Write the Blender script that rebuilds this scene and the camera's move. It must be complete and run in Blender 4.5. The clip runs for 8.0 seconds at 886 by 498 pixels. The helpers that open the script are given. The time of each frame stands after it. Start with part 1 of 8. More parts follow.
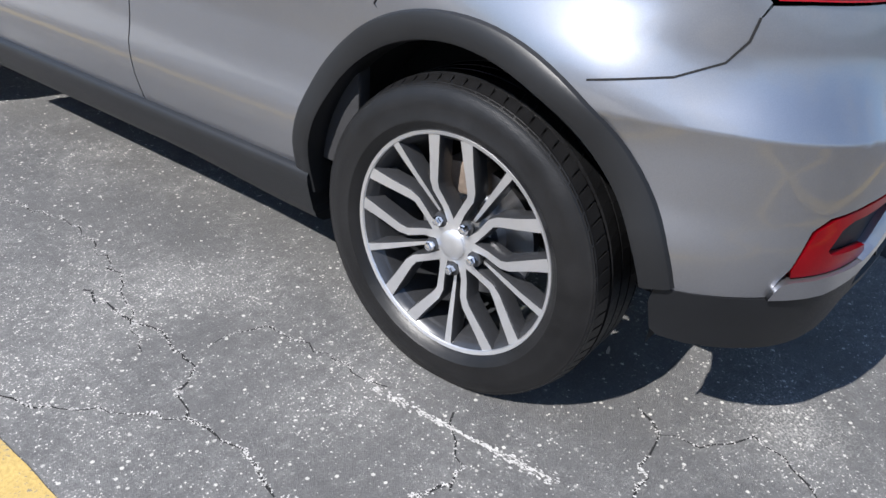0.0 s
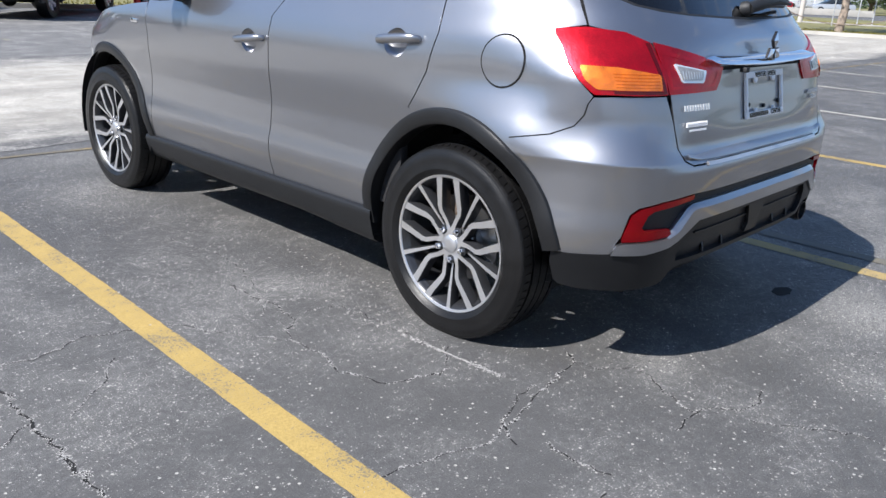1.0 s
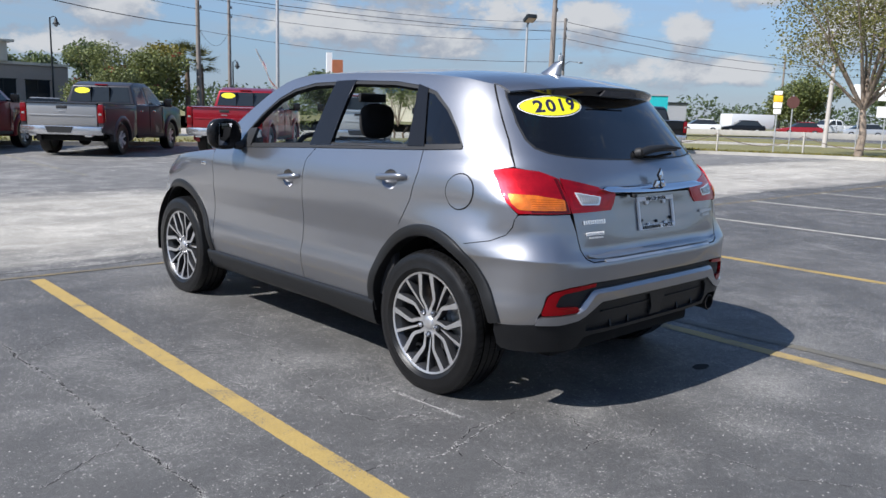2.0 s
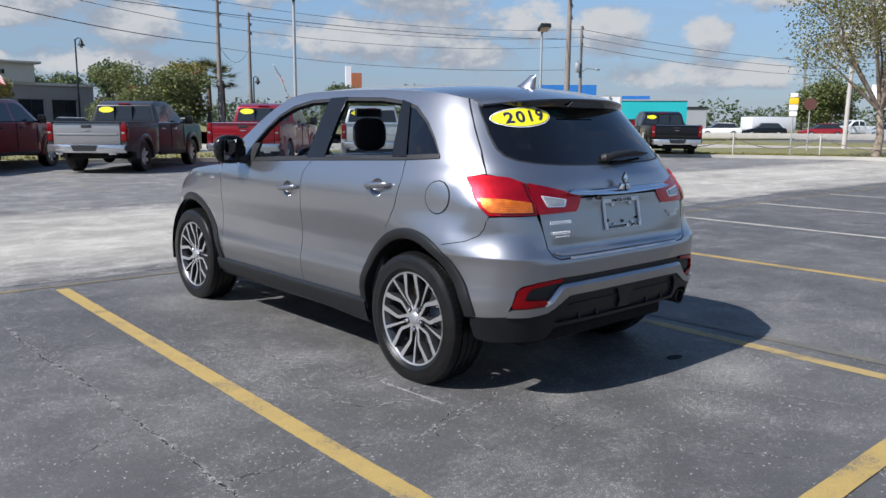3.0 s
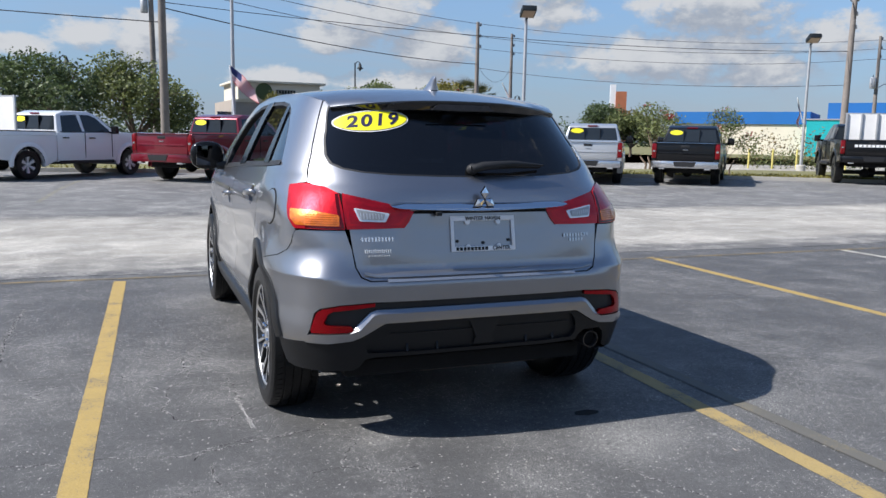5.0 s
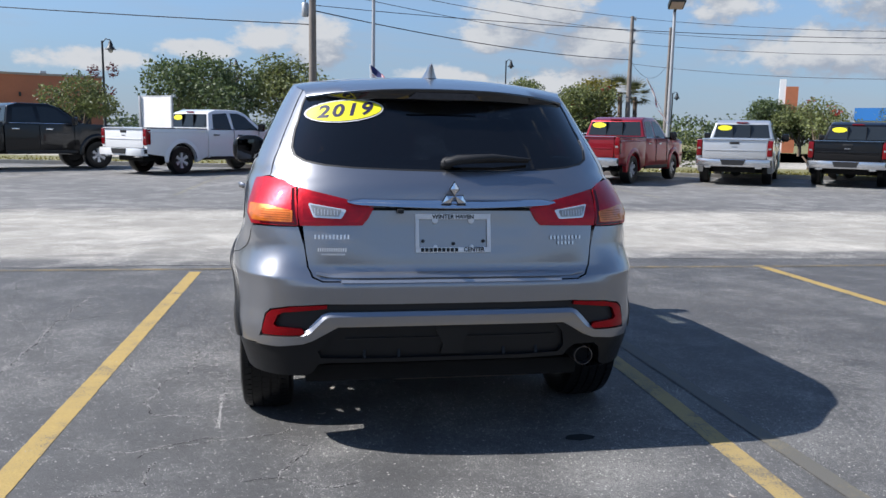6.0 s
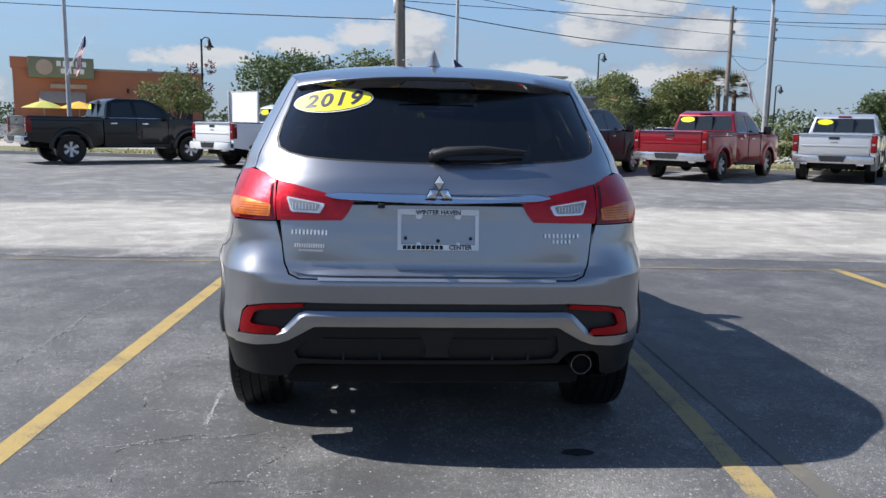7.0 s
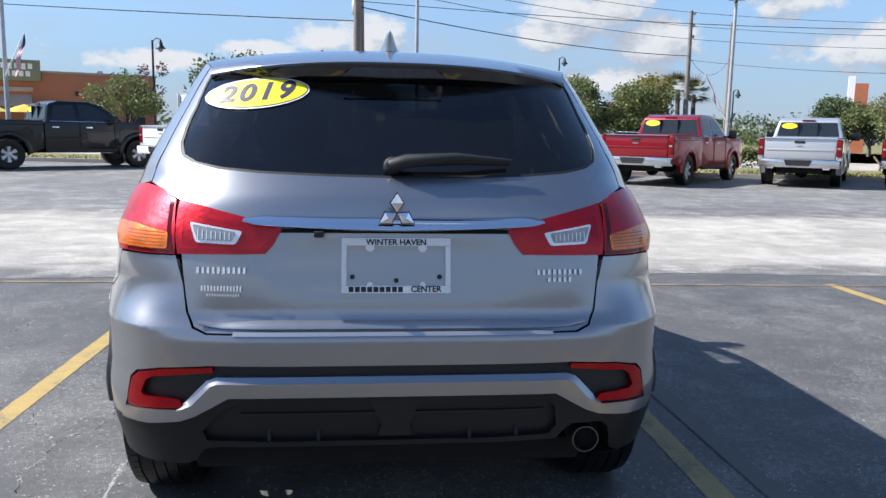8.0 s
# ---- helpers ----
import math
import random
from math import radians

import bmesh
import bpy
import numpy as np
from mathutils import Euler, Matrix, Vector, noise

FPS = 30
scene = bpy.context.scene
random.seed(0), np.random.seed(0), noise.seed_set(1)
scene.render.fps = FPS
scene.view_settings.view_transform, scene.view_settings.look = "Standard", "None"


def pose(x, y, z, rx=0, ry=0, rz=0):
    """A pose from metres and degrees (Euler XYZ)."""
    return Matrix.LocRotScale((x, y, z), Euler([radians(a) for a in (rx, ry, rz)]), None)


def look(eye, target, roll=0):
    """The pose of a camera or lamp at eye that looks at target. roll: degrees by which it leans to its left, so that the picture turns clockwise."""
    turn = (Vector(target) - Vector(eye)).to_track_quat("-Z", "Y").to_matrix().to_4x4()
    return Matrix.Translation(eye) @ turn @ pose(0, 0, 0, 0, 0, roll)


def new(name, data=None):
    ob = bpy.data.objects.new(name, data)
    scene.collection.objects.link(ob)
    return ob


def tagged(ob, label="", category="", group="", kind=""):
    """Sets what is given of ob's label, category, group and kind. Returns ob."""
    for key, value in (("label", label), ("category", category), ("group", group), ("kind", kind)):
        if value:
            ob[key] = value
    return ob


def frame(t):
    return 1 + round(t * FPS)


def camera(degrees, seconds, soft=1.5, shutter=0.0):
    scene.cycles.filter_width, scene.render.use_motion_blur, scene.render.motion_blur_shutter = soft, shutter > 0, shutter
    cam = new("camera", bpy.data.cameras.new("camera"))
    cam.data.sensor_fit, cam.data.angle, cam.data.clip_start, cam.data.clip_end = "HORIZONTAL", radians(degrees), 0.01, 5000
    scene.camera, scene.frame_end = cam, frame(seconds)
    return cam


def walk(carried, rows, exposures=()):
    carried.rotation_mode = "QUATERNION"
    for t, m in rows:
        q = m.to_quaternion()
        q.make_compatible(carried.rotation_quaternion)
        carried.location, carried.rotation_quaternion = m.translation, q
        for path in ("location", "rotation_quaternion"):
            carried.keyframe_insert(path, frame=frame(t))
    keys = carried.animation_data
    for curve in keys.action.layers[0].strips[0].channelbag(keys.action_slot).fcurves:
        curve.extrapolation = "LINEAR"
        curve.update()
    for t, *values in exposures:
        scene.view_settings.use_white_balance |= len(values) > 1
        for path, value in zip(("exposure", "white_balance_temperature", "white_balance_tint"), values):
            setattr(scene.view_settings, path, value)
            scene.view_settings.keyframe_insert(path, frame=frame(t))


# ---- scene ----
cam = camera(58.8, 8.0)
PATH = [
    (0, (-2.032, -0.826, 1.147), (-0.625, 0.194, 0.157), 4.2),
    (0.5, (-2.43, -1.292, 1.175), (-1.036, -0.10, 0.382), 3.8),
    (1, (-2.817, -1.801, 1.22), (-1.435, -0.506, 0.579), 2.8),
    (1.5, (-3.156, -2.383, 1.319), (-1.791, -0.98, 0.906), 2.7),
    (1.7, (-3.267, -2.553, 1.334), (-1.907, -1.134, 0.964), 2.3),
    (3, (-3.429, -3.124, 1.364), (-2.118, -1.648, 1.046), 0.4),
    (3.5, (-3.091, -3.403, 1.355), (-1.836, -1.873, 1.071), 0.1),
    (4, (-2.584, -3.585, 1.344), (-1.445, -1.96, 1.096), 0.3),
    (4.5, (-1.995, -3.806, 1.307), (-1.051, -2.061, 1.051), 0.4),
    (4.7, (-1.78, -3.861, 1.321), (-0.915, -2.077, 1.055), 0.7),
    (5.8, (-0.718, -3.862, 1.313), (-0.323, -1.923, 1.021), 1.2),
    (6, (-0.603, -3.804, 1.304), (-0.253, -1.856, 1.014), 1.1),
    (6.5, (-0.32, -3.718, 1.297), (-0.097, -1.752, 1.008), 1.0),
    (7, (-0.156, -3.664, 1.293), (-0.04, -1.691, 0.987), 1.1),
    (7.5, (-0.121, -3.412, 1.211), (-0.01, -1.438, 0.905), 1.4),
    (8, (-0.108, -2.897, 1.284), (0.106, -0.93, 0.99), 1.1),
]
walk(cam, [(t, look(eye, target, roll)) for t, eye, target, roll in PATH], exposures=[(0.0, 1.2, 6300, 11), (1.0, 0.95, 6300, 11), (1.7, 0.70, 6300, 11), (3.0, 0.56, 6300, 11), (6.5, 0.70, 6300, 11), (7.5, 0.82, 6300, 11), (8.0, 1.0, 6300, 11)])

# ---- light: a late-morning sun from the car's left, blue sky with cumulus ----
SUN_DIR = Vector((-1.0, 0.13, 1.0)).normalized()
SUN_ELEV = math.asin(SUN_DIR.z)
SUN_AZ = math.atan2(SUN_DIR.x, SUN_DIR.y)

world = bpy.data.worlds.new("world")
scene.world = world
world.use_nodes = True


def nodes_of(tree):
    tree.nodes.clear()

    def add(kind, inputs=None, operation="", data_type="", smoothstep=False):
        n = tree.nodes.new(kind)
        if operation:
            n.operation = operation
        if data_type:
            n.data_type = data_type
        if smoothstep:
            n.interpolation_type = "SMOOTHSTEP"
        for k, v in (inputs or {}).items():
            if isinstance(v, bpy.types.NodeSocket):
                tree.links.new(v, n.inputs[k])
            else:
                n.inputs[k].default_value = v
        return n
    return add


def ramp(add, fac, *stops):
    """A colour ramp from (place, grey or colour) stops."""
    n = add("ShaderNodeValToRGB", {"Fac": fac})
    el = n.color_ramp.elements
    while len(el) < len(stops):
        el.new(0.5)
    for e, (p, c) in zip(el, stops):
        e.position = p
        e.color = (c, c, c, 1) if isinstance(c, (int, float)) else (*c, 1)
    return n.outputs["Color"]


add = nodes_of(world.node_tree)
sky = add("ShaderNodeTexSky")
sky.sky_type, sky.sun_disc, sky.sun_elevation, sky.sun_rotation = "NISHITA", False, SUN_ELEV, SUN_AZ
sky.air_density, sky.dust_density, sky.ozone_density = 1.0, 0.1, 4.0
ray = add("ShaderNodeTexCoord").outputs["Generated"]
sep = add("ShaderNodeSeparateXYZ", {"Vector": ray})


# heaps of cumulus: bearing and height in degrees, half width and half height
HEAPS = [(52.9, 6.4, 2.6, 1.4), (47.3, 7.0, 2.6, 1.2), (64.5, 8.6, 3.1, 1.1), (59.6, 5.6, 1.4, 1.2), (39.4, 9.2, 5.0, 2.0), (37.0, 5.9, 5.6, 1.5), (43.0, 4.8, 2.6, 0.9),
         (29.1, 8.8, 2.6, 1.2), (16.3, 8.7, 3.9, 1.7), (20.8, 6.6, 2.3, 1.7), (14.0, 6.7, 2.5, 0.9), (9.8, 3.9, 2.6, 0.7), (1.0, 6.0, 2.0, 1.6), (19.3, 3.8, 4.0, 0.8),
         (-7.1, 5.4, 2.0, 0.55), (-1.8, 6.4, 2.2, 0.9), (60.0, 3.3, 5.0, 0.9), (71.0, 6.0, 4.0, 1.6), (-14.0, 4.4, 3.0, 0.6), (26.0, 12.5, 6.0, 1.8), (54.0, 12.0, 5.0, 1.8), (4.0, 12.0, 4.0, 1.2)]


def cloud_density(shift):
    """The heaps of cumulus seen past the lot, each a pile of round billows; broad loose groups in the rest of the sky."""
    p = add("ShaderNodeVectorMath", {0: ray, 1: shift}, operation="ADD").outputs[0]
    q = add("ShaderNodeVectorMath", {0: p, 1: (1.0, 1.0, 1.7)}, operation="MULTIPLY")
    wob = add("ShaderNodeTexNoise", {"Vector": q.outputs[0], "Scale": 14.0, "Detail": 4.0, "Roughness": 0.6})
    wob2 = add("ShaderNodeVectorMath", {0: wob.outputs["Color"], 1: (0.07, 0.07, 0.07)}, operation="MULTIPLY")
    q2 = add("ShaderNodeVectorMath", {0: q.outputs[0], 1: wob2.outputs[0]}, operation="ADD")
    # a loose field all round, kept away from the heaps' own quarter
    group = add("ShaderNodeTexNoise", {"Vector": q.outputs[0], "Scale": 5.2, "Detail": 3.0, "Roughness": 0.5})
    quarter = add("ShaderNodeVectorMath", {0: ray, 1: (0.47, 0.87, 0.12)}, operation="DOT_PRODUCT").outputs["Value"]
    away = add("ShaderNodeMapRange", {"Value": quarter, "From Min": 0.55, "From Max": 0.75, "To Min": 0.0, "To Max": -0.8}).outputs[0]
    total = add("ShaderNodeMath", {0: group.outputs["Fac"], 1: 1.9, 2: away}, operation="MULTIPLY_ADD").outputs[0]
    for az, el, w, h in HEAPS:
        a, e = radians(az), radians(el)
        c = Vector((math.sin(a) * math.cos(e), math.cos(a) * math.cos(e), math.sin(e)))
        d = add("ShaderNodeVectorMath", {0: p, 1: c}, operation="SUBTRACT").outputs[0]
        u = add("ShaderNodeVectorMath", {0: d, 1: (math.cos(a) / radians(w * 1.5), -math.sin(a) / radians(w * 1.5), 0)}, operation="DOT_PRODUCT").outputs["Value"]
        v = add("ShaderNodeVectorMath", {0: d, 1: (0, 0, 1 / radians(h * 1.45))}, operation="DOT_PRODUCT").outputs["Value"]
        uu = add("ShaderNodeMath", {0: u, 1: u}, operation="MULTIPLY").outputs[0]
        r2 = add("ShaderNodeMath", {0: v, 1: v, 2: uu}, operation="MULTIPLY_ADD").outputs[0]
        b = add("ShaderNodeMath", {0: r2, 1: -0.55, 2: 1.30}, operation="MULTIPLY_ADD").outputs[0]
        total = add("ShaderNodeMath", {0: total, 1: b}, operation="MAXIMUM").outputs[0]
    for scale, gain in ((11.0, -0.34), (26.0, -0.30), (60.0, -0.17)):
        cell = add("ShaderNodeTexVoronoi", {"Vector": q2.outputs[0], "Scale": scale})
        cell.feature = "SMOOTH_F1"
        cell.inputs["Smoothness"].default_value = 0.35
        total = add("ShaderNodeMath", {0: cell.outputs["Distance"], 1: gain, 2: total}, operation="MULTIPLY_ADD").outputs[0]
    rag = add("ShaderNodeTexNoise", {"Vector": q.outputs[0], "Scale": 30.0, "Detail": 9.0, "Roughness": 0.70})
    total = add("ShaderNodeMath", {0: rag.outputs["Fac"], 1: 1.0, 2: total}, operation="MULTIPLY_ADD").outputs[0]
    total = add("ShaderNodeMath", {0: total, 1: 0.44}, operation="SUBTRACT").outputs[0]
    low = add("ShaderNodeMapRange", {"Value": sep.outputs["Z"], "From Min": 0.0, "From Max": 0.7, "To Min": 0.04, "To Max": -0.42})
    return add("ShaderNodeMath", {0: total, 1: low.outputs[0]}, operation="ADD").outputs[0]


dens = cloud_density((0.0, 0.0, 0.0))
dens_sun = cloud_density((-0.015, 0.002, 0.030))
mask = add("ShaderNodeMapRange", {"Value": dens, "From Min": 0.42, "From Max": 0.82}, smoothstep=True)
rise = add("ShaderNodeMath", {0: dens, 1: dens_sun}, operation="SUBTRACT")
lit = add("ShaderNodeMapRange", {"Value": rise.outputs[0], "From Min": -0.25, "From Max": 0.42}, smoothstep=True)
thick = add("ShaderNodeMapRange", {"Value": dens, "From Min": 1.0, "From Max": 1.5, "To Min": 1.0, "To Max": 0.6})
lit2 = add("ShaderNodeMath", {0: lit.outputs[0], 1: thick.outputs[0]}, operation="MULTIPLY")
white = add("ShaderNodeMix", {0: lit2.outputs[0], 6: (2.45, 2.75, 3.2, 1), 7: (4.3, 4.4, 4.5, 1)}, data_type="RGBA")
haze = add("ShaderNodeMapRange", {"Value": sep.outputs["Z"], "From Min": 0.30, "From Max": -0.02, "To Max": 0.75}, smoothstep=True)
air = add("ShaderNodeMix", {0: haze.outputs[0], 6: sky.outputs[0], 7: (0.98, 1.55, 2.7, 1)}, data_type="RGBA")
# a thin high veil in long streaks, thicker towards the horizon
flat = add("ShaderNodeVectorMath", {0: ray, 1: (1.0, 1.0, 5.0)}, operation="MULTIPLY")
wisp = add("ShaderNodeTexNoise", {"Vector": flat.outputs[0], "Scale": 4.5, "Detail": 7.0, "Roughness": 0.62, "Distortion": 0.5})
wisps = add("ShaderNodeMapRange", {"Value": wisp.outputs["Fac"], "From Min": 0.44, "From Max": 0.72, "To Max": 0.45}, smoothstep=True)
low_sky = add("ShaderNodeMapRange", {"Value": sep.outputs["Z"], "From Min": 0.26, "From Max": 0.02}, smoothstep=True)
veil = add("ShaderNodeMath", {0: wisps.outputs[0], 1: low_sky.outputs[0]}, operation="MULTIPLY")
air = add("ShaderNodeMix", {0: veil.outputs[0], 6: air.outputs[2], 7: (2.7, 3.0, 3.4, 1)}, data_type="RGBA")
sky_mix = add("ShaderNodeMix", {0: mask.outputs[0], 6: air.outputs[2], 7: white.outputs[2]}, data_type="RGBA")
back = add("ShaderNodeBackground", {"Color": sky_mix.outputs[2], "Strength": 0.095})
add("ShaderNodeOutputWorld", {"Surface": back.outputs[0]})

sun = new("sun", bpy.data.lights.new("sun", "SUN"))
sun.data.energy, sun.data.angle, sun.data.color = 4.8, radians(0.53), (1.0, 0.96, 0.91)
sun.matrix_world = look(SUN_DIR * 60, (0, 0, 0))

# ---- materials ----
MATS = {}


def material(name, color, rough=0.5, metal=0.0, var=0.12, scale=8.0, bump=0.0, bump_scale=120.0, coat=0.0, spec=0.5, trans=0.0, ior=1.45, per_object=0.0):
    """A plain surface with soft stains, fine grain and a little relief."""
    m = bpy.data.materials.new(name)
    m.use_nodes = True
    add = nodes_of(m.node_tree)
    pos = add("ShaderNodeTexCoord").outputs["Object"]
    n1 = add("ShaderNodeTexNoise", {"Vector": pos, "Scale": scale, "Detail": 5.0, "Roughness": 0.6})
    n2 = add("ShaderNodeTexNoise", {"Vector": pos, "Scale": scale * 14, "Detail": 3.0})
    mixed = add("ShaderNodeMix", {0: 0.35, 2: n1.outputs["Fac"], 3: n2.outputs["Fac"]})
    lo, hi = 1 - var, 1 + var
    gain = add("ShaderNodeMapRange", {"Value": mixed.outputs[0], "From Min": 0.3, "From Max": 0.7, "To Min": lo, "To Max": hi})
    col = add("ShaderNodeVectorMath", {0: color, "Scale": gain.outputs[0]}, operation="SCALE").outputs[0]
    if per_object:
        rnd = add("ShaderNodeObjectInfo").outputs["Random"]
        k = add("ShaderNodeMapRange", {"Value": rnd, "To Min": 1 - per_object, "To Max": 1 + per_object})
        col = add("ShaderNodeVectorMath", {0: col, "Scale": k.outputs[0]}, operation="SCALE").outputs[0]
    rr = add("ShaderNodeMapRange", {"Value": mixed.outputs[0], "From Min": 0.3, "From Max": 0.7, "To Min": max(0.0, rough - 0.3 * var * rough), "To Max": min(1.0, rough + 0.6 * var * rough)})
    p = add("ShaderNodeBsdfPrincipled", {"Base Color": col, "Roughness": rr.outputs[0], "Metallic": metal, "Coat Weight": coat, "Coat Roughness": 0.03, "Specular IOR Level": spec, "Transmission Weight": trans, "IOR": ior})
    if bump:
        nb = add("ShaderNodeTexNoise", {"Vector": pos, "Scale": bump_scale, "Detail": 4.0, "Roughness": 0.65})
        b = add("ShaderNodeBump", {"Height": nb.outputs["Fac"], "Strength": bump, "Distance": 0.004})
        m.node_tree.links.new(b.outputs[0], p.inputs["Normal"])
    add("ShaderNodeOutputMaterial", {"Surface": p.outputs[0]})
    MATS[name] = m
    return m


def glass(name, tint, gloss=1.0, rough=0.02, dust=0.0):
    """A thin tinted pane with a film of dust: it passes tinted light and mirrors by Fresnel."""
    m = bpy.data.materials.new(name)
    m.use_nodes = True
    add = nodes_of(m.node_tree)
    t = add("ShaderNodeBsdfTransparent", {"Color": (*tint, 1)})
    g = add("ShaderNodeBsdfGlossy", {"Color": (1, 1, 1, 1), "Roughness": rough})
    f = add("ShaderNodeLayerWeight", {"Blend": 0.5})
    f5 = add("ShaderNodeMath", {0: f.outputs["Facing"], 1: 3.6}, operation="POWER")
    k = add("ShaderNodeMath", {0: f5.outputs[0], 1: 0.9 * gloss, 2: 0.05 * gloss}, operation="MULTIPLY_ADD")
    d = add("ShaderNodeBsdfDiffuse", {"Color": (0.13, 0.13, 0.14, 1)})
    film = add("ShaderNodeMixShader", {"Fac": dust, 1: t.outputs[0], 2: d.outputs[0]})
    mx = add("ShaderNodeMixShader", {"Fac": k.outputs[0], 1: film.outputs[0], 2: g.outputs[0]})
    add("ShaderNodeOutputMaterial", {"Surface": mx.outputs[0]})
    MATS[name] = m
    return m


def car_paint(name, color, metal=0.55, rough=0.32, flake=0.10, coat=1.0):
    """Metallic lacquer with fine flakes, a soft film of dust and a clear coat."""
    m = bpy.data.materials.new(name)
    m.use_nodes = True
    add = nodes_of(m.node_tree)
    pos = add("ShaderNodeTexCoord").outputs["Object"]
    fl = add("ShaderNodeTexVoronoi", {"Vector": pos, "Scale": 900.0})
    dust = add("ShaderNodeTexNoise", {"Vector": pos, "Scale": 3.0, "Detail": 6.0, "Roughness": 0.6})
    g = add("ShaderNodeMapRange", {"Value": fl.outputs["Distance"], "From Max": 0.8, "To Min": 1 - flake, "To Max": 1 + flake})
    col = add("ShaderNodeVectorMath", {0: color, "Scale": g.outputs[0]}, operation="SCALE")
    r = add("ShaderNodeMapRange", {"Value": dust.outputs["Fac"], "From Min": 0.3, "From Max": 0.7, "To Min": rough * 0.99, "To Max": rough * 1.03})
    cr = add("ShaderNodeMapRange", {"Value": dust.outputs["Fac"], "From Min": 0.35, "From Max": 0.75, "To Min": 0.03, "To Max": 0.045})
    p = add("ShaderNodeBsdfPrincipled", {"Base Color": col.outputs[0], "Roughness": r.outputs[0], "Metallic": metal, "Coat Weight": coat, "Coat Roughness": cr.outputs[0], "Specular IOR Level": 0.5 * coat})
    add("ShaderNodeOutputMaterial", {"Surface": p.outputs[0]})
    MATS[name] = m
    return m


car_paint("titanium_paint", (0.305, 0.310, 0.330), 0.92, 0.325, coat=1.0)
car_paint("black_paint", (0.0022, 0.0022, 0.003), 0.0, 0.3, coat=0.5)
car_paint("white_paint", (0.72, 0.73, 0.74), 0.0, 0.35, 0.02)
car_paint("silver_paint", (0.55, 0.56, 0.57), 0.6, 0.35)
car_paint("dull_silver_paint", (0.30, 0.30, 0.30), 0.6, 0.35)
car_paint("red_paint", (0.34, 0.010, 0.016), 0.35, 0.3)
car_paint("maroon_paint", (0.19, 0.005, 0.016), 0.4, 0.3)
car_paint("graphite_paint", (0.040, 0.039, 0.045), 0.2, 0.35, coat=0.4)
car_paint("bright_red_paint", (0.27, 0.004, 0.012), 0.5, 0.30, coat=0.9)
material("black_plastic", (0.014, 0.0145, 0.016), 0.55, var=0.15, scale=14, bump=0.12, bump_scale=900)
material("cladding", (0.0095, 0.010, 0.011), 0.40, spec=0.4, var=0.12, scale=9, bump=0.10, bump_scale=900)
material("valance_black", (0.0075, 0.008, 0.0092), 0.44, spec=0.38, var=0.15, scale=14, bump=0.1, bump_scale=900)
material("gloss_black", (0.009, 0.009, 0.010), 0.22, var=0.1, spec=0.4)
material("piano_black", (0.008, 0.008, 0.009), 0.04, var=0.1, coat=0.8)
material("truck_lamp", (0.16, 0.002, 0.005), 0.10, var=0.3, scale=14)
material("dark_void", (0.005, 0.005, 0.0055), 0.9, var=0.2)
material("rubber", (0.0068, 0.0068, 0.0072), 0.34, var=0.35, scale=12, bump=0.15, bump_scale=300, spec=0.35)
material("machined_alloy", (0.66, 0.66, 0.67), 0.36, metal=0.92, var=0.06, scale=30)
material("wheel_black", (0.030, 0.031, 0.034), 0.3, metal=0.3, var=0.2, coat=0.4)
material("mirror_dark", (0.10, 0.105, 0.115), 0.03, metal=1.0, var=0.03)
material("truck_rim", (0.60, 0.60, 0.61), 0.35, metal=0.45, var=0.06)
material("truck_chrome", (0.66, 0.66, 0.67), 0.22, metal=0.9, var=0.06)
material("chrome", (0.80, 0.81, 0.83), 0.07, metal=1.0, var=0.04)
material("steel", (0.42, 0.42, 0.43), 0.34, metal=1.0, var=0.15, scale=25)
material("rusty_steel", (0.20, 0.16, 0.13), 0.6, metal=0.6, var=0.4, scale=30, bump=0.3)
material("red_lens", (0.46, 0.0015, 0.010), 0.34, metal=0.72, var=0.30, scale=14, bump=0.25, bump_scale=60, coat=0.55)
material("dark_red_lens", (0.42, 0.0015, 0.010), 0.34, metal=0.72, var=0.30, scale=16, bump=0.25, bump_scale=60, coat=0.55)
material("deep_red_lens", (0.06, 0.001, 0.002), 0.08, var=0.25, scale=20)
material("amber_lens", (0.66, 0.15, 0.005), 0.30, metal=0.4, var=0.35, scale=30, bump=0.3, bump_scale=80, coat=1.0)
material("dark_amber_lens", (0.40, 0.075, 0.003), 0.10, var=0.30, scale=30)
material("clear_lens", (0.30, 0.305, 0.30), 0.08, metal=0.3, var=0.3, scale=70)
material("smoked_lens", (0.055, 0.055, 0.06), 0.12, var=0.3, scale=60)
# body grey made paler, for the sky's sheen on the tailgate lip
material("lip_sheen", (0.40, 0.41, 0.43), 0.32, metal=0.9, var=0.06, scale=20)
material("brushed_strip", (0.52, 0.52, 0.53), 0.30, metal=0.80, var=0.06, scale=20)
material("bright_bezel", (0.80, 0.81, 0.82), 0.22, metal=0.5, var=0.05)
material("white_plastic", (0.80, 0.80, 0.80), 0.4, var=0.06)
material("sticker_yellow", (0.88, 0.80, 0.02), 0.45, var=0.04, scale=20)
material("reflector_red", (0.36, 0.0015, 0.008), 0.30, metal=0.8, var=0.2, scale=20, coat=0.3)
material("sticker_blue", (0.016, 0.014, 0.055), 0.5, var=0.05)
material("sticker_white", (0.80, 0.80, 0.80), 0.5, var=0.04)
material("seat_cloth", (0.020, 0.020, 0.022), 0.9, var=0.25, scale=20, bump=0.4, bump_scale=600)
glass("privacy_glass", (0.012, 0.015, 0.020), dust=0.028)
glass("clear_glass", (0.78, 0.83, 0.82))
material("galvanised", (0.42, 0.43, 0.44), 0.5, metal=0.5, var=0.18, scale=3)
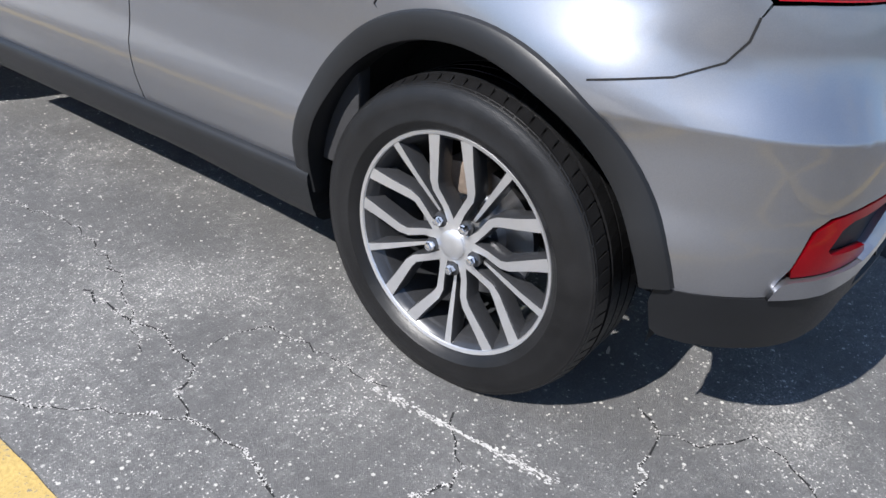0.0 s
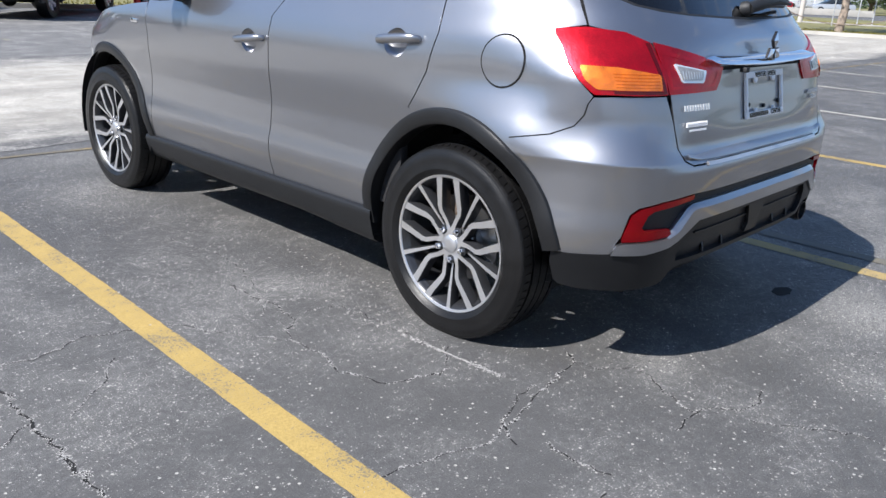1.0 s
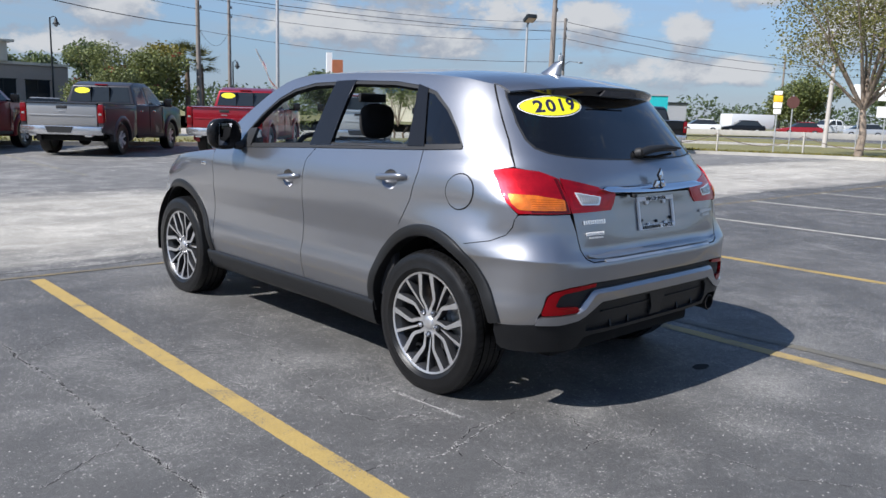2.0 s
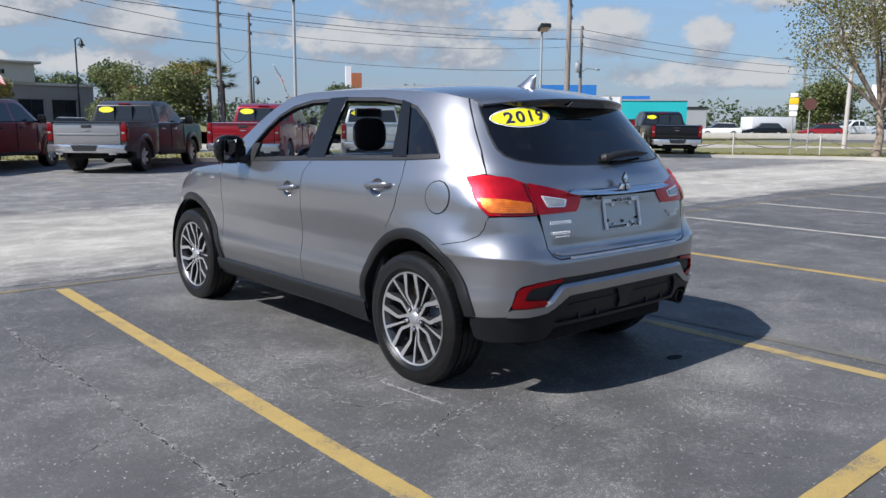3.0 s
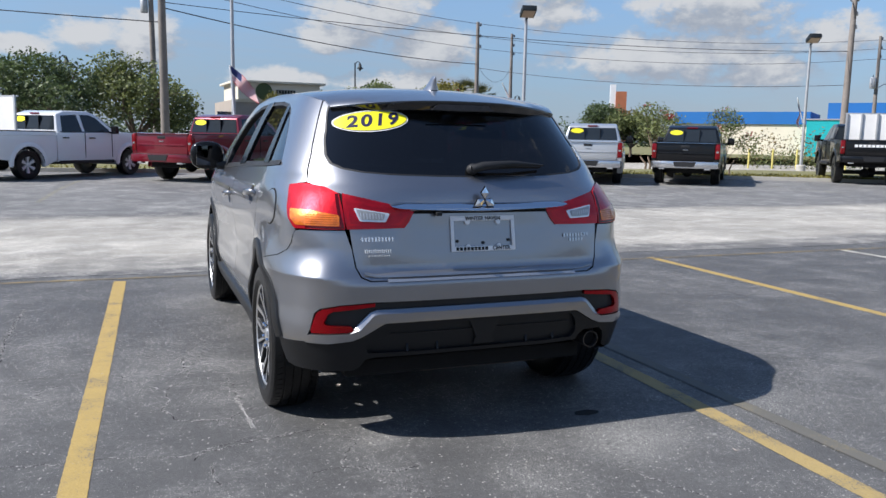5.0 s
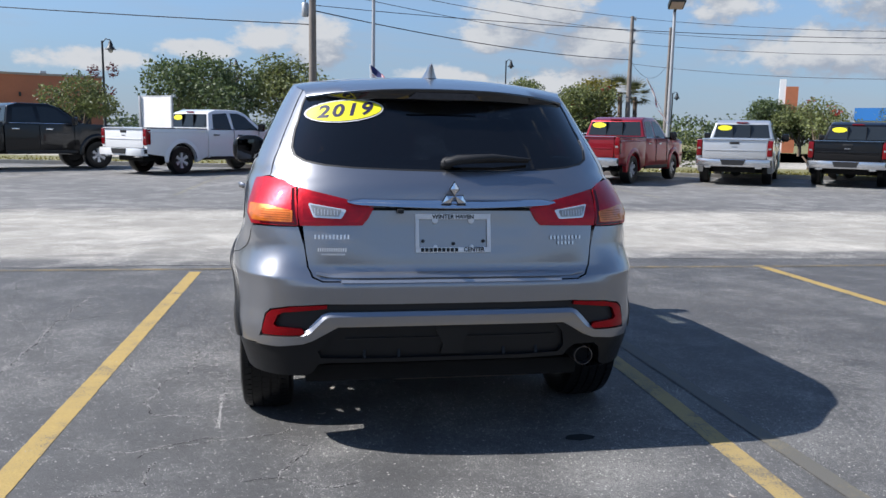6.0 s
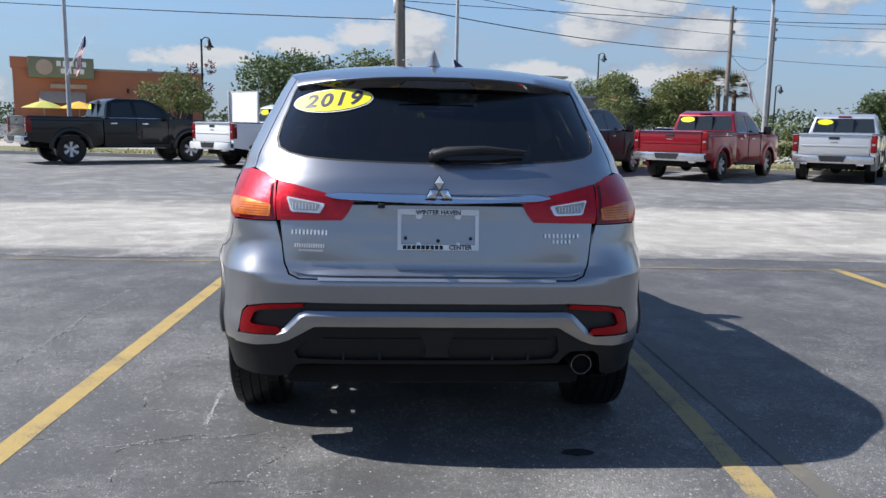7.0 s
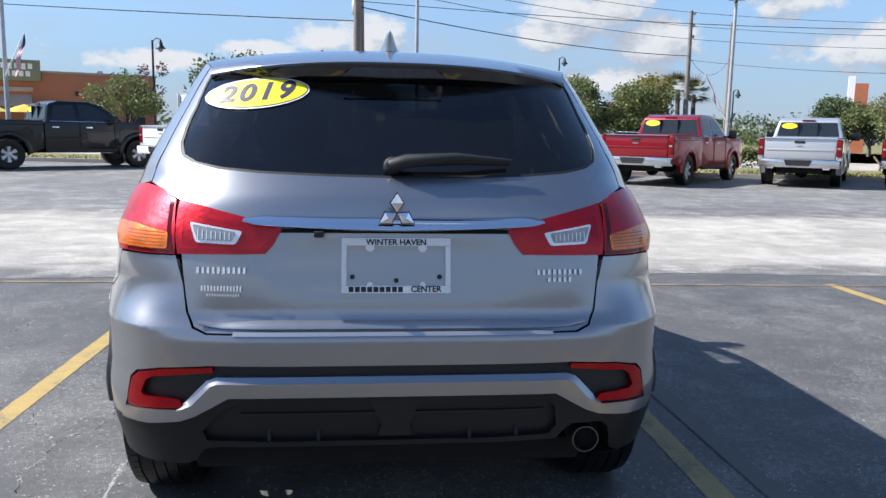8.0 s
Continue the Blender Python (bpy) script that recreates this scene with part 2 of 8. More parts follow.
material("weathered_wood", (0.21, 0.185, 0.165), 0.9, var=0.3, scale=2, bump=0.3, bump_scale=40)
material("concrete_pole", (0.44, 0.41, 0.38), 0.85, var=0.15, scale=1.5, bump=0.2, bump_scale=30)
material("dark_metal", (0.020, 0.024, 0.026), 0.45, var=0.2, metal=0.3)
material("cable_black", (0.02, 0.02, 0.022), 0.6)
material("white_cloth", (0.78, 0.77, 0.75), 0.8, var=0.06, scale=3, bump=0.2, bump_scale=12)
material("flag_red", (0.46, 0.025, 0.04), 0.8, var=0.1)
material("flag_blue", (0.03, 0.04, 0.14), 0.8, var=0.1)
material("teal_wall", (0.012, 0.36, 0.39), 0.8, var=0.07, scale=0.4, bump=0.15, bump_scale=8)
material("blue_wall", (0.012, 0.125, 0.38), 0.7, var=0.07, scale=0.4)
material("cream_wall", (0.66, 0.60, 0.48), 0.85, var=0.08, scale=0.6)
material("taupe_wall", (0.36, 0.31, 0.26), 0.85, var=0.1, scale=0.6, bump=0.2, bump_scale=9)
material("terracotta_wall", (0.44, 0.17, 0.095), 0.85, var=0.1, scale=0.5, bump=0.2, bump_scale=9)
material("olive_panel", (0.21, 0.22, 0.14), 0.7, var=0.08, scale=0.8)
material("awning_beige", (0.46, 0.36, 0.29), 0.8, var=0.12, scale=2)
material("umbrella_green", (0.46, 0.45, 0.10), 0.8, var=0.08)
material("umbrella_yellow", (0.72, 0.42, 0.06), 0.8, var=0.08)
material("window_dark", (0.02, 0.025, 0.03), 0.08, var=0.1)
material("grey_wall", (0.30, 0.31, 0.33), 0.8, var=0.1, scale=0.4)
material("sign_yellow", (0.78, 0.48, 0.02), 0.5, var=0.06)
material("sign_blue", (0.02, 0.08, 0.42), 0.5, var=0.06)
material("sign_brown", (0.09, 0.035, 0.03), 0.6, var=0.1)
material("brick_red", (0.40, 0.14, 0.07), 0.9, var=0.15, scale=2)


# ---- mesh helpers: a geo is (vertices, faces) ----
def join(*geos):
    vs, fs = [], []
    for v, f in geos:
        k = len(vs)
        vs.extend(v)
        fs.extend([tuple(i + k for i in q) for q in f])
    return vs, fs


def moved(geo, m):
    return [m @ Vector(p) for p in geo[0]], geo[1]



def box(x0, y0, z0, x1, y1, z1, bevel=0.0):
    if not bevel:
        v = [Vector((x, y, z)) for z in (z0, z1) for y in (y0, y1) for x in (x0, x1)]
        return v, [(0, 2, 3, 1), (4, 5, 7, 6), (0, 1, 5, 4), (2, 6, 7, 3), (0, 4, 6, 2), (1, 3, 7, 5)]
    bm = bmesh.new()
    bmesh.ops.create_cube(bm, size=1.0)
    for v in bm.verts:
        v.co = Vector(((x0 + x1) / 2 + v.co.x * (x1 - x0), (y0 + y1) / 2 + v.co.y * (y1 - y0), (z0 + z1) / 2 + v.co.z * (z1 - z0)))
    bmesh.ops.bevel(bm, geom=bm.edges[:], offset=bevel, segments=2, affect="EDGES", profile=0.6)
    return from_bm(bm)


def from_bm(bm):
    bm.verts.index_update()
    out = [v.co.copy() for v in bm.verts], [tuple(v.index for v in f.verts) for f in bm.faces]
    bm.free()
    return out


def prism(poly, depth, to3):
    """A polygon (list of (a, b)) pushed from 0 to depth; to3(a, b, c) gives the place."""
    n = len(poly)
    v = [Vector(to3(a, b, 0.0)) for a, b in poly] + [Vector(to3(a, b, depth)) for a, b in poly]
    f = [tuple(reversed(range(n))), tuple(range(n, 2 * n))]
    f += [(i, (i + 1) % n, n + (i + 1) % n, n + i) for i in range(n)]
    return v, f


def rings(loops, closed=True, caps=True):
    """Skin over loops of equal length."""
    n = len(loops[0])
    v = [Vector(p) for lp in loops for p in lp]
    f = []
    for i in range(len(loops) - 1):
        for j in range(n if closed else n - 1):
            k = (j + 1) % n
            f.append((i * n + j, i * n + k, (i + 1) * n + k, (i + 1) * n + j))
    if caps and closed:
        f.append(tuple(reversed(range(n))))
        f.append(tuple(range((len(loops) - 1) * n, len(loops) * n)))
    return v, f


def lathe(profile, seg, m=Matrix.Identity(4)):
    """(radius, height) pairs turned round z."""
    loops = [[m @ Vector((r * math.cos(2 * math.pi * k / seg), r * math.sin(2 * math.pi * k / seg), h)) for k in range(seg)] for r, h in profile]
    return rings(loops, True, False)


def disc_lathe(profile, seg, m=Matrix.Identity(4)):
    loops = [[m @ Vector((r * math.cos(2 * math.pi * k / seg), r * math.sin(2 * math.pi * k / seg), h)) for k in range(seg)] for r, h in profile]
    return rings(loops, True, True)


def tube(points, radii, seg=8, caps=True):
    """A round bar along points."""
    pts = [Vector(p) for p in points]
    if not hasattr(radii, "__len__"):
        radii = [radii] * len(pts)
    loops = []
    side = None
    for i, p in enumerate(pts):
        d = (pts[min(i + 1, len(pts) - 1)] - pts[max(i - 1, 0)]).normalized()
        if side is None:
            side = d.orthogonal().normalized()
        side = (side - d * side.dot(d)).normalized()
        up = d.cross(side)
        loops.append([p + radii[i] * (math.cos(2 * math.pi * k / seg) * side + math.sin(2 * math.pi * k / seg) * up) for k in range(seg)])
    return rings(loops, True, caps)


def ellipsoid(c, r, seg=14, rows=8, p=1.0):
    prof = [(math.cos(a), math.sin(a)) for a in np.linspace(-math.pi / 2, math.pi / 2, rows)]
    m = Matrix.Translation(c) @ Matrix.Diagonal((*r, 1))
    return lathe([(max(1e-4, abs(a) ** p), math.copysign(abs(b) ** p, b)) for a, b in prof], seg, m)


def part(name, geo, mat, parent=None, label="", smooth_angle=35.0, normals=None):
    """One mesh object, under its thing or part."""
    me = bpy.data.meshes.new(name)
    me.from_pydata([tuple(p) for p in geo[0]], [], [tuple(f) for f in geo[1]])
    me.materials.append(MATS[mat] if isinstance(mat, str) else mat)
    if smooth_angle:
        me.shade_smooth()
        if smooth_angle < 180 and normals is None:
            me.set_sharp_from_angle(angle=radians(smooth_angle))
    if normals is not None:
        me.normals_split_custom_set_from_vertices([tuple(n) for n in normals])
    ob = new(name, me)
    if parent is not None:
        ob.parent = parent
    if label:
        ob["label"] = label
    return ob


def thing(name, label, category, m=Matrix.Identity(4), group="", kind=""):
    ob = new(name)
    ob.empty_display_size = 0.2
    ob.matrix_world = m
    return tagged(ob, label, category, group, kind)


def solid(name, geo, mat, label, category, m=Matrix.Identity(4), group="", kind="", smooth_angle=35.0):
    ob = part(name, geo, mat, None, "", smooth_angle)
    ob.matrix_world = m
    return tagged(ob, label, category, group, kind)


from mathutils.geometry import delaunay_2d_cdt


def inside(poly, x, y):
    hit = False
    j = len(poly) - 1
    for i in range(len(poly)):
        (xi, yi), (xj, yj) = poly[i], poly[j]
        if (yi > y) != (yj > y) and x < (xj - xi) * (y - yi) / (yj - yi) + xi:
            hit = not hit
        j = i
    return hit


def dense(poly, step, closed=True):
    out = []
    n = len(poly)
    for i in range(n if closed else n - 1):
        a, b = poly[i], poly[(i + 1) % n]
        k = max(1, round(math.hypot(b[0] - a[0], b[1] - a[1]) / step))
        out += [(a[0] + (b[0] - a[0]) * t / k, a[1] + (b[1] - a[1]) * t / k) for t in range(k)]
    if not closed:
        out.append(poly[-1])
    return out


def rounded(poly, r, n=4):
    """The polygon with its corners rounded by r."""
    out = []
    for i, p in enumerate(poly):
        p, a, b = Vector(p), Vector(poly[i - 1]), Vector(poly[(i + 1) % len(poly)])
        k = min(r, 0.45 * (a - p).length, 0.45 * (b - p).length)
        s, e = p + (a - p).normalized() * k, p + (b - p).normalized() * k
        for j in range(n + 1):
            t = j / n
            q = s * (1 - t) ** 2 + p * 2 * t * (1 - t) + e * t * t
            out.append((q.x, q.y))
    return out


def sheet(outline, surf, holes=(), step=0.03, depth=0.014, off=0.0, creases=()):
    """A panel cut to an outline and laid on a skin: surf(a, b) gives place and normal. It has a turned-in edge. Returns geo and normals."""
    loops = [dense(outline, step)] + [dense(h, step) for h in holes]
    pts, edges = [], []
    for lp in loops:
        k = len(pts)
        pts += [Vector(p) for p in lp]
        edges += [(k + i, k + (i + 1) % len(lp)) for i in range(len(lp))]
    for line in creases:
        k = len(pts)
        lp = dense(line, step, False)
        pts += [Vector(p) for p in lp]
        edges += [(k + i, k + i + 1) for i in range(len(lp) - 1)]
    xs, ys = [p[0] for p in loops[0]], [p[1] for p in loops[0]]
    ring = np.array([(p.x, p.y) for p in pts])
    x = min(xs) + step / 2
    row = 0
    while x < max(xs):
        y = min(ys) + step * (0.5 if row % 2 else 0.25)
        while y < max(ys):
            if inside(loops[0], x, y) and not any(inside(h, x, y) for h in loops[1:]):
                if np.min(np.abs(ring[:, 0] - x) + np.abs(ring[:, 1] - y)) > step * 0.55:
                    pts.append(Vector((x, y)))
            y += step
        x += step * 0.9
        row += 1
    v2, _, tris, *_ = delaunay_2d_cdt(pts, edges, [], 0, 1e-6)
    keep = []
    for t in tris:
        cx, cy = sum(v2[i].x for i in t) / 3, sum(v2[i].y for i in t) / 3
        if inside(loops[0], cx, cy) and not any(inside(h, cx, cy) for h in loops[1:]):
            keep.append(tuple(t))
    place = [surf(p.x, p.y) for p in v2]
    verts = [a + n * off for a, n in place]
    norms = [n for a, n in place]
    facing = sum((verts[j] - verts[i]).cross(verts[k] - verts[i]).dot(norms[i]) for i, j, k in keep)
    if facing < 0:
        keep = [tuple(reversed(t)) for t in keep]
    count = {}
    for t in keep:
        for i in range(3):
            e = (t[i], t[(i + 1) % 3])
            count[tuple(sorted(e))] = (count.get(tuple(sorted(e)), (0, e))[0] + 1, e)
    rim = [e for k, e in count.values() if k == 1]
    faces = list(keep)
    if depth:
        top, low = {}, {}
        for i, j in rim:
            for q in (i, j):
                if q not in top:
                    top[q] = len(verts)
                    verts.append(verts[q].copy())
                    norms.append(norms[q])
                    low[q] = len(verts)
                    verts.append(verts[q] - norms[q] * depth)
                    norms.append(norms[q])
            side = (verts[j] - verts[i]).cross(norms[i]).normalized()
            for q in (i, j):
                norms[top[q]] = norms[low[q]] = side
            faces.append((top[j], top[i], low[i], low[j]))
    return (verts, faces), norms


def with_normal(fn, h=0.004):
    """A skin with its normals from a plain place function."""
    def surf(a, b):
        p = fn(a, b)
        u, v = fn(a + h, b) - fn(a - h, b), fn(a, b + h) - fn(a, b - h)
        return p, u.cross(v).normalized()
    return surf


def pchip(xs, ys):
    """A smooth curve through the knots that never overshoots."""
    xs, ys = np.array(xs, float), np.array(ys, float)
    h, d = np.diff(xs), np.diff(ys) / np.diff(xs)
    m = np.zeros(len(xs))
    m[0], m[-1] = d[0], d[-1]
    for i in range(1, len(xs) - 1):
        if d[i - 1] * d[i] > 0:
            w1, w2 = 2 * h[i] + h[i - 1], h[i] + 2 * h[i - 1]
            m[i] = (w1 + w2) / (w1 / d[i - 1] + w2 / d[i])

    def exact(x):
        x = min(max(x, xs[0]), xs[-1])
        i = min(max(int(np.searchsorted(xs, x)) - 1, 0), len(h) - 1)
        t = (x - xs[i]) / h[i]
        return float((1 + 2 * t) * (1 - t) ** 2 * ys[i] + t * (1 - t) ** 2 * h[i] * m[i]
                     + t * t * (3 - 2 * t) * ys[i + 1] + t * t * (t - 1) * h[i] * m[i + 1])
    table = [exact(x) for x in np.linspace(xs[0], xs[-1], 1200)]
    first, rate = float(xs[0]), 1199 / float(xs[-1] - xs[0])

    def curve(x):
        u = min(max((x - first) * rate, 0.0), 1198.999)
        i = int(u)
        return table[i] + (table[i + 1] - table[i]) * (u - i)
    return curve


def smooth(x, a, b):
    t = min(max((x - a) / (b - a), 0.0), 1.0)
    return t * t * (3 - 2 * t)


# the crossover's skin: half width, tail and nose by height; the plan is a rounded superellipse
half_w = pchip((0.18, 0.24, 0.34, 0.40, 0.46, 0.51, 0.60, 0.68, 0.76, 0.85, 0.93, 0.965, 0.985, 1.02, 1.06, 1.10, 1.20, 1.34, 1.46, 1.53, 1.58),
               (0.800, 0.825, 0.844, 0.860, 0.873, 0.8755, 0.8650, 0.8640, 0.8730, 0.886, 0.890, 0.891, 0.8895, 0.883, 0.873, 0.858, 0.818, 0.752, 0.690, 0.645, 0.600))
tail_y = pchip((0.18, 0.24, 0.34, 0.46, 0.58, 0.72, 0.80, 0.95, 1.04, 1.09, 1.12, 1.15, 1.20, 1.30, 1.39, 1.45, 1.52, 1.58),
               (-0.56, -0.625, -0.660, -0.680, -0.690, -0.695, -0.692, -0.668, -0.648, -0.630, -0.608, -0.580, -0.541, -0.468, -0.400, -0.350, -0.285, -0.225))
nose_y = pchip((0.18, 0.30, 0.45, 0.60, 0.75, 0.85, 0.95, 1.05), (3.42, 3.52, 3.57, 3.58, 3.53, 3.44, 3.25, 3.0))
power = pchip((0.2, 0.75, 0.95, 1.05, 1.12, 1.17, 1.39, 1.6), (5.0, 5.0, 4.8, 4.0, 3.6, 3.75, 3.35, 3.2))
Y0, Y1 = 0.30, 2.05


def rake(z, a, b):
    """From 0 at a crisp crease up to 1, flattening out."""
    t = min(max((z - a) / (b - a), 0.0), 1.0)
    return t * (1.25 + t * (0.5 - 0.75 * t)) if t < 1 else 1.0


def haunch(y, z):
    """The muscle over the rear wheel: a waist drawn in under the shoulder, full again at the arch."""
    q = math.exp(-((y + 0.22) / 0.34) ** 2)
    return q * (0.023 * math.exp(-((z - 0.785) / 0.090) ** 2) - 0.023 * math.exp(-((z - 0.945) / 0.095) ** 2))


def tail_point(phi, z):
    """A point of the tail: phi from straight back (0) round to the side (+-pi/2), at height z."""
    a = abs(phi)
    # the bumper's shelf: a crisp step in the middle; at the corners a crease with a long slope above it
    near = smooth(a, 0.46, 0.66)
    mid = 0.040 * (1 - smooth(z, 0.69, 0.775))
    end = 0.054 * (1 - rake(z, 0.728, 0.855))
    fade = 1 - smooth(a, 1.0, 1.3)
    bulge = (mid * (1 - near) + end * near) * fade
    # the hollow pressed into the tailgate round the plate
    dent = 0.007 * smooth(z, 0.765, 0.865) * (1 - smooth(z, 0.92, 1.02)) * (1 - smooth(a, 0.20, 0.50))
    w, l, n = half_w(z) + 0.65 * bulge, Y0 - tail_y(z) + bulge - dent, power(z)
    r = 1 / ((abs(math.sin(a)) / w) ** n + (abs(math.cos(a)) / l) ** n) ** (1 / n)
    y = Y0 - r * math.cos(phi)
    return Vector((r * math.sin(phi) + (1 if phi > 0 else -1) * haunch(y, z) * smooth(a, 0.80, 1.0), y, z))


def side_x(y, z):
    """How far the side stands out from the middle plane at y, z."""
    if y < Y0:
        lo, hi = 0.0, math.pi / 2
        for _ in range(26):
            mid = (lo + hi) / 2
            lo, hi = (mid, hi) if tail_point(mid, z).y < y else (lo, mid)
        return tail_point(lo, z).x
    bow = 0.02 * max(0.0, y - 1.2) ** 2 * smooth(z, 1.0, 1.15)
    if y <= Y1:
        return half_w(z) - bow + haunch(y, z)
    u = min(0.999, (y - Y1) / (nose_y(z) - Y1))
    return half_w(z) * (1 - u ** 3.4) ** (1 / 3.0) - bow


def tail_phi(x, z):
    """The angle at which the tail stands x to the side."""
    lo, hi = 0.0, 1.2
    for _ in range(26):
        mid = (lo + hi) / 2
        lo, hi = (mid, hi) if tail_point(mid, z).x < abs(x) else (lo, mid)
    return math.copysign(lo, x)


# ---- ground ----
def ground_material(name, tone, light, patch, crack, rough=0.85, verge=None, dust_glitter=(), chips=0.8):
    """Worn asphalt or concrete: pale grit, washed-out patches, damp-dark areas and hair cracks."""
    m = bpy.data.materials.new(name)
    m.use_nodes = True
    add = nodes_of(m.node_tree)
    pos = add("ShaderNodeTexCoord").outputs["Object"]
    big = add("ShaderNodeTexNoise", {"Vector": pos, "Scale": 0.35, "Detail": 6.0, "Roughness": 0.62, "Distortion": 0.6})
    mid = add("ShaderNodeTexNoise", {"Vector": pos, "Scale": 2.2, "Detail": 8.0, "Roughness": 0.72, "Distortion": 0.2})
    clump = add("ShaderNodeTexNoise", {"Vector": pos, "Scale": 34.0, "Detail": 5.0, "Roughness": 0.75})
    grit = add("ShaderNodeTexNoise", {"Vector": pos, "Scale": 170.0, "Detail": 3.0, "Roughness": 0.7})
    stone = add("ShaderNodeTexVoronoi", {"Vector": pos, "Scale": 180.0, "Randomness": 1.0})
    fine = add("ShaderNodeTexNoise", {"Vector": pos, "Scale": 420.0, "Detail": 3.0, "Roughness": 0.7})
    base = ramp(add, big.outputs["Fac"], (0.30, tuple(c * 0.76 for c in tone)), (0.55, tone), (0.75, tuple(c * 1.25 for c in tone)))
    if verge:
        # towards its two edges the surfacing thins out into the neighbouring asphalt
        y0, y1, other = verge
        at = add("ShaderNodeSeparateXYZ", {"Vector": pos})
        long = add("ShaderNodeVectorMath", {0: pos, 1: (0.16, 0.9, 1.0)}, operation="MULTIPLY")
        streak_noise = add("ShaderNodeTexNoise", {"Vector": long.outputs[0], "Scale": 1.2, "Detail": 6.0, "Roughness": 0.65})
        wy = add("ShaderNodeMath", {0: streak_noise.outputs["Fac"], 1: 2.6, 2: at.outputs["Y"]}, operation="MULTIPLY_ADD")
        inn = add("ShaderNodeMapRange", {"Value": wy.outputs[0], "From Min": y0 + 1.2, "From Max": y0 + 2.3}, smoothstep=True)
        out = add("ShaderNodeMapRange", {"Value": wy.outputs[0], "From Min": y1 + 1.5, "From Max": y1 + 0.1}, smoothstep=True)
        both = add("ShaderNodeMath", {0: inn.outputs[0], 1: out.outputs[0]}, operation="MULTIPLY")
        # long soft streaks of cast shadow, painted into the lane's colour
        shadow_streaks = add("ShaderNodeMapRange", {"Value": streak_noise.outputs["Fac"], "From Min": 0.35, "From Max": 0.62, "To Min": 0.80, "To Max": 1.08})
        base = add("ShaderNodeVectorMath", {0: base, "Scale": shadow_streaks.outputs[0]}, operation="SCALE").outputs[0]
        base = add("ShaderNodeMix", {0: both.outputs[0], 6: (*other, 1), 7: base}, data_type="RGBA").outputs[2]
    # how far the binder has worn off: broad areas, broken up by small clumps
    w0 = add("ShaderNodeMath", {0: clump.outputs["Fac"], 1: 0.75, 2: mid.outputs["Fac"]}, operation="MULTIPLY_ADD")
    area = add("ShaderNodeTexNoise", {"Vector": pos, "Scale": 0.62, "Detail": 4.0, "Roughness": 0.55})
    w0 = add("ShaderNodeMath", {0: area.outputs["Fac"], 1: 0.6, 2: w0.outputs[0]}, operation="MULTIPLY_ADD")
    w0 = add("ShaderNodeMath", {0: w0.outputs[0], 1: 0.30}, operation="SUBTRACT")
    worn = add("ShaderNodeMapRange", {"Value": w0.outputs[0], "From Min": 0.80, "From Max": 1.10}, smoothstep=True)
    film = add("ShaderNodeMath", {0: worn.outputs[0], 1: patch}, operation="MULTIPLY")
    col = add("ShaderNodeMix", {0: film.outputs[0], 6: base, 7: (*light, 1)}, data_type="RGBA").outputs[2]
    # single pale stones, more of them where the binder has gone
    stone_rand = add("ShaderNodeSeparateColor", {"Color": stone.outputs["Color"]})
    pick = add("ShaderNodeMath", {0: worn.outputs[0], 1: 0.17, 2: stone_rand.outputs[0]}, operation="MULTIPLY_ADD")
    stones = add("ShaderNodeMapRange", {"Value": pick.outputs[0], "From Min": 0.968, "From Max": 1.0, "To Max": 0.75})
    near = add("ShaderNodeMapRange", {"Value": stone.outputs["Distance"], "From Min": 0.30, "From Max": 0.48, "To Min": 1.0, "To Max": 0.0})
    sm = add("ShaderNodeMath", {0: stones.outputs[0], 1: near.outputs[0]}, operation="MULTIPLY")
    tuft = add("ShaderNodeMath", {0: w0.outputs[0], 1: 0.26, 2: grit.outputs["Fac"]}, operation="MULTIPLY_ADD")
    gleam = add("ShaderNodeMapRange", {"Value": tuft.outputs[0], "From Min": 0.86, "From Max": 0.94, "To Max": 0.6})
    dust = add("ShaderNodeMath", {0: sm.outputs[0], 1: gleam.outputs[0]}, operation="MAXIMUM")
    col = add("ShaderNodeMix", {0: dust.outputs[0], 6: col, 7: (light[0] * 2.0, light[1] * 1.98, light[2] * 1.92, 1)}, data_type="RGBA").outputs[2]
    blot = add("ShaderNodeMapRange", {"Value": mid.outputs["Fac"], "From Min": 0.32, "From Max": 0.68, "To Min": 0.86, "To Max": 1.14})
    col = add("ShaderNodeVectorMath", {0: col, "Scale": blot.outputs[0]}, operation="SCALE").outputs[0]
    # coarser pale chippings that lie in drifts
    chip = add("ShaderNodeTexVoronoi", {"Vector": pos, "Scale": 62.0, "Randomness": 1.0})
    chip_rand = add("ShaderNodeSeparateColor", {"Color": chip.outputs["Color"]})
    drifted = add("ShaderNodeTexNoise", {"Vector": pos, "Scale": 1.5, "Detail": 5.0, "Roughness": 0.68})
    lie = add("ShaderNodeMapRange", {"Value": drifted.outputs["Fac"], "From Min": 0.46, "From Max": 0.68, "To Min": 0.0, "To Max": 0.17}, smoothstep=True)
    some = add("ShaderNodeMath", {0: chip_rand.outputs[1], 1: lie.outputs[0]}, operation="ADD")
    chosen = add("ShaderNodeMapRange", {"Value": some.outputs[0], "From Min": 0.975, "From Max": 1.0, "To Max": chips})
    jag = add("ShaderNodeMath", {0: fine.outputs["Fac"], 1: 0.35, 2: chip.outputs["Distance"]}, operation="MULTIPLY_ADD")
    body = add("ShaderNodeMapRange", {"Value": jag.outputs[0], "From Min": 0.36, "From Max": 0.47, "To Min": 1.0, "To Max": 0.0})
    pale = add("ShaderNodeMath", {0: chosen.outputs[0], 1: body.outputs[0]}, operation="MULTIPLY")
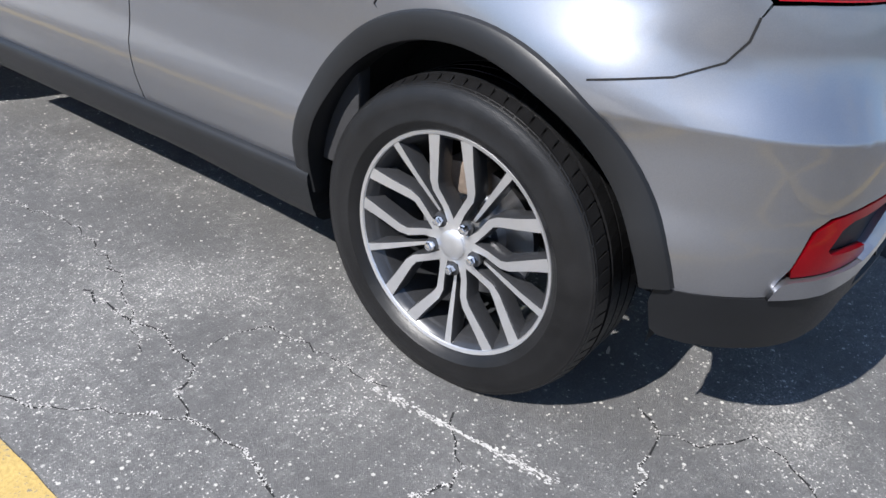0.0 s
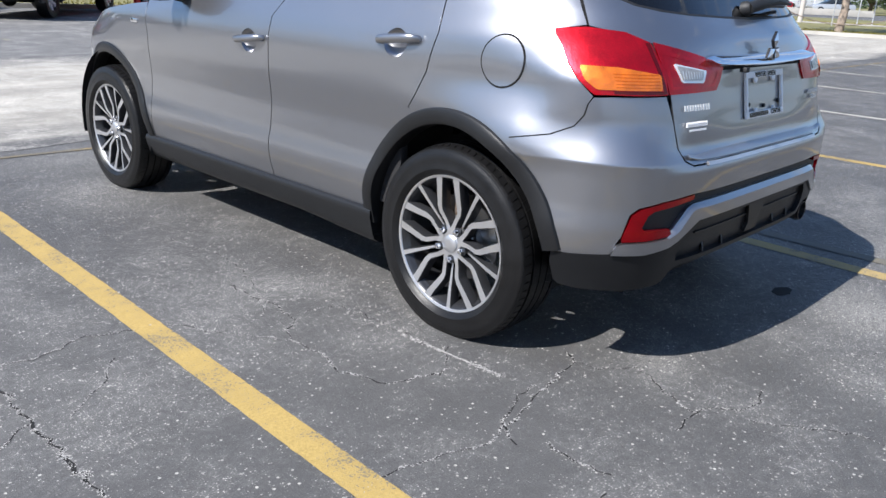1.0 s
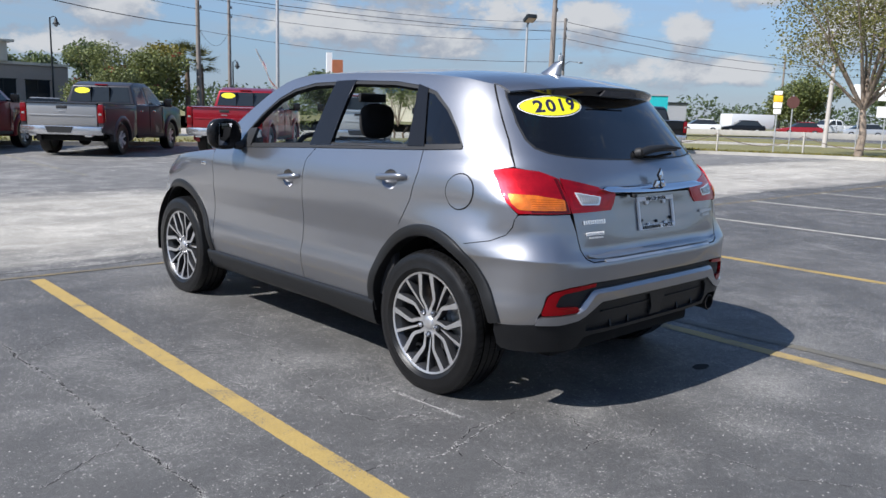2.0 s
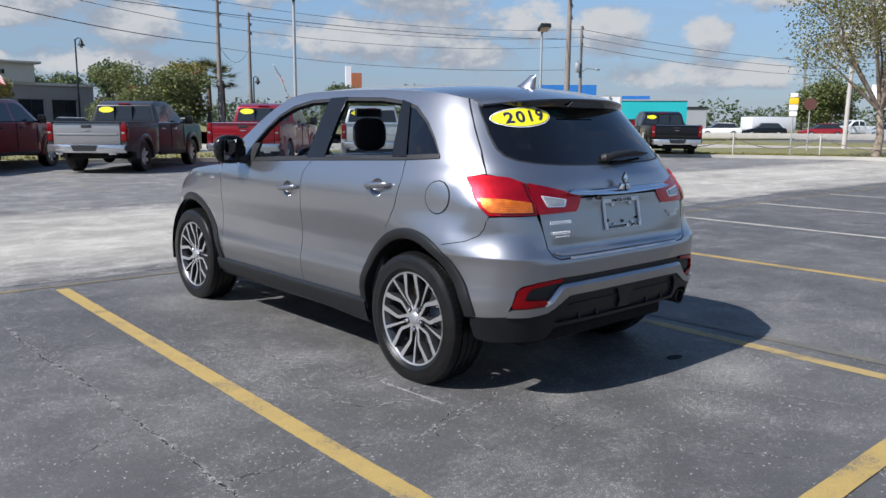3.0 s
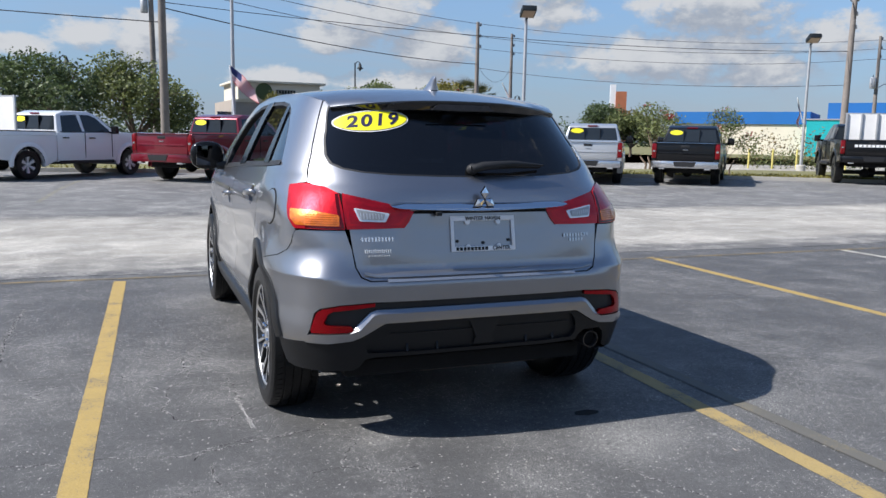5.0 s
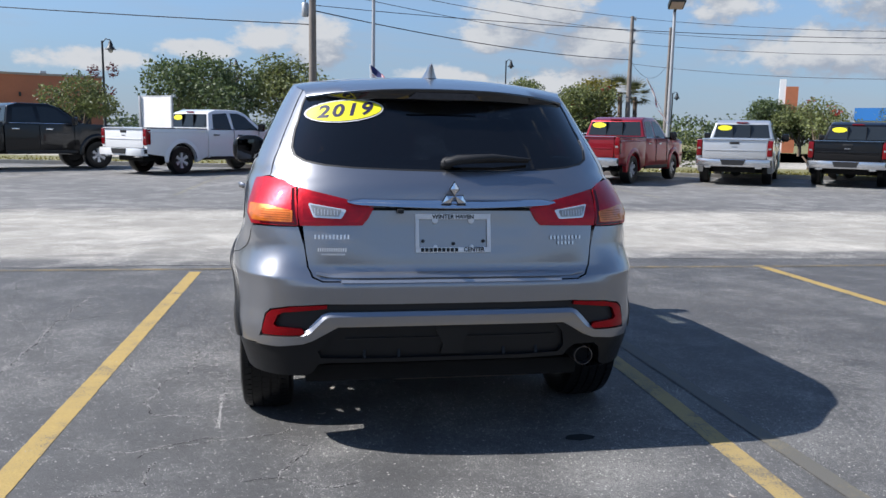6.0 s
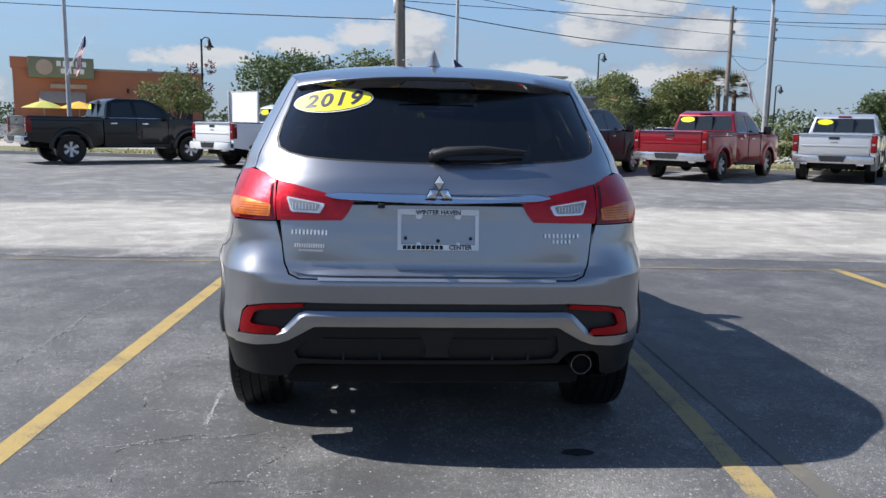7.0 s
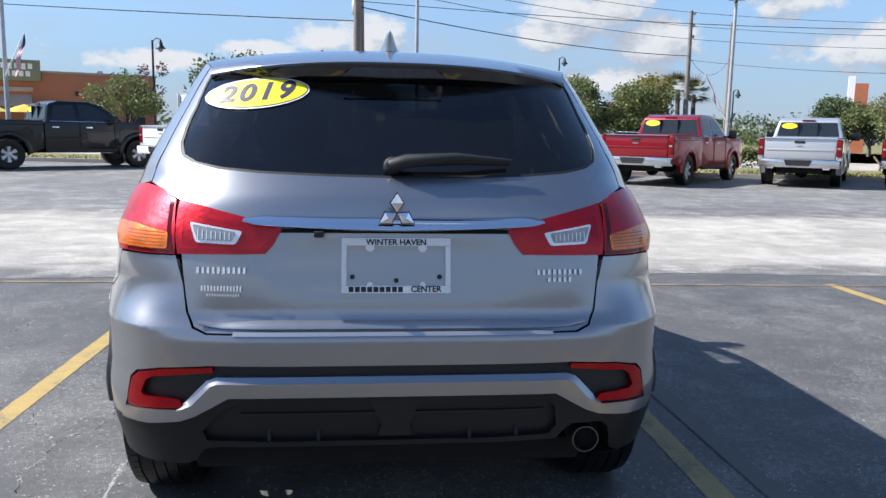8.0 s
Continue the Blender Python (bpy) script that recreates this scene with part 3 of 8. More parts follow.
    col = add("ShaderNodeMix", {0: pale.outputs[0], 6: col, 7: (light[0] * 1.7, light[1] * 1.68, light[2] * 1.62, 1)}, data_type="RGBA").outputs[2]
    f2 = add("ShaderNodeMapRange", {"Value": fine.outputs["Fac"], "From Min": 0.3, "From Max": 0.7, "To Min": 0.58, "To Max": 1.42})
    g3 = add("ShaderNodeMapRange", {"Value": grit.outputs["Fac"], "From Min": 0.35, "From Max": 0.65, "To Min": 0.80, "To Max": 1.20})
    col = add("ShaderNodeVectorMath", {0: col, "Scale": g3.outputs[0]}, operation="SCALE").outputs[0]
    col = add("ShaderNodeVectorMath", {0: col, "Scale": f2.outputs[0]}, operation="SCALE").outputs[0]
    g4 = add("ShaderNodeMapRange", {"Value": clump.outputs["Fac"], "From Min": 0.35, "From Max": 0.65, "To Min": 0.90, "To Max": 1.10})
    col = add("ShaderNodeVectorMath", {0: col, "Scale": g4.outputs[0]}, operation="SCALE").outputs[0]
    for bx, by, br, bs in dust_glitter:
        # a blown patch of pale dust with sun glitter painted in, frayed at its rim
        off = add("ShaderNodeVectorMath", {0: pos, 1: (bx, by, 0.0)}, operation="DISTANCE").outputs["Value"]
        fray = add("ShaderNodeMath", {0: mid.outputs["Fac"], 1: br * 2.4, 2: off}, operation="MULTIPLY_ADD")
        k = add("ShaderNodeMapRange", {"Value": fray.outputs[0], "From Min": br * 2.2, "From Max": br * 1.35, "To Max": bs}, smoothstep=True)
        speck = add("ShaderNodeMapRange", {"Value": tuft.outputs[0], "From Min": 0.72, "From Max": 0.80, "To Min": 0.05, "To Max": 1.4})
        grains = add("ShaderNodeMath", {0: k.outputs[0], 1: speck.outputs[0]}, operation="MULTIPLY")
        grains.use_clamp = True
        col = add("ShaderNodeMix", {0: grains.outputs[0], 6: col, 7: (light[0] * 1.25, light[1] * 1.24, light[2] * 1.22, 1)}, data_type="RGBA").outputs[2]
        more = add("ShaderNodeMath", {0: k.outputs[0], 1: 0.55, 2: chip_rand.outputs[2]}, operation="MULTIPLY_ADD")
        loose = add("ShaderNodeMapRange", {"Value": more.outputs[0], "From Min": 0.97, "From Max": 1.05, "To Max": 0.8})
        gravel = add("ShaderNodeMath", {0: loose.outputs[0], 1: body.outputs[0]}, operation="MULTIPLY")
        col = add("ShaderNodeMix", {0: gravel.outputs[0], 6: col, 7: (light[0] * 1.8, light[1] * 1.78, light[2] * 1.72, 1)}, data_type="RGBA").outputs[2]
    # hair cracks along warped cells, only here and there
    warp = add("ShaderNodeTexNoise", {"Vector": pos, "Scale": 5.0, "Detail": 5.0, "Roughness": 0.7})
    shift = add("ShaderNodeVectorMath", {0: warp.outputs["Color"], 1: (0.22, 0.22, 0.0)}, operation="MULTIPLY")
    wp = add("ShaderNodeVectorMath", {0: pos, 1: shift.outputs[0]}, operation="ADD")
    cells = add("ShaderNodeTexVoronoi", {"Vector": wp.outputs[0], "Scale": 0.85})
    cells.feature = "DISTANCE_TO_EDGE"
    line = add("ShaderNodeMapRange", {"Value": cells.outputs["Distance"], "From Min": 0.002, "From Max": 0.007, "To Min": 1.0, "To Max": 0.0})
    where = add("ShaderNodeTexNoise", {"Vector": pos, "Scale": 0.8, "Detail": 2.0})
    gate = add("ShaderNodeMapRange", {"Value": where.outputs["Fac"], "From Min": 0.47, "From Max": 0.60, "To Max": crack}, smoothstep=True)
    cr = add("ShaderNodeMath", {0: line.outputs[0], 1: gate.outputs[0]}, operation="MULTIPLY")
    tint = add("ShaderNodeTexNoise", {"Vector": pos, "Scale": 1.3, "Detail": 1.0})
    tone2 = ramp(add, tint.outputs["Fac"], (0.46, 0.018), (0.54, 0.16))
    col = add("ShaderNodeMix", {0: cr.outputs[0], 6: col, 7: tone2}, data_type="RGBA").outputs[2]
    hgt = add("ShaderNodeMath", {0: fine.outputs["Fac"], 1: grit.outputs["Fac"]}, operation="ADD")
    hgt2 = add("ShaderNodeMath", {0: hgt.outputs[0], 1: cr.outputs[0]}, operation="SUBTRACT")
    bp = add("ShaderNodeBump", {"Height": hgt2.outputs[0], "Strength": 0.55, "Distance": 0.006})
    rr = add("ShaderNodeMapRange", {"Value": big.outputs["Fac"], "From Min": 0.3, "From Max": 0.7, "To Min": rough - 0.2, "To Max": rough})
    p = add("ShaderNodeBsdfPrincipled", {"Base Color": col, "Roughness": rr.outputs[0], "Normal": bp.outputs[0], "Specular IOR Level": 0.35})
    add("ShaderNodeOutputMaterial", {"Surface": p.outputs[0]})
    MATS[name] = m
    return m


def line_paint(name, color, wear):
    m = bpy.data.materials.new(name)
    m.use_nodes = True
    add = nodes_of(m.node_tree)
    pos = add("ShaderNodeTexCoord").outputs["Object"]
    a = add("ShaderNodeTexNoise", {"Vector": pos, "Scale": 3.0, "Detail": 6.0, "Roughness": 0.7})
    b = add("ShaderNodeTexNoise", {"Vector": pos, "Scale": 110.0, "Detail": 4.0, "Roughness": 0.75})
    s = add("ShaderNodeMath", {0: a.outputs["Fac"], 1: b.outputs["Fac"]}, operation="ADD")
    w = add("ShaderNodeMapRange", {"Value": s.outputs[0], "From Min": 1.16 - wear, "From Max": 1.30 - wear, "To Max": 0.85}, smoothstep=True)
    g = add("ShaderNodeMapRange", {"Value": b.outputs["Fac"], "From Min": 0.3, "From Max": 0.7, "To Min": 0.70, "To Max": 1.22})
    c = add("ShaderNodeVectorMath", {0: color, "Scale": g.outputs[0]}, operation="SCALE")
    col = add("ShaderNodeMix", {0: w.outputs[0], 6: c.outputs[0], 7: (0.10, 0.098, 0.09, 1)}, data_type="RGBA")
    bp = add("ShaderNodeBump", {"Height": b.outputs["Fac"], "Strength": 0.5, "Distance": 0.004})
    p = add("ShaderNodeBsdfPrincipled", {"Base Color": col.outputs[2], "Roughness": 0.75, "Normal": bp.outputs[0]})
    add("ShaderNodeOutputMaterial", {"Surface": p.outputs[0]})
    MATS[name] = m


ground_material("asphalt", (0.096, 0.0945, 0.093), (0.27, 0.265, 0.25), 0.16, 0.12, 0.74,
                dust_glitter=((-1.0, 2.6, 0.55, 0.45), (-0.8, 3.5, 0.6, 0.4), (0.0, -1.25, 0.30, 0.40), (0.55, -1.08, 0.34, 0.5), (0.75, -1.0, 0.3, 0.4), (1.6, -0.9, 0.45, 0.35), (-0.48, -0.68, 0.16, 0.4), (2.3, -1.3, 0.5, 0.3)))
ground_material("stall_surface", (0.155, 0.152, 0.147), (0.30, 0.292, 0.275), 0.5, 0.4)
ground_material("lane_surface", (0.37, 0.348, 0.305), (0.48, 0.458, 0.412), 0.35, 0.3, verge=(4.05, 9.7, (0.11, 0.108, 0.106)))
ground_material("road_surface", (0.36, 0.33, 0.28), (0.46, 0.43, 0.38), 0.6, 0.2)
line_paint("yellow_line", (0.38, 0.268, 0.085), 0.13)
# yellow line paint paled for the shade and glare on the right line
line_paint("shade_pale_line", (0.36, 0.265, 0.105), 0.15)
line_paint("faded_line", (0.19, 0.165, 0.11), 0.36)
line_paint("seam_yellow", (0.30, 0.22, 0.09), 0.24)
line_paint("white_line", (0.46, 0.44, 0.38), 0.12)
line_paint("dull_line", (0.27, 0.25, 0.19), 0.24)
material("grass_blades", (0.165, 0.155, 0.065), 0.9, var=0.45, scale=3.0, bump=0.9, bump_scale=60)
material("kerb_concrete", (0.42, 0.40, 0.36), 0.85, var=0.15, scale=2.0, bump=0.2, bump_scale=60)


def slab(name, poly, z0, z1, mat, label, category, kind="structure"):
    return solid(name, prism(poly, z1 - z0, lambda a, b, c: (a, b, -0.02 if c == 0 else z1)), mat, label, category, kind=kind, smooth_angle=0)


R = 1500.0
solid("ground", ([Vector((-R, -R, 0)), Vector((R, -R, 0)), Vector((R, R, 0)), Vector((-R, R, 0))], [(0, 1, 2, 3)]), "asphalt",
      "worn dark asphalt of the car park, cracked and stained", "ground", kind="structure", smooth_angle=0)


def strip(name, points, width, z, mat, label):
    """A thin band of paint or surfacing along points."""
    rg = random.Random(len(points) + int(points[0][0] * 10))
    pts = []
    for a, b in zip(points, points[1:]):
        a, b = Vector((*a, z)), Vector((*b, z))
        n = max(1, min(90, int((b - a).length / 0.035)))
        pts += [a.lerp(b, k / n) for k in range(n)]
    pts.append(Vector((*points[-1], z)))
    v, f = [], []
    for i, p in enumerate(pts):
        d = (pts[min(i + 1, len(pts) - 1)] - pts[max(i - 1, 0)]).normalized()
        s = Vector((-d.y, d.x, 0)) * width / 2
        v += [p - s * rg.uniform(0.95, 1.02), p + s * rg.uniform(0.95, 1.02)]
        if i:
            f.append((2 * i - 2, 2 * i, 2 * i + 1, 2 * i - 1))
    return solid(name, (v, f), mat, label, "marking", kind="structure", smooth_angle=0)


# the paler lane past the stalls, with ragged edges
rng = random.Random(5)
edge_near = [(x, 4.05 + 0.10 * math.sin(x * 0.7) + rng.uniform(-0.06, 0.06)) for x in np.arange(-60, 61, 1.0)]
edge_far = [(x, 9.7 + 0.25 * math.sin(x * 0.31 + 1) + rng.uniform(-0.15, 0.15)) for x in np.arange(60, -61, -1.0)]
slab("lane", edge_near + edge_far, 0.0, 0.003, "lane_surface", "sun-bleached pale driving lane between the parking rows", "lane")

slab("stall_row", edge_far[::-1] + [(60, 14.0), (29.0, 9.9), (27.0, 13.3), (23.0, 17.0), (19.0, 19.6), (12.5, 21.1), (0, 23.8), (-14.8, 26.6), (-30, 29.4), (-60, 34.8)], 0.0, 0.002, "stall_surface", "greyer worn asphalt under the far row of pickups", "asphalt")

LINE_YELLOW = "worn yellow painted parking line on dark asphalt"
for x, mat in ((-1.685, "yellow_line"), (1.195, "shade_pale_line"), (4.05, "yellow_line"), (-4.6, "yellow_line")):
    near_x, far_x = (-0.04, 0.10) if x < -1.6 else (-0.07, 0.04)
    strip("parking_line", [(x + near_x, -2.05), (x, -0.3), (x + far_x * 0.4, 1.2), (x + far_x, 3.63)], 0.105, 0.0022, mat, LINE_YELLOW)
for x in (6.95, 9.85, 12.75, 15.65):
    strip("parking_line", [(x, -2.05), (x, 3.5)], 0.10, 0.004, "white_line", "worn white painted parking line on dark asphalt")
strip("faded_line", [(1.42, -2.0), (1.40, 0.9), (1.36, 3.4)], 0.09, 0.0035, "faded_line", "old half worn-off yellow line beside the newer one")
strip("cross_line", [(-30, -2.02), (0, -2.02), (30, -2.02)], 0.11, 0.006, "yellow_line", "yellow line closing the heads of the stalls")
strip("seam_line", [(-30, 3.72), (-3.4, 3.80), (0.2, 3.72), (4.0, 3.55), (30, 3.4)], 0.05, 0.0045, "seam_yellow", "faded thin line along the edge of the lane")
for x in (-13.2, -8.2, -3.3, 1.6, 6.95, 10.2, 13.6, 17.0, 20.4):
    y0 = 12.4
    strip("angled_line", [(x + 0.2, y0), (x + 0.3, y0 + 4.0), (x + 0.55, y0 + 7.4)], 0.10, 0.004, "dull_line", "worn dull stall line behind the parked pickups")

# grass verge with its kerb, the road beyond
VERGE_NEAR = [(-70, 37.0), (-30, 29.8), (-14.8, 27.0), (0, 24.2), (12.5, 21.5), (19.0, 20.0), (23.0, 17.4), (27.0, 13.7), (29.6, 9.6), (31.6, 4.0), (33, -6), (36, -40)]
VERGE_FAR = [(52, -40), (48, -6), (45, 6), (41.5, 15.0), (37.0, 19.0), (31.0, 22.8), (26.0, 25.2), (15.5, 26.8), (0, 29.0), (-17.0, 32.6), (-30, 35.5), (-70, 43)]
slab("verge", VERGE_NEAR + VERGE_FAR, 0.0, 0.11, "grass_blades", "dry mown grass verge between car park and road", "grass")
kerb_out = [(x - 0.10, y - 0.14) for x, y in VERGE_NEAR]
slab("kerb", VERGE_NEAR + kerb_out[::-1], 0.0, 0.13, "kerb_concrete", "pale concrete kerb along the grass verge", "kerb")
ROAD_FAR = [(66, -40), (63, -6), (60, 10), (56, 29), (44, 38), (30, 42), (0, 46), (-30, 52), (-70, 60)]
slab("road", VERGE_FAR[::-1] + ROAD_FAR, 0.0, 0.02, "road_surface", "pale concrete main road beyond the verge", "road")
slab("far_field", ROAD_FAR[::-1] + [(-70, 400), (400, 400), (400, -40)], 0.0, 0.10, "grass_blades", "grass lots across the road", "grass")


# cracks: a broken pale lip with a dark core, wandering along a few known bends
def crack(bends, seed, width=0.012, pale=True):
    rg = random.Random(seed)
    pts = [bends[0]]
    for a, b in zip(bends, bends[1:]):
        n = max(2, int(math.hypot(b[0] - a[0], b[1] - a[1]) / 0.03))
        for k in range(1, n + 1):
            t = k / n
            w = 0.014 if k < n else 0.004
            pts.append((a[0] + (b[0] - a[0]) * t + rg.uniform(-w, w), a[1] + (b[1] - a[1]) * t + rg.uniform(-w, w)))

    v, f = [], []
    for i, p in enumerate(pts):
        a, b = pts[max(i - 1, 0)], pts[min(i + 1, len(pts) - 1)]
        dx, dy = b[0] - a[0], b[1] - a[1]
        r = math.hypot(dx, dy) or 1
        wd = width * rg.uniform(0.12, 0.46)
        v += [Vector((p[0] - dy / r * wd, p[1] + dx / r * wd, 0.0012)), Vector((p[0] + dy / r * wd, p[1] - dx / r * wd, 0.0012))]
        if i:
            f.append((2 * i - 2, 2 * i - 1, 2 * i + 1, 2 * i))
    root = solid("crack", (v, f), "crack_dark", "jagged crack in the asphalt with crumbled pale edges", "crack", kind="structure", smooth_angle=0)
    # pale crumbs along both lips
    v, f = [], []
    for p, q in zip(pts, pts[1:]):
        dense_here = rg.random()
        for _ in range(int(30 * dense_here * width / 0.01)):
            t = rg.random()
            x, y = p[0] + (q[0] - p[0]) * t + rg.gauss(0, width * 0.45), p[1] + (q[1] - p[1]) * t + rg.gauss(0, width * 0.45)
            sz, a0 = rg.uniform(0.0010, 0.0032), rg.uniform(0, 6.28)
            k = len(v)
            h = 0.0015 + 0.0014 * rg.random()
            v += [Vector((x + sz * rg.uniform(0.6, 1.3) * math.cos(a0 + n * 1.57), y + sz * rg.uniform(0.6, 1.3) * math.sin(a0 + n * 1.57), h)) for n in range(4)]
            f.append((k, k + 1, k + 2, k + 3))
    crumbs = part("crumbs", (v, f), "crack_pale", root, smooth_angle=0)
    crumbs["kind"] = "stuff"


material("crack_dark", (0.012, 0.012, 0.012), 0.95, var=0.3)
material("leaf_scrap", (0.50, 0.44, 0.38), 0.9, var=0.2)
material("crack_pale", (0.38, 0.372, 0.355), 0.95, var=0.35, scale=60)
crack([(-2.23, 2.6), (-2.24, 1.70), (-2.20, 1.10), (-2.19, 0.55), (-2.19, 0.05), (-2.19, -0.5), (-2.22, -1.3), (-2.20, -2.2)], 1, 0.016)
crack([(-1.22, 0.89), (-1.22, 0.73), (-1.20, 0.56), (-1.22, 0.43), (-1.29, 0.39), (-1.34, 0.30), (-1.33, 0.19), (-1.33, 0.09), (-1.36, 0.0), (-1.29, -0.16), (-1.11, -0.22)], 2, 0.009)
crack([(-0.94, -0.52), (-0.78, -0.48), (-0.71, -0.47), (-0.66, -0.40)], 3, 0.008)
crack([(-2.19, -0.45), (-1.74, -0.53), (-1.63, -0.52), (-1.45, -0.55), (-1.32, -0.60), (-0.94, -0.52)], 4, 0.007)
crack([(-2.16, 0.74), (-2.05, 0.71), (-1.88, 0.78), (-1.60, 0.70), (-1.34, 0.30)], 5, 0.006)
crack([(-1.13, -0.23), (-1.06, -0.21), (-0.95, -0.10)], 6, 0.006)
crack([(-2.6, 0.1), (-2.2, 0.32)], 7, 0.008)
crack([(-2.23, 1.74), (-2.09, 1.81), (-1.84, 2.05)], 13, 0.007)
crack([(-2.71, 1.91), (-2.48, 2.06)], 14, 0.010)
crack([(-2.82, 2.54), (-2.82, 2.77), (-3.02, 3.27)], 15, 0.008)
crack([(-2.10, 0.29), (-1.96, 0.41), (-1.85, 0.56)], 16, 0.006)
crack([(-0.57, -0.63), (-0.64, -0.76), (-0.70, -0.87), (-0.70, -0.95)], 17, 0.007)
crack([(-0.40, -1.0), (-0.48, -1.03), (-0.57, -1.01), (-0.68, -0.92), (-0.84, -0.93)], 18, 0.007)
crack([(-0.94, -0.48), (-1.06, -0.50), (-1.19, -0.55), (-1.26, -0.66)], 19, 0.008)
crack([(-1.16, 0.47), (-1.08, 0.46), (-1.01, 0.43), (-1.0, 0.34), (-0.98, 0.06)], 20, 0.006)
crack([(-1.18, -0.92), (-1.20, -0.80), (-1.18, -0.71)], 21, 0.008)
crack([(-1.52, -1.01), (-1.40, -0.99), (-1.26, -0.96)], 22, 0.006)
crack([(-0.71, -0.47), (-0.69, -0.55), (-0.57, -0.63)], 23, 0.006)
crack([(0.10, -1.1), (0.35, -1.25), (0.55, -1.7), (0.9, -1.9)], 8, 0.006)
crack([(-0.62, -1.05), (-0.45, -1.3), (-0.42, -1.6), (-0.2, -1.9)], 9, 0.006)
crack([(1.75, -1.6), (2.1, -1.2), (2.6, -1.15), (2.9, -0.7)], 10, 0.007)
crack([(-3.4, 2.2), (-2.9, 1.9), (-2.24, 1.7)], 11, 0.008)
crack([(-1.27, 0.56), (-1.13, 0.84), (-1.05, 1.2), (-1.12, 1.6)], 12, 0.006)
# a scraped pale streak beside the rear wheel, and an oil spot
rg = random.Random(77)
v, f = [], []
for _ in range(380):
    t = rg.random()
    x, y = -1.005 + 0.03 * t + rg.gauss(0, 0.005 + 0.003 * math.sin(9 * t)), 0.08 - 0.46 * t
    sz, a0 = rg.uniform(0.001, 0.0032), rg.uniform(0, 6.28)
    h = 0.0012 + 0.002 * rg.random()
    k = len(v)
    v += [Vector((x + sz * math.cos(a0 + n * 1.57), y + sz * 1.8 * math.sin(a0 + n * 1.57), h)) for n in range(4)]
    f.append((k, k + 1, k + 2, k + 3))
solid("scrape", (v, f), "crack_pale", "pale scraped streak of crumbs on the asphalt", "mark", kind="stuff", smooth_angle=0)
rng = random.Random(9)
solid("oil_spot", ([Vector((0.585 + (0.055 + 0.03 * rng.random()) * math.cos(a), -0.675 + (0.03 + 0.015 * rng.random()) * math.sin(a), 0.001)) for a in np.linspace(0, 6.283, 19)[:-1]], [tuple(range(18))]), "crack_dark", "small dark oil spot on the asphalt", "mark", kind="structure", smooth_angle=0)

# scraps of dry leaf
for x, y, a in ((-0.52, -0.25, 0.3), (-0.46, 0.12, 0.1), (-1.45, -1.62, 1.2), (0.95, -1.3, 2.0)):
    rg = random.Random(int(x * 100))
    rim = [Vector((x + 0.017 * math.cos(b) * math.cos(a) - 0.006 * rg.uniform(0.6, 1.2) * math.sin(b) * math.sin(a), y + 0.017 * math.cos(b) * math.sin(a) + 0.006 * rg.uniform(0.6, 1.2) * math.sin(b) * math.cos(a), 0.002 + 0.006 * math.cos(b) ** 2)) for b in np.linspace(0, 6.283, 11)[:-1]]
    solid("dry_leaf", (rim + [Vector((x, y, 0.0015))], [(i, (i + 1) % 10, 10) for i in range(10)]), "leaf_scrap", "pale curled scrap of dry leaf on the asphalt", "leaf", group="leaf litter")


# ---- the grey crossover ----
car = thing("car", "grey metallic compact crossover with black wheel-arch cladding, parked between yellow lines", "car")
PAINT = "titanium_paint"


def on_side(s):
    """The skin of one side (s = -1 left, 1 right) over (y, z)."""
    f = with_normal(lambda y, z: Vector((s * side_x(y, z), y, z)))

    def surf(y, z):
        p, n = f(y, z)
        return p, n if n.x * s > 0 else -n
    return surf


TS = 0.95      # metres to a radian on the tail


def on_tail(a, z):
    p = tail_point(a / TS, z)
    u = tail_point(a / TS + 0.004, z) - tail_point(a / TS - 0.004, z)
    v = tail_point(a / TS, z + 0.004) - tail_point(a / TS, z - 0.004)
    n = u.cross(v).normalized()
    return p, n if n.y < 0 or n.x * p.x > 0.5 else -n


def rear(*pts):
    """(x, z) on the tail as the tail's own coordinates."""
    return [(tail_phi(x, z) * TS, z) for x, z in pts]


def corner(s, *pts):
    """(y, z) on a side as the tail's coordinates."""
    return [(s * math.atan2(side_x(y, z), Y0 - y) * TS, z) for y, z in pts]


def panel(name, outline, surf, mat, holes=(), step=0.03, depth=0.014, off=0.0, parent=None, label="", creases=()):
    geo, norms = sheet(outline, surf, holes, step, depth, off, creases)
    return part(name, geo, mat, parent or car, label, 180, norms)


def arc(cy, cz, r, a0, a1, n=18):
    return [(cy + r * math.cos(radians(a)), cz + r * math.sin(radians(a))) for a in np.linspace(a0, a1, n)]


WB, HUB = 2.67, 0.339
BELT = pchip((-0.2, 0.1, 0.85, 1.06, 1.84, 2.3), (1.196, 1.180, 1.152, 1.140, 1.098, 1.06))
ROOF_E = pchip((-0.22, -0.13, 0.0, 0.3, 0.9, 1.3, 1.52, 1.70, 1.85, 2.02, 2.22), (1.455, 1.487, 1.512, 1.537, 1.552, 1.548, 1.520, 1.435, 1.335, 1.210, 1.085))
ROOF_C = pchip((-0.40, -0.17, 0.0, 0.3, 0.9, 1.3, 1.52), (1.515, 1.545, 1.565, 1.585, 1.598, 1.585, 1.560))
APILLAR = pchip((1.06, 1.21, 1.335, 1.435, 1.52, 1.56), (2.25, 2.02, 1.85, 1.70, 1.52, 1.44))
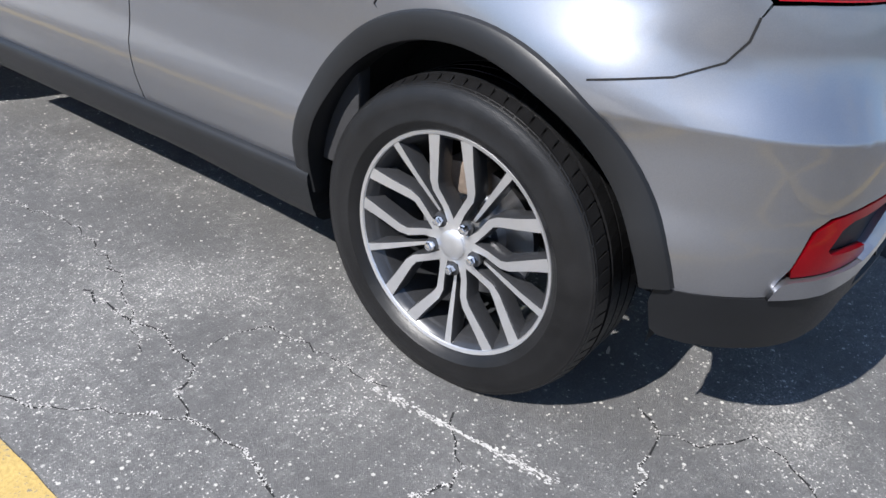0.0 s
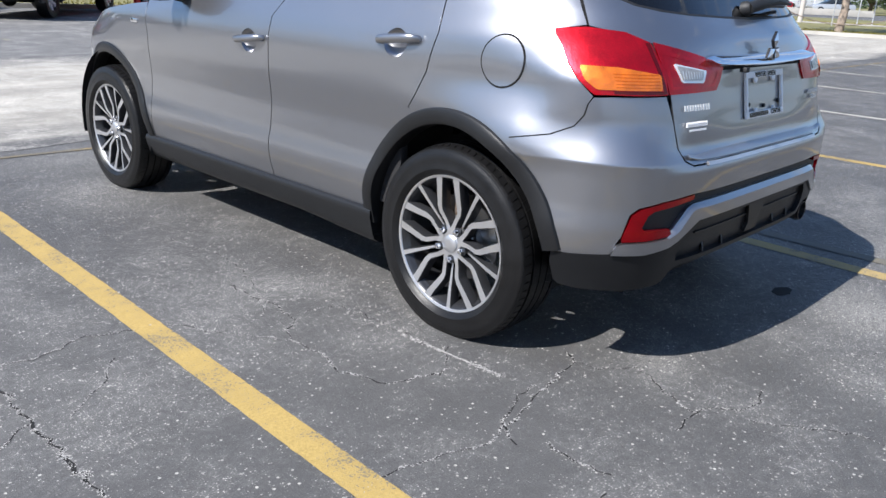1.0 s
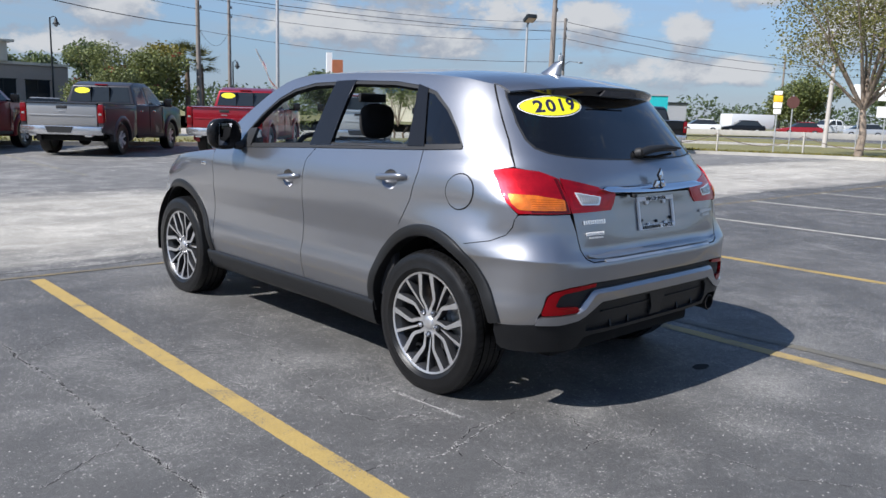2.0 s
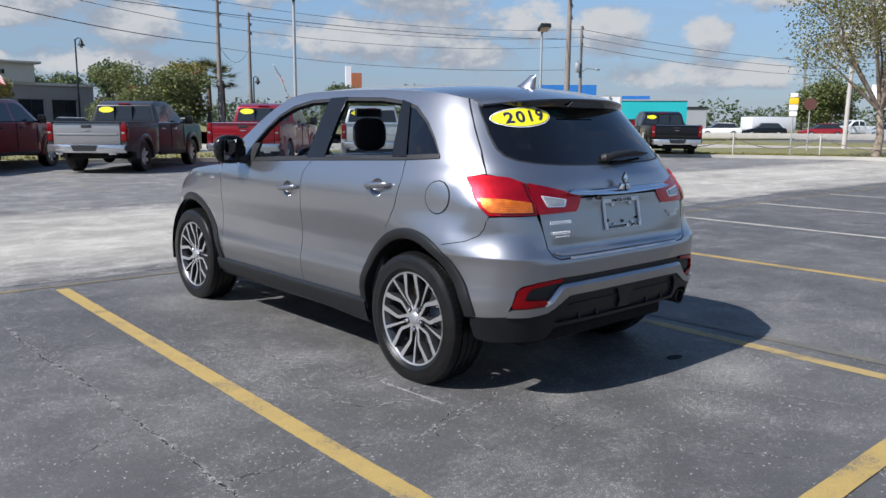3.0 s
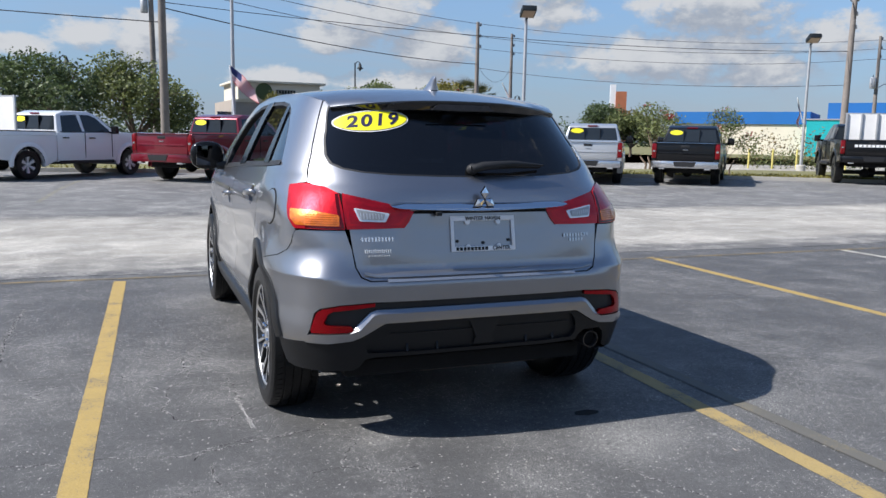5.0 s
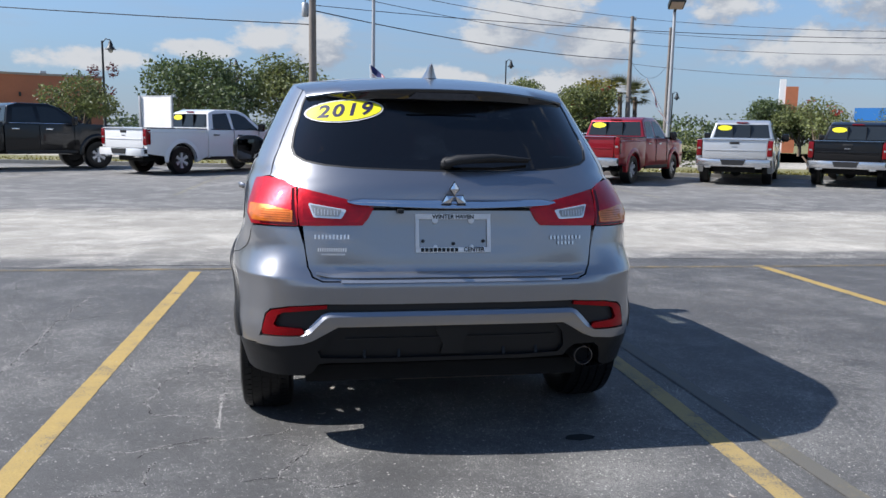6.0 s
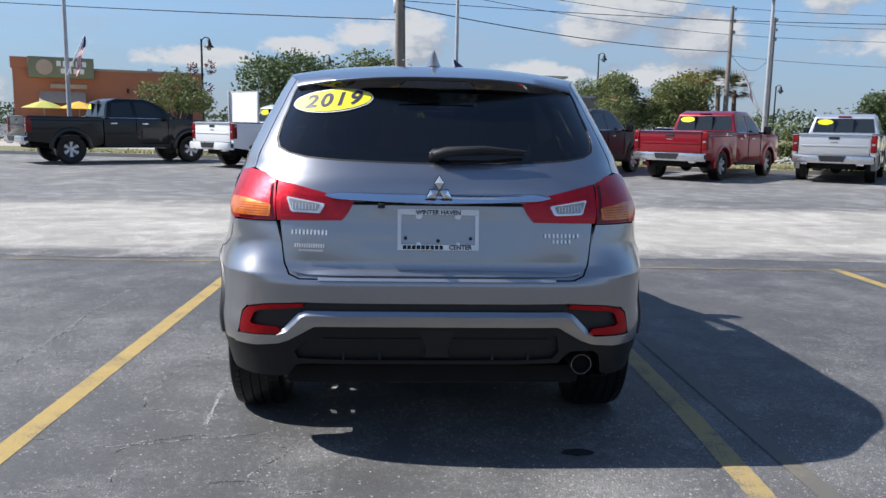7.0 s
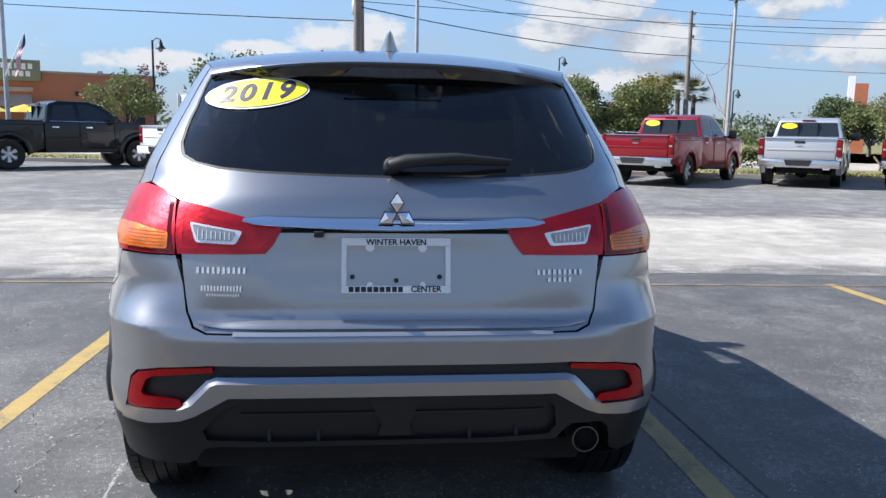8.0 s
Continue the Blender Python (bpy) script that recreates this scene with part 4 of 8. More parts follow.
DLO = [(1.86, 1.100), (1.78, 1.215), (1.69, 1.315), (1.58, 1.402), (1.44, 1.462), (1.25, 1.498), (0.85, 1.510), (0.50, 1.502), (0.28, 1.478),
       (0.16, 1.448), (0.03, 1.366), (-0.07, 1.276), (-0.138, 1.200), (0.10, 1.184), (0.85, 1.156), (1.06, 1.144), (1.45, 1.124)]
FD_REAR = [(0.985, 1.132), (1.048, 1.060), (1.056, 0.965), (1.075, 0.73), (1.098, 0.54), (1.088, 0.372)]
RD_REAR = [(0.100, 1.172), (0.092, 1.062), (0.130, 0.930), (0.176, 0.848), (0.212, 0.800)]
SEAM_HATCH = [(-0.130, 1.487), (-0.180, 1.420), (-0.245, 1.335), (-0.330, 1.232), (-0.403, 1.120)]
LAMP_SIDE = [(-0.326, 1.104), (-0.335, 1.090), (-0.367, 1.060), (-0.405, 1.010), (-0.450, 0.965), (-0.496, 0.922)]
BUMP_SEAM = [(-0.487, 0.900), (-0.481, 0.865), (-0.458, 0.830), (-0.395, 0.799), (-0.268, 0.772)]

for s in (-1, 1):
    skin = on_side(s)
    g = 0.0026
    # doors below the belt, each with the cup behind its handle cut out
    cup_at = lambda hy, hz: [(hy + 0.004 + 0.058 * math.cos(a), hz - 0.004 + 0.050 * math.sin(a)) for a in np.linspace(0, 2 * math.pi, 25)[:-1]]
    top = [(y, BELT(y) - 0.003) for y in np.linspace(2.13, 1.0, 10)]
    panel("front_door", [(2.185 - g, 0.368), (2.165 - g, 0.62), (2.125 - g, 0.90), (2.135 - g, 1.04)] + top + [(y + g, z) for y, z in FD_REAR], skin, PAINT, holes=[cup_at(1.20, 0.952)])
    top = [(y, BELT(y) - 0.003) for y in np.linspace(0.97, 0.12, 8)]
    arch = arc(-0.004, 0.343, 0.472, 66, 5, 12)
    panel("rear_door", [(y - g, z) for y, z in FD_REAR[::-1]] + top + [(y + g, z) for y, z in RD_REAR] + arch + [(0.46, 0.368)], skin, PAINT, holes=[cup_at(0.283, 1.018)])
    # roof rail, pillars and quarter panel in one pressing, with the window opening
    roof = [(y, ROOF_E(y)) for y in list(np.linspace(2.20, 1.50, 10)) + list(np.linspace(1.3, -0.13, 12))]
    belt = [(y, BELT(y) + 0.003) for y in np.linspace(0.12, 2.2, 16)]
    q_arch = arc(-0.004, 0.343, 0.472, 122.6, 65, 10)
    panel("body_side", roof + SEAM_HATCH[1:] + LAMP_SIDE + BUMP_SEAM + q_arch + [(y - g, z) for y, z in RD_REAR[::-1]] + belt, skin, PAINT, holes=[DLO], step=0.02)
    # dark filler strips added as the shade in the gaps between the panels
    def gap(path, w=0.007, deep=0.0035):
        left, right = [], []
        for i, (y, z) in enumerate(path):
            (y0, z0), (y1, z1) = path[max(i - 1, 0)], path[min(i + 1, len(path) - 1)]
            ln = math.hypot(y1 - y0, z1 - z0)
            left.append((y - (z1 - z0) / ln * w, z + (y1 - y0) / ln * w))
            right.append((y + (z1 - z0) / ln * w, z - (y1 - y0) / ln * w))
        panel("panel_gap", left + right[::-1], skin, "dark_void", step=0.03, depth=0.0, off=-deep)
    gap(FD_REAR)
    gap(RD_REAR)
    gap([(2.185, 0.368), (2.165, 0.62), (2.125, 0.90), (2.135, 1.04)])
    gap(BUMP_SEAM)
    gap(BUMP_SEAM, 0.0019, -0.0009)
    gap(SEAM_HATCH, 0.009)
    # front wing
    f_arch = arc(WB, 0.345, 0.474, 178, 10, 22)
    panel("front_wing", [(2.185 + g, 0.368)] + f_arch + [(3.34, 0.50), (3.36, 0.66), (3.30, 0.80), (3.16, 0.895), (2.9, 0.965), (2.6, 1.010), (2.3, 1.045), (2.14, 1.06), (2.135 + g, 1.04), (2.125 + g, 0.90), (2.165 + g, 0.62)], skin, PAINT)
    # black trims of the window band
    panel("belt_moulding", [(1.86, 1.100), (1.06, 1.142), (0.10, 1.182), (-0.138, 1.198), (-0.14, 1.184), (0.10, 1.168), (1.06, 1.129), (1.90, 1.088)], skin, "black_plastic", step=0.04, depth=0.02, off=0.006)
    panel("pillar_trim", [(1.055, 1.144), (1.045, 1.508), (0.865, 1.512), (0.862, 1.158)], skin, "gloss_black", step=0.05, depth=0.02, off=0.001, label="gloss black pillar trim")
    panel("pillar_trim", [(0.225, 1.182), (0.262, 1.32), (0.318, 1.486), (0.236, 1.468), (0.165, 1.32), (0.105, 1.186)], skin, "gloss_black", step=0.05, depth=0.02, off=0.001, label="gloss black pillar trim")
    panel("quarter_window", [(0.098, 1.192), (0.160, 1.322), (0.226, 1.452), (0.150, 1.440), (0.025, 1.360), (-0.070, 1.274), (-0.125, 1.204)], skin, "privacy_glass", step=0.05, depth=0.004, off=-0.006)
    panel("mirror_sail", [(1.86, 1.100), (1.78, 1.215), (1.69, 1.22), (1.70, 1.108)], skin, "black_plastic", step=0.05, depth=0.02, off=0.002)
    # the rubber round the opening
    cy, cz = 0.85, 1.31
    ringed = [(y + (cy - y) * 0.02 * (1 if abs(y - cy) > 0.3 else 0), z + (cz - z) * 0.09) for y, z in DLO]
    panel("window_seal", DLO, skin, "black_plastic", holes=[ringed], step=0.05, depth=0.03, off=-0.004)
    if s > 0:
        panel("front_window", [(1.84, 1.11), (1.76, 1.22), (1.67, 1.31), (1.56, 1.39), (1.43, 1.45), (1.25, 1.487), (1.047, 1.498), (1.055, 1.15)], skin, "clear_glass", step=0.08, depth=0.004, off=-0.012)
        panel("rear_window", [(0.86, 1.163), (0.866, 1.502), (0.50, 1.492), (0.312, 1.472), (0.258, 1.32), (0.222, 1.19)], skin, "clear_glass", step=0.08, depth=0.004, off=-0.012)
    else:
        panel("rear_window", [(0.86, 1.153), (0.860, 1.185), (0.50, 1.200), (0.228, 1.212), (0.222, 1.185)], skin, "clear_glass", step=0.08, depth=0.004, off=-0.012, label="lowered window with its top edge showing")
    # sill cladding with a rounded ledge
    sill = []
    for y in np.linspace(0.425, 2.27, 20):
        drop = 0.02 * smooth(y, 1.0, 0.45)
        x0 = side_x(y, 0.372)
        sill.append([Vector((s * (x0 + r), y, z - d * drop)) for r, z, d in ((-0.03, 0.376, 0), (0.002, 0.375, 0), (0.011, 0.371, 0), (0.017, 0.362, 0), (0.017, 0.345, 0.2), (0.010, 0.318, 0.5), (0.000, 0.285, 0.8), (-0.012, 0.262, 1), (-0.035, 0.246, 1), (-0.08, 0.240, 1))])
    geo = rings(sill, True, True)
    part("sill_cladding", geo if s > 0 else (geo[0], [tuple(reversed(f)) for f in geo[1]]), "cladding", car, smooth_angle=50)
    # wheel arch lips: a flat flare that turns in
    for cy, a0, a1 in ((-0.004, -4, 168), (WB, 4, 186)):
        loops = []
        for a in np.linspace(a0, a1, 46):
            c, sn = math.cos(radians(a)), math.sin(radians(a))
            loop = []
            for r, o in ((0.479, 0.000), (0.476, 0.009), (0.468, 0.013), (0.434, 0.015), (0.424, 0.011), (0.419, -0.01), (0.419, -0.055)):
                y, z = cy + r * c, 0.345 + r * sn
                zz = max(0.25, z)
                loop.append(Vector((s * (side_x(y, zz) + o), y, z)))
            loops.append(loop)
        geo = rings(loops, False, False)
        part("arch_cladding", geo if s < 0 else (geo[0], [tuple(reversed(f)) for f in geo[1]]), "cladding", car)
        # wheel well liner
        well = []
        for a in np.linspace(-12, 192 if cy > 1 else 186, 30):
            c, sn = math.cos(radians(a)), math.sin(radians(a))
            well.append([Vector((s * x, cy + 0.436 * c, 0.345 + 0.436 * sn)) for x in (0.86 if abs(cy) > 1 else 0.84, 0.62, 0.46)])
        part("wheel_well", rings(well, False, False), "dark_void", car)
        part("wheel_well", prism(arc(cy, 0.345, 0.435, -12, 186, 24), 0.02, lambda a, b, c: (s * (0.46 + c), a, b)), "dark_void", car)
    # fuel flap on the left only: a ring of shadow and the lid
    if s < 0:
        fc = (-0.185, 0.995)
        panel("fuel_flap", [(fc[0] + 0.078 * math.cos(a), fc[1] + 0.078 * math.sin(a)) for a in np.linspace(0, 2 * math.pi, 36)[:-1]], skin, PAINT, step=0.02, depth=0.003, off=0.0035)
        panel("flap_gap", [(fc[0] + 0.0840 * math.cos(a), fc[1] + 0.0840 * math.sin(a)) for a in np.linspace(0, 2 * math.pi, 36)[:-1]], skin, "dark_void", step=0.03, depth=0.0, off=0.0012)
    # door handles: a cup pressed in, and a bar over it
    for hy, hz in ((0.283, 1.018), (1.20, 0.952)):
        pk = [skin(y, z) for y, z in cup_at(hy, hz)]
        bowl = []
        cen, cn = skin(hy, hz)
        for k, d in ((1.005, 0.0005), (0.97, 0.005), (0.86, 0.014), (0.62, 0.021), (0.3, 0.024), (0.05, 0.025)):
            bowl.append([cen + (p - cen) * k - cn * d for p, n in pk])
        geo = rings(bowl, True, False)
        cupob = part("handle_cup", geo if s < 0 else (geo[0], [tuple(reversed(f)) for f in geo[1]]), PAINT, car, smooth_angle=80)
        bar = []
        for k in np.linspace(-1, 1, 11):
            y = hy - 0.012 + k * 0.108
            z = hz + 0.006 - 0.010 * k
            p, n = skin(y, z)
            r = 0.0145 * (1 - 0.35 * abs(k) ** 4)
            stand = 0.030 - 0.022 * abs(k) ** 6
            bar.append([p + n * (stand + r * 0.8 * math.cos(b)) + Vector((0, 0, 1)) * r * 1.15 * math.sin(b) for b in np.linspace(0, 2 * math.pi, 11)[:-1]])
        part("door_handle", rings(bar), PAINT, car, smooth_angle=60)
    # side turn badge on the wing
    p, n = skin(2.25, 0.965)
    part("wing_badge", box(-0.008, -0.035, -0.010, 0.008, 0.035, 0.010, 0.004), "chrome", car).location = p
    # door mirror: housing, glass and foot
    m = Matrix.Translation((s * 0.965, 1.82, 1.175))
    house = ellipsoid((0, 0, 0), (0.112, 0.078, 0.096), 20, 12, 0.74)
    house = ([Vector((p.x, p.y if p.y > -0.03 else -0.03 - (p.y + 0.03) * -0.12, p.z)) for p in house[0]], house[1])
    mir = part("door_mirror", moved(house, m), "gloss_black", car, "gloss black door mirror", 60)
    part("mirror_glass", moved(box(-0.086, -0.004, -0.068, 0.086, 0.002, 0.068, 0.002), m @ Matrix.Translation((0, -0.042, 0)) @ Matrix.Rotation(radians(-s * 27), 4, "Z") @ Matrix.Rotation(radians(4), 4, "X")), "mirror_dark", mir)
    part("mirror_foot", tube([(s * 0.83, 1.80, 1.105), (s * 0.89, 1.81, 1.11), (s * 0.94, 1.83, 1.14)], [0.035, 0.03, 0.028], 10), "black_plastic", mir)

# roof


def on_roof(t, y):
    e = ROOF_E(y)
    w = side_x(y, min(e, 1.57)) - 0.001
    k = min(1.0, abs(t))
    return Vector((t * w, y, e + (ROOF_C(y) - e) * (1 - k ** 2.4)))


roof_f = with_normal(on_roof, 0.006)


def up(surf):
    def f(a, b):
        p, n = surf(a, b)
        return p, n if n.z > 0 else -n
    return f


panel("roof", [(-1, -0.13), (1, -0.13), (1, 0.3), (1, 0.9), (1, 1.48), (0, 1.50), (-1, 1.48), (-1, 0.9)], up(roof_f), PAINT, step=0.07, depth=0.01)


def on_screen(t, z):
    y = APILLAR(z)
    return Vector((t * (side_x(y, z) - 0.004), y + 0.13 * (1 - t * t), z))


screen_f = with_normal(on_screen)
panel("windscreen", [(-0.985, 1.06), (0.985, 1.06), (0.985, 1.535), (-0.985, 1.535)], lambda a, b: (lambda q: (q[0], q[1] if q[1].y > 0 else -q[1]))(screen_f(a, b)), "clear_glass", step=0.09, depth=0.004, off=-0.003)


def on_hood(t, y):
    zf = HOOD_E(y)
    w = side_x(y, zf) - 0.002
    return Vector((t * w, y, zf + 0.055 * (1 - abs(t) ** 2.2) * smooth(y, 3.56, 3.2)))


HOOD_E = pchip((2.14, 2.3, 2.6, 2.9, 3.16, 3.30, 3.42), (1.06, 1.045, 1.010, 0.965, 0.895, 0.82, 0.74))
panel("bonnet", [(-1, 2.16), (1, 2.16), (1, 2.6), (1, 3.0), (1, 3.3), (0, 3.36), (-1, 3.3), (-1, 2.6)], up(with_normal(on_hood, 0.006)), PAINT, step=0.07, depth=0.01)
part("cowl", box(-0.80, 2.08, 0.99, 0.80, 2.30, 1.055, 0.01), "black_plastic", car)


def on_nose(x, z):
    w = half_w(z)
    return Vector((x, Y1 + (nose_y(z) - Y1) * (1 - min(0.999, abs(x) / w) ** 3.0) ** (1 / 3.4), z))


nose_f = with_normal(on_nose)
fwd = lambda a, b: (lambda q: (q[0], q[1] if q[1].y > 0 else -q[1]))(nose_f(a, b))
panel("front_bumper", rounded([(-0.80, 0.50), (-0.78, 0.66), (-0.72, 0.78), (0, 0.84), (0.72, 0.78), (0.78, 0.66), (0.80, 0.50), (0.74, 0.25), (-0.74, 0.25)], 0.05), fwd, PAINT, step=0.05, depth=0.02, off=0.001,
      holes=[[(-0.45, 0.48), (0.45, 0.48), (0.40, 0.70), (-0.40, 0.70)]])
panel("grille", [(-0.45, 0.48), (0.45, 0.48), (0.40, 0.70), (-0.40, 0.70)], fwd, "black_plastic", step=0.06, depth=0.01, off=-0.015)
for s in (-1, 1):
    hl = [(s * 0.50, 0.72), (s * 0.70, 0.74), (s * 0.80, 0.76), (s * 0.80, 0.68), (s * 0.64, 0.66)]
    panel("headlamp", hl, fwd, "clear_lens", step=0.04, depth=0.01, off=0.006)

# ---- tail: hatch, glass, lamps, bumper ----
def mirrored(pts):
    return [(-a, b) for a, b in reversed(pts)]


h_left = rear((-0.527, 0.718), (-0.564, 0.734), (-0.582, 0.770), (-0.592, 0.83), (-0.604, 0.93), (-0.617, 1.076), (-0.690, 1.104)) + corner(-1, (-0.410, 1.118), (-0.337, 1.232), (-0.252, 1.335), (-0.188, 1.420), (-0.140, 1.484))
G_LEFT = rear((0.0, 1.147), (-0.20, 1.150), (-0.40, 1.156), (-0.52, 1.165), (-0.600, 1.179), (-0.642, 1.200), (-0.654, 1.235), (-0.640, 1.31), (-0.625, 1.352), (-0.603, 1.430), (-0.585, 1.468), (-0.30, 1.474))
TAILGLASS = G_LEFT + mirrored(G_LEFT)[:-1]
LAMP_IN = rear((-0.614, 0.930), (-0.369, 0.934), (-0.345, 0.962), (-0.323, 1.003), (-0.432, 1.036), (-0.53, 1.058), (-0.616, 1.076))
panel("tailgate", h_left + mirrored(h_left), on_tail, PAINT, holes=[TAILGLASS, LAMP_IN, mirrored(LAMP_IN)], step=0.020, label="grey tailgate with a dealer's plate frame")
panel("tail_window", TAILGLASS, on_tail, "privacy_glass", step=0.05, depth=0.004, off=-0.003)
band = [(a * 0.985, b + (1.30 - b) * 0.05) for a, b in TAILGLASS]
panel("tail_window_seal", TAILGLASS, on_tail, "black_plastic", holes=[band], step=0.05, depth=0.02, off=-0.001)

for s in (1, -1):
    side = lambda pts: pts if s > 0 else mirrored(pts)
    inner_lamp = panel("tail_lamp_inner", side(LAMP_IN), on_tail, "dark_red_lens", step=0.025, depth=0.03, off=0.006, label="red lens with a clear reversing light")
    clear = rear((-0.572, 1.010), (-0.450, 0.993), (-0.461, 0.967), (-0.556, 0.970))
    panel("reversing_light", rounded(side(clear), 0.006), on_tail, "clear_lens", step=0.02, depth=0.004, off=0.011, parent=inner_lamp)
    bezel = rear((-0.581, 1.017), (-0.431, 0.995), (-0.451, 0.959), (-0.561, 0.963))
    panel("reversing_bezel", rounded(side(bezel), 0.008), on_tail, "bright_bezel", step=0.03, depth=0.003, off=0.0085, parent=inner_lamp)
    outer = corner(-1, (-0.328, 1.102), (-0.337, 1.089), (-0.369, 1.059), (-0.407, 1.010), (-0.452, 0.965), (-0.498, 0.926)) + rear((-0.774, 0.928), (-0.70, 0.928), (-0.620, 0.929), (-0.623, 1.00), (-0.628, 1.074), (-0.675, 1.100)) + corner(-1, (-0.410, 1.110))
    outer_lamp = panel("tail_lamp", rounded(side(outer), 0.006), on_tail, "red_lens", step=0.025, depth=0.04, off=0.008, label="red rear lamp with an amber turn signal")
    amber = corner(-1, (-0.440, 1.004), (-0.466, 0.968), (-0.502, 0.942)) + rear((-0.772, 0.942), (-0.642, 0.942), (-0.640, 0.985), (-0.745, 1.002))
    panel("turn_signal", rounded(side(amber), 0.008), on_tail, "amber_lens", step=0.02, depth=0.003, off=0.011, parent=outer_lamp)
    # the darker rim of the lens
    rim = rear((-0.630, 0.931), (-0.770, 0.931), (-0.770, 0.9395), (-0.630, 0.9395))
    panel("lens_rim", side(rim), on_tail, "deep_red_lens", step=0.02, depth=0.0, off=0.0085, parent=outer_lamp)
    rim = rear((-0.6225, 0.932), (-0.634, 0.932), (-0.644, 1.072), (-0.631, 1.072))
    panel("lens_rim", side(rim), on_tail, "deep_red_lens", step=0.02, depth=0.0, off=0.0087, parent=outer_lamp)
    # moulded ribs behind the lenses
    for z in np.arange(0.949, 0.985, 0.0085):
        rib = rear((-0.650, z), (-0.765, z), (-0.765, z + 0.0022), (-0.650, z + 0.0022))
        panel("lens_rib", side(rib), on_tail, "dark_amber_lens", step=0.03, depth=0.0, off=0.0118, parent=outer_lamp)
    for x in np.arange(-0.553, -0.462, 0.0125):
        rib = rear((x, 0.972), (x - 0.003, 0.972), (x - 0.003, 0.996 - (x + 0.553) * 0.06), (x, 0.996 - (x + 0.553) * 0.06))
        panel("lens_rib", side(rib), on_tail, "bright_bezel", step=0.03, depth=0.0, off=0.0118, parent=inner_lamp)
    field = rear((-0.608, 0.945), (-0.385, 0.947), (-0.365, 0.966), (-0.345, 0.993), (-0.43, 1.018), (-0.53, 1.040), (-0.609, 1.054))
    inlay = rear((-0.598, 0.953), (-0.400, 0.954), (-0.378, 0.970), (-0.368, 0.990), (-0.43, 1.008), (-0.53, 1.028), (-0.598, 1.041))
    panel("lens_line", side(field), on_tail, "red_lens", step=0.03, depth=0.0, off=0.0068, parent=inner_lamp, holes=[side(inlay)])
    panel("lamp_seal", side([(a, b) for a, b in rear((-0.6165, 0.925), (-0.6195, 0.925), (-0.6270, 1.073), (-0.6190, 1.073))]), on_tail, "dark_void", step=0.02, depth=0.01, off=0.003)

# bumper: painted upper shell, dark recess, silver band, black valance
b_top_l = corner(-1, (-0.270, 0.7695), (-0.3955, 0.7968), (-0.4595, 0.8282), (-0.4832, 0.8638), (-0.489, 0.899), (-0.4985, 0.918)) + rear((-0.774, 0.922), (-0.70, 0.923), (-0.622, 0.925), (-0.6, 0.85), (-0.589, 0.770), (-0.570, 0.730), (-0.530, 0.713), (-0.30, 0.713))
low_l = rear((-0.30, 0.625), (-0.515, 0.626), (-0.66, 0.616), (-0.735, 0.600), (-0.757, 0.578), (-0.772, 0.508), (-0.780, 0.487), (-0.785, 0.450)) + corner(-1, (-0.50, 0.440), (-0.44, 0.434)) + corner(-1, *arc(-0.004, 0.343, 0.472, 167, 123.5, 12))
panel("rear_bumper", b_top_l + [(-a, b) for a, b in reversed(b_top_l)] + [(-a, b) for a, b in reversed(low_l)] + low_l, on_tail, PAINT, step=0.014, depth=0.016, creases=[[(k * 0.655 * TS, z), (k * 0.94 * TS, z)] for k in (1, -1) for z in (0.7235, 0.7325)])
rec_l = rear((-0.30, 0.627), (-0.515, 0.628), (-0.66, 0.618), (-0.736, 0.602), (-0.759, 0.578), (-0.774, 0.508), (-0.768, 0.495), (-0.617, 0.505), (-0.580, 0.522), (-0.505, 0.588), (-0.30, 0.589))
panel("bumper_recess", rec_l + [(-a, b) for a, b in reversed(rec_l)], on_tail, "black_plastic", step=0.035, depth=0.03, off=-0.016)
bnd_l = rear((-0.0004, 0.575), (-0.30, 0.575), (-0.500, 0.574), (-0.518, 0.567), (-0.573, 0.509), (-0.615, 0.493), (-0.768, 0.487), (-0.780, 0.480), (-0.786, 0.450), (-0.70, 0.450), (-0.607, 0.462), (-0.565, 0.478), (-0.468, 0.534), (-0.30, 0.535), (-0.0004, 0.535))
panel("bumper_band", bnd_l + [(-a, b) for a, b in reversed(bnd_l)], on_tail, PAINT, step=0.03, depth=0.05, off=0.010)
# the bevel along the band's upper edge
edge_lo = dense(bnd_l[:6], 0.02, False)
for s in (1, -1):
    bevel = []
    for i, (a, z) in enumerate(edge_lo):
        a0, z0 = edge_lo[max(i - 1, 0)]
        a1, z1 = edge_lo[min(i + 1, len(edge_lo) - 1)]
        ln = math.hypot(a1 - a0, z1 - z0)
        na, nz = (z1 - z0) / ln, -(a1 - a0) / ln
        if nz < 0:
            na, nz = -na, -nz
        wide = 0.017 * (1 - 0.8 * smooth(abs(a), abs(bnd_l[4][0]), abs(bnd_l[5][0])))
        (p, n), (q, m) = on_tail(s * a, z), on_tail(s * (a + na * wide), z + nz * wide)
        bevel.append([p + n * 0.0100, p + n * 0.0112 + Vector((0, 0, 0.001)), q - m * 0.004, q - m * 0.02])
    geo = rings(bevel, False, False)
    part("band_bevel", geo if s > 0 else (geo[0], [tuple(reversed(f)) for f in geo[1]]), PAINT, car, smooth_angle=30)
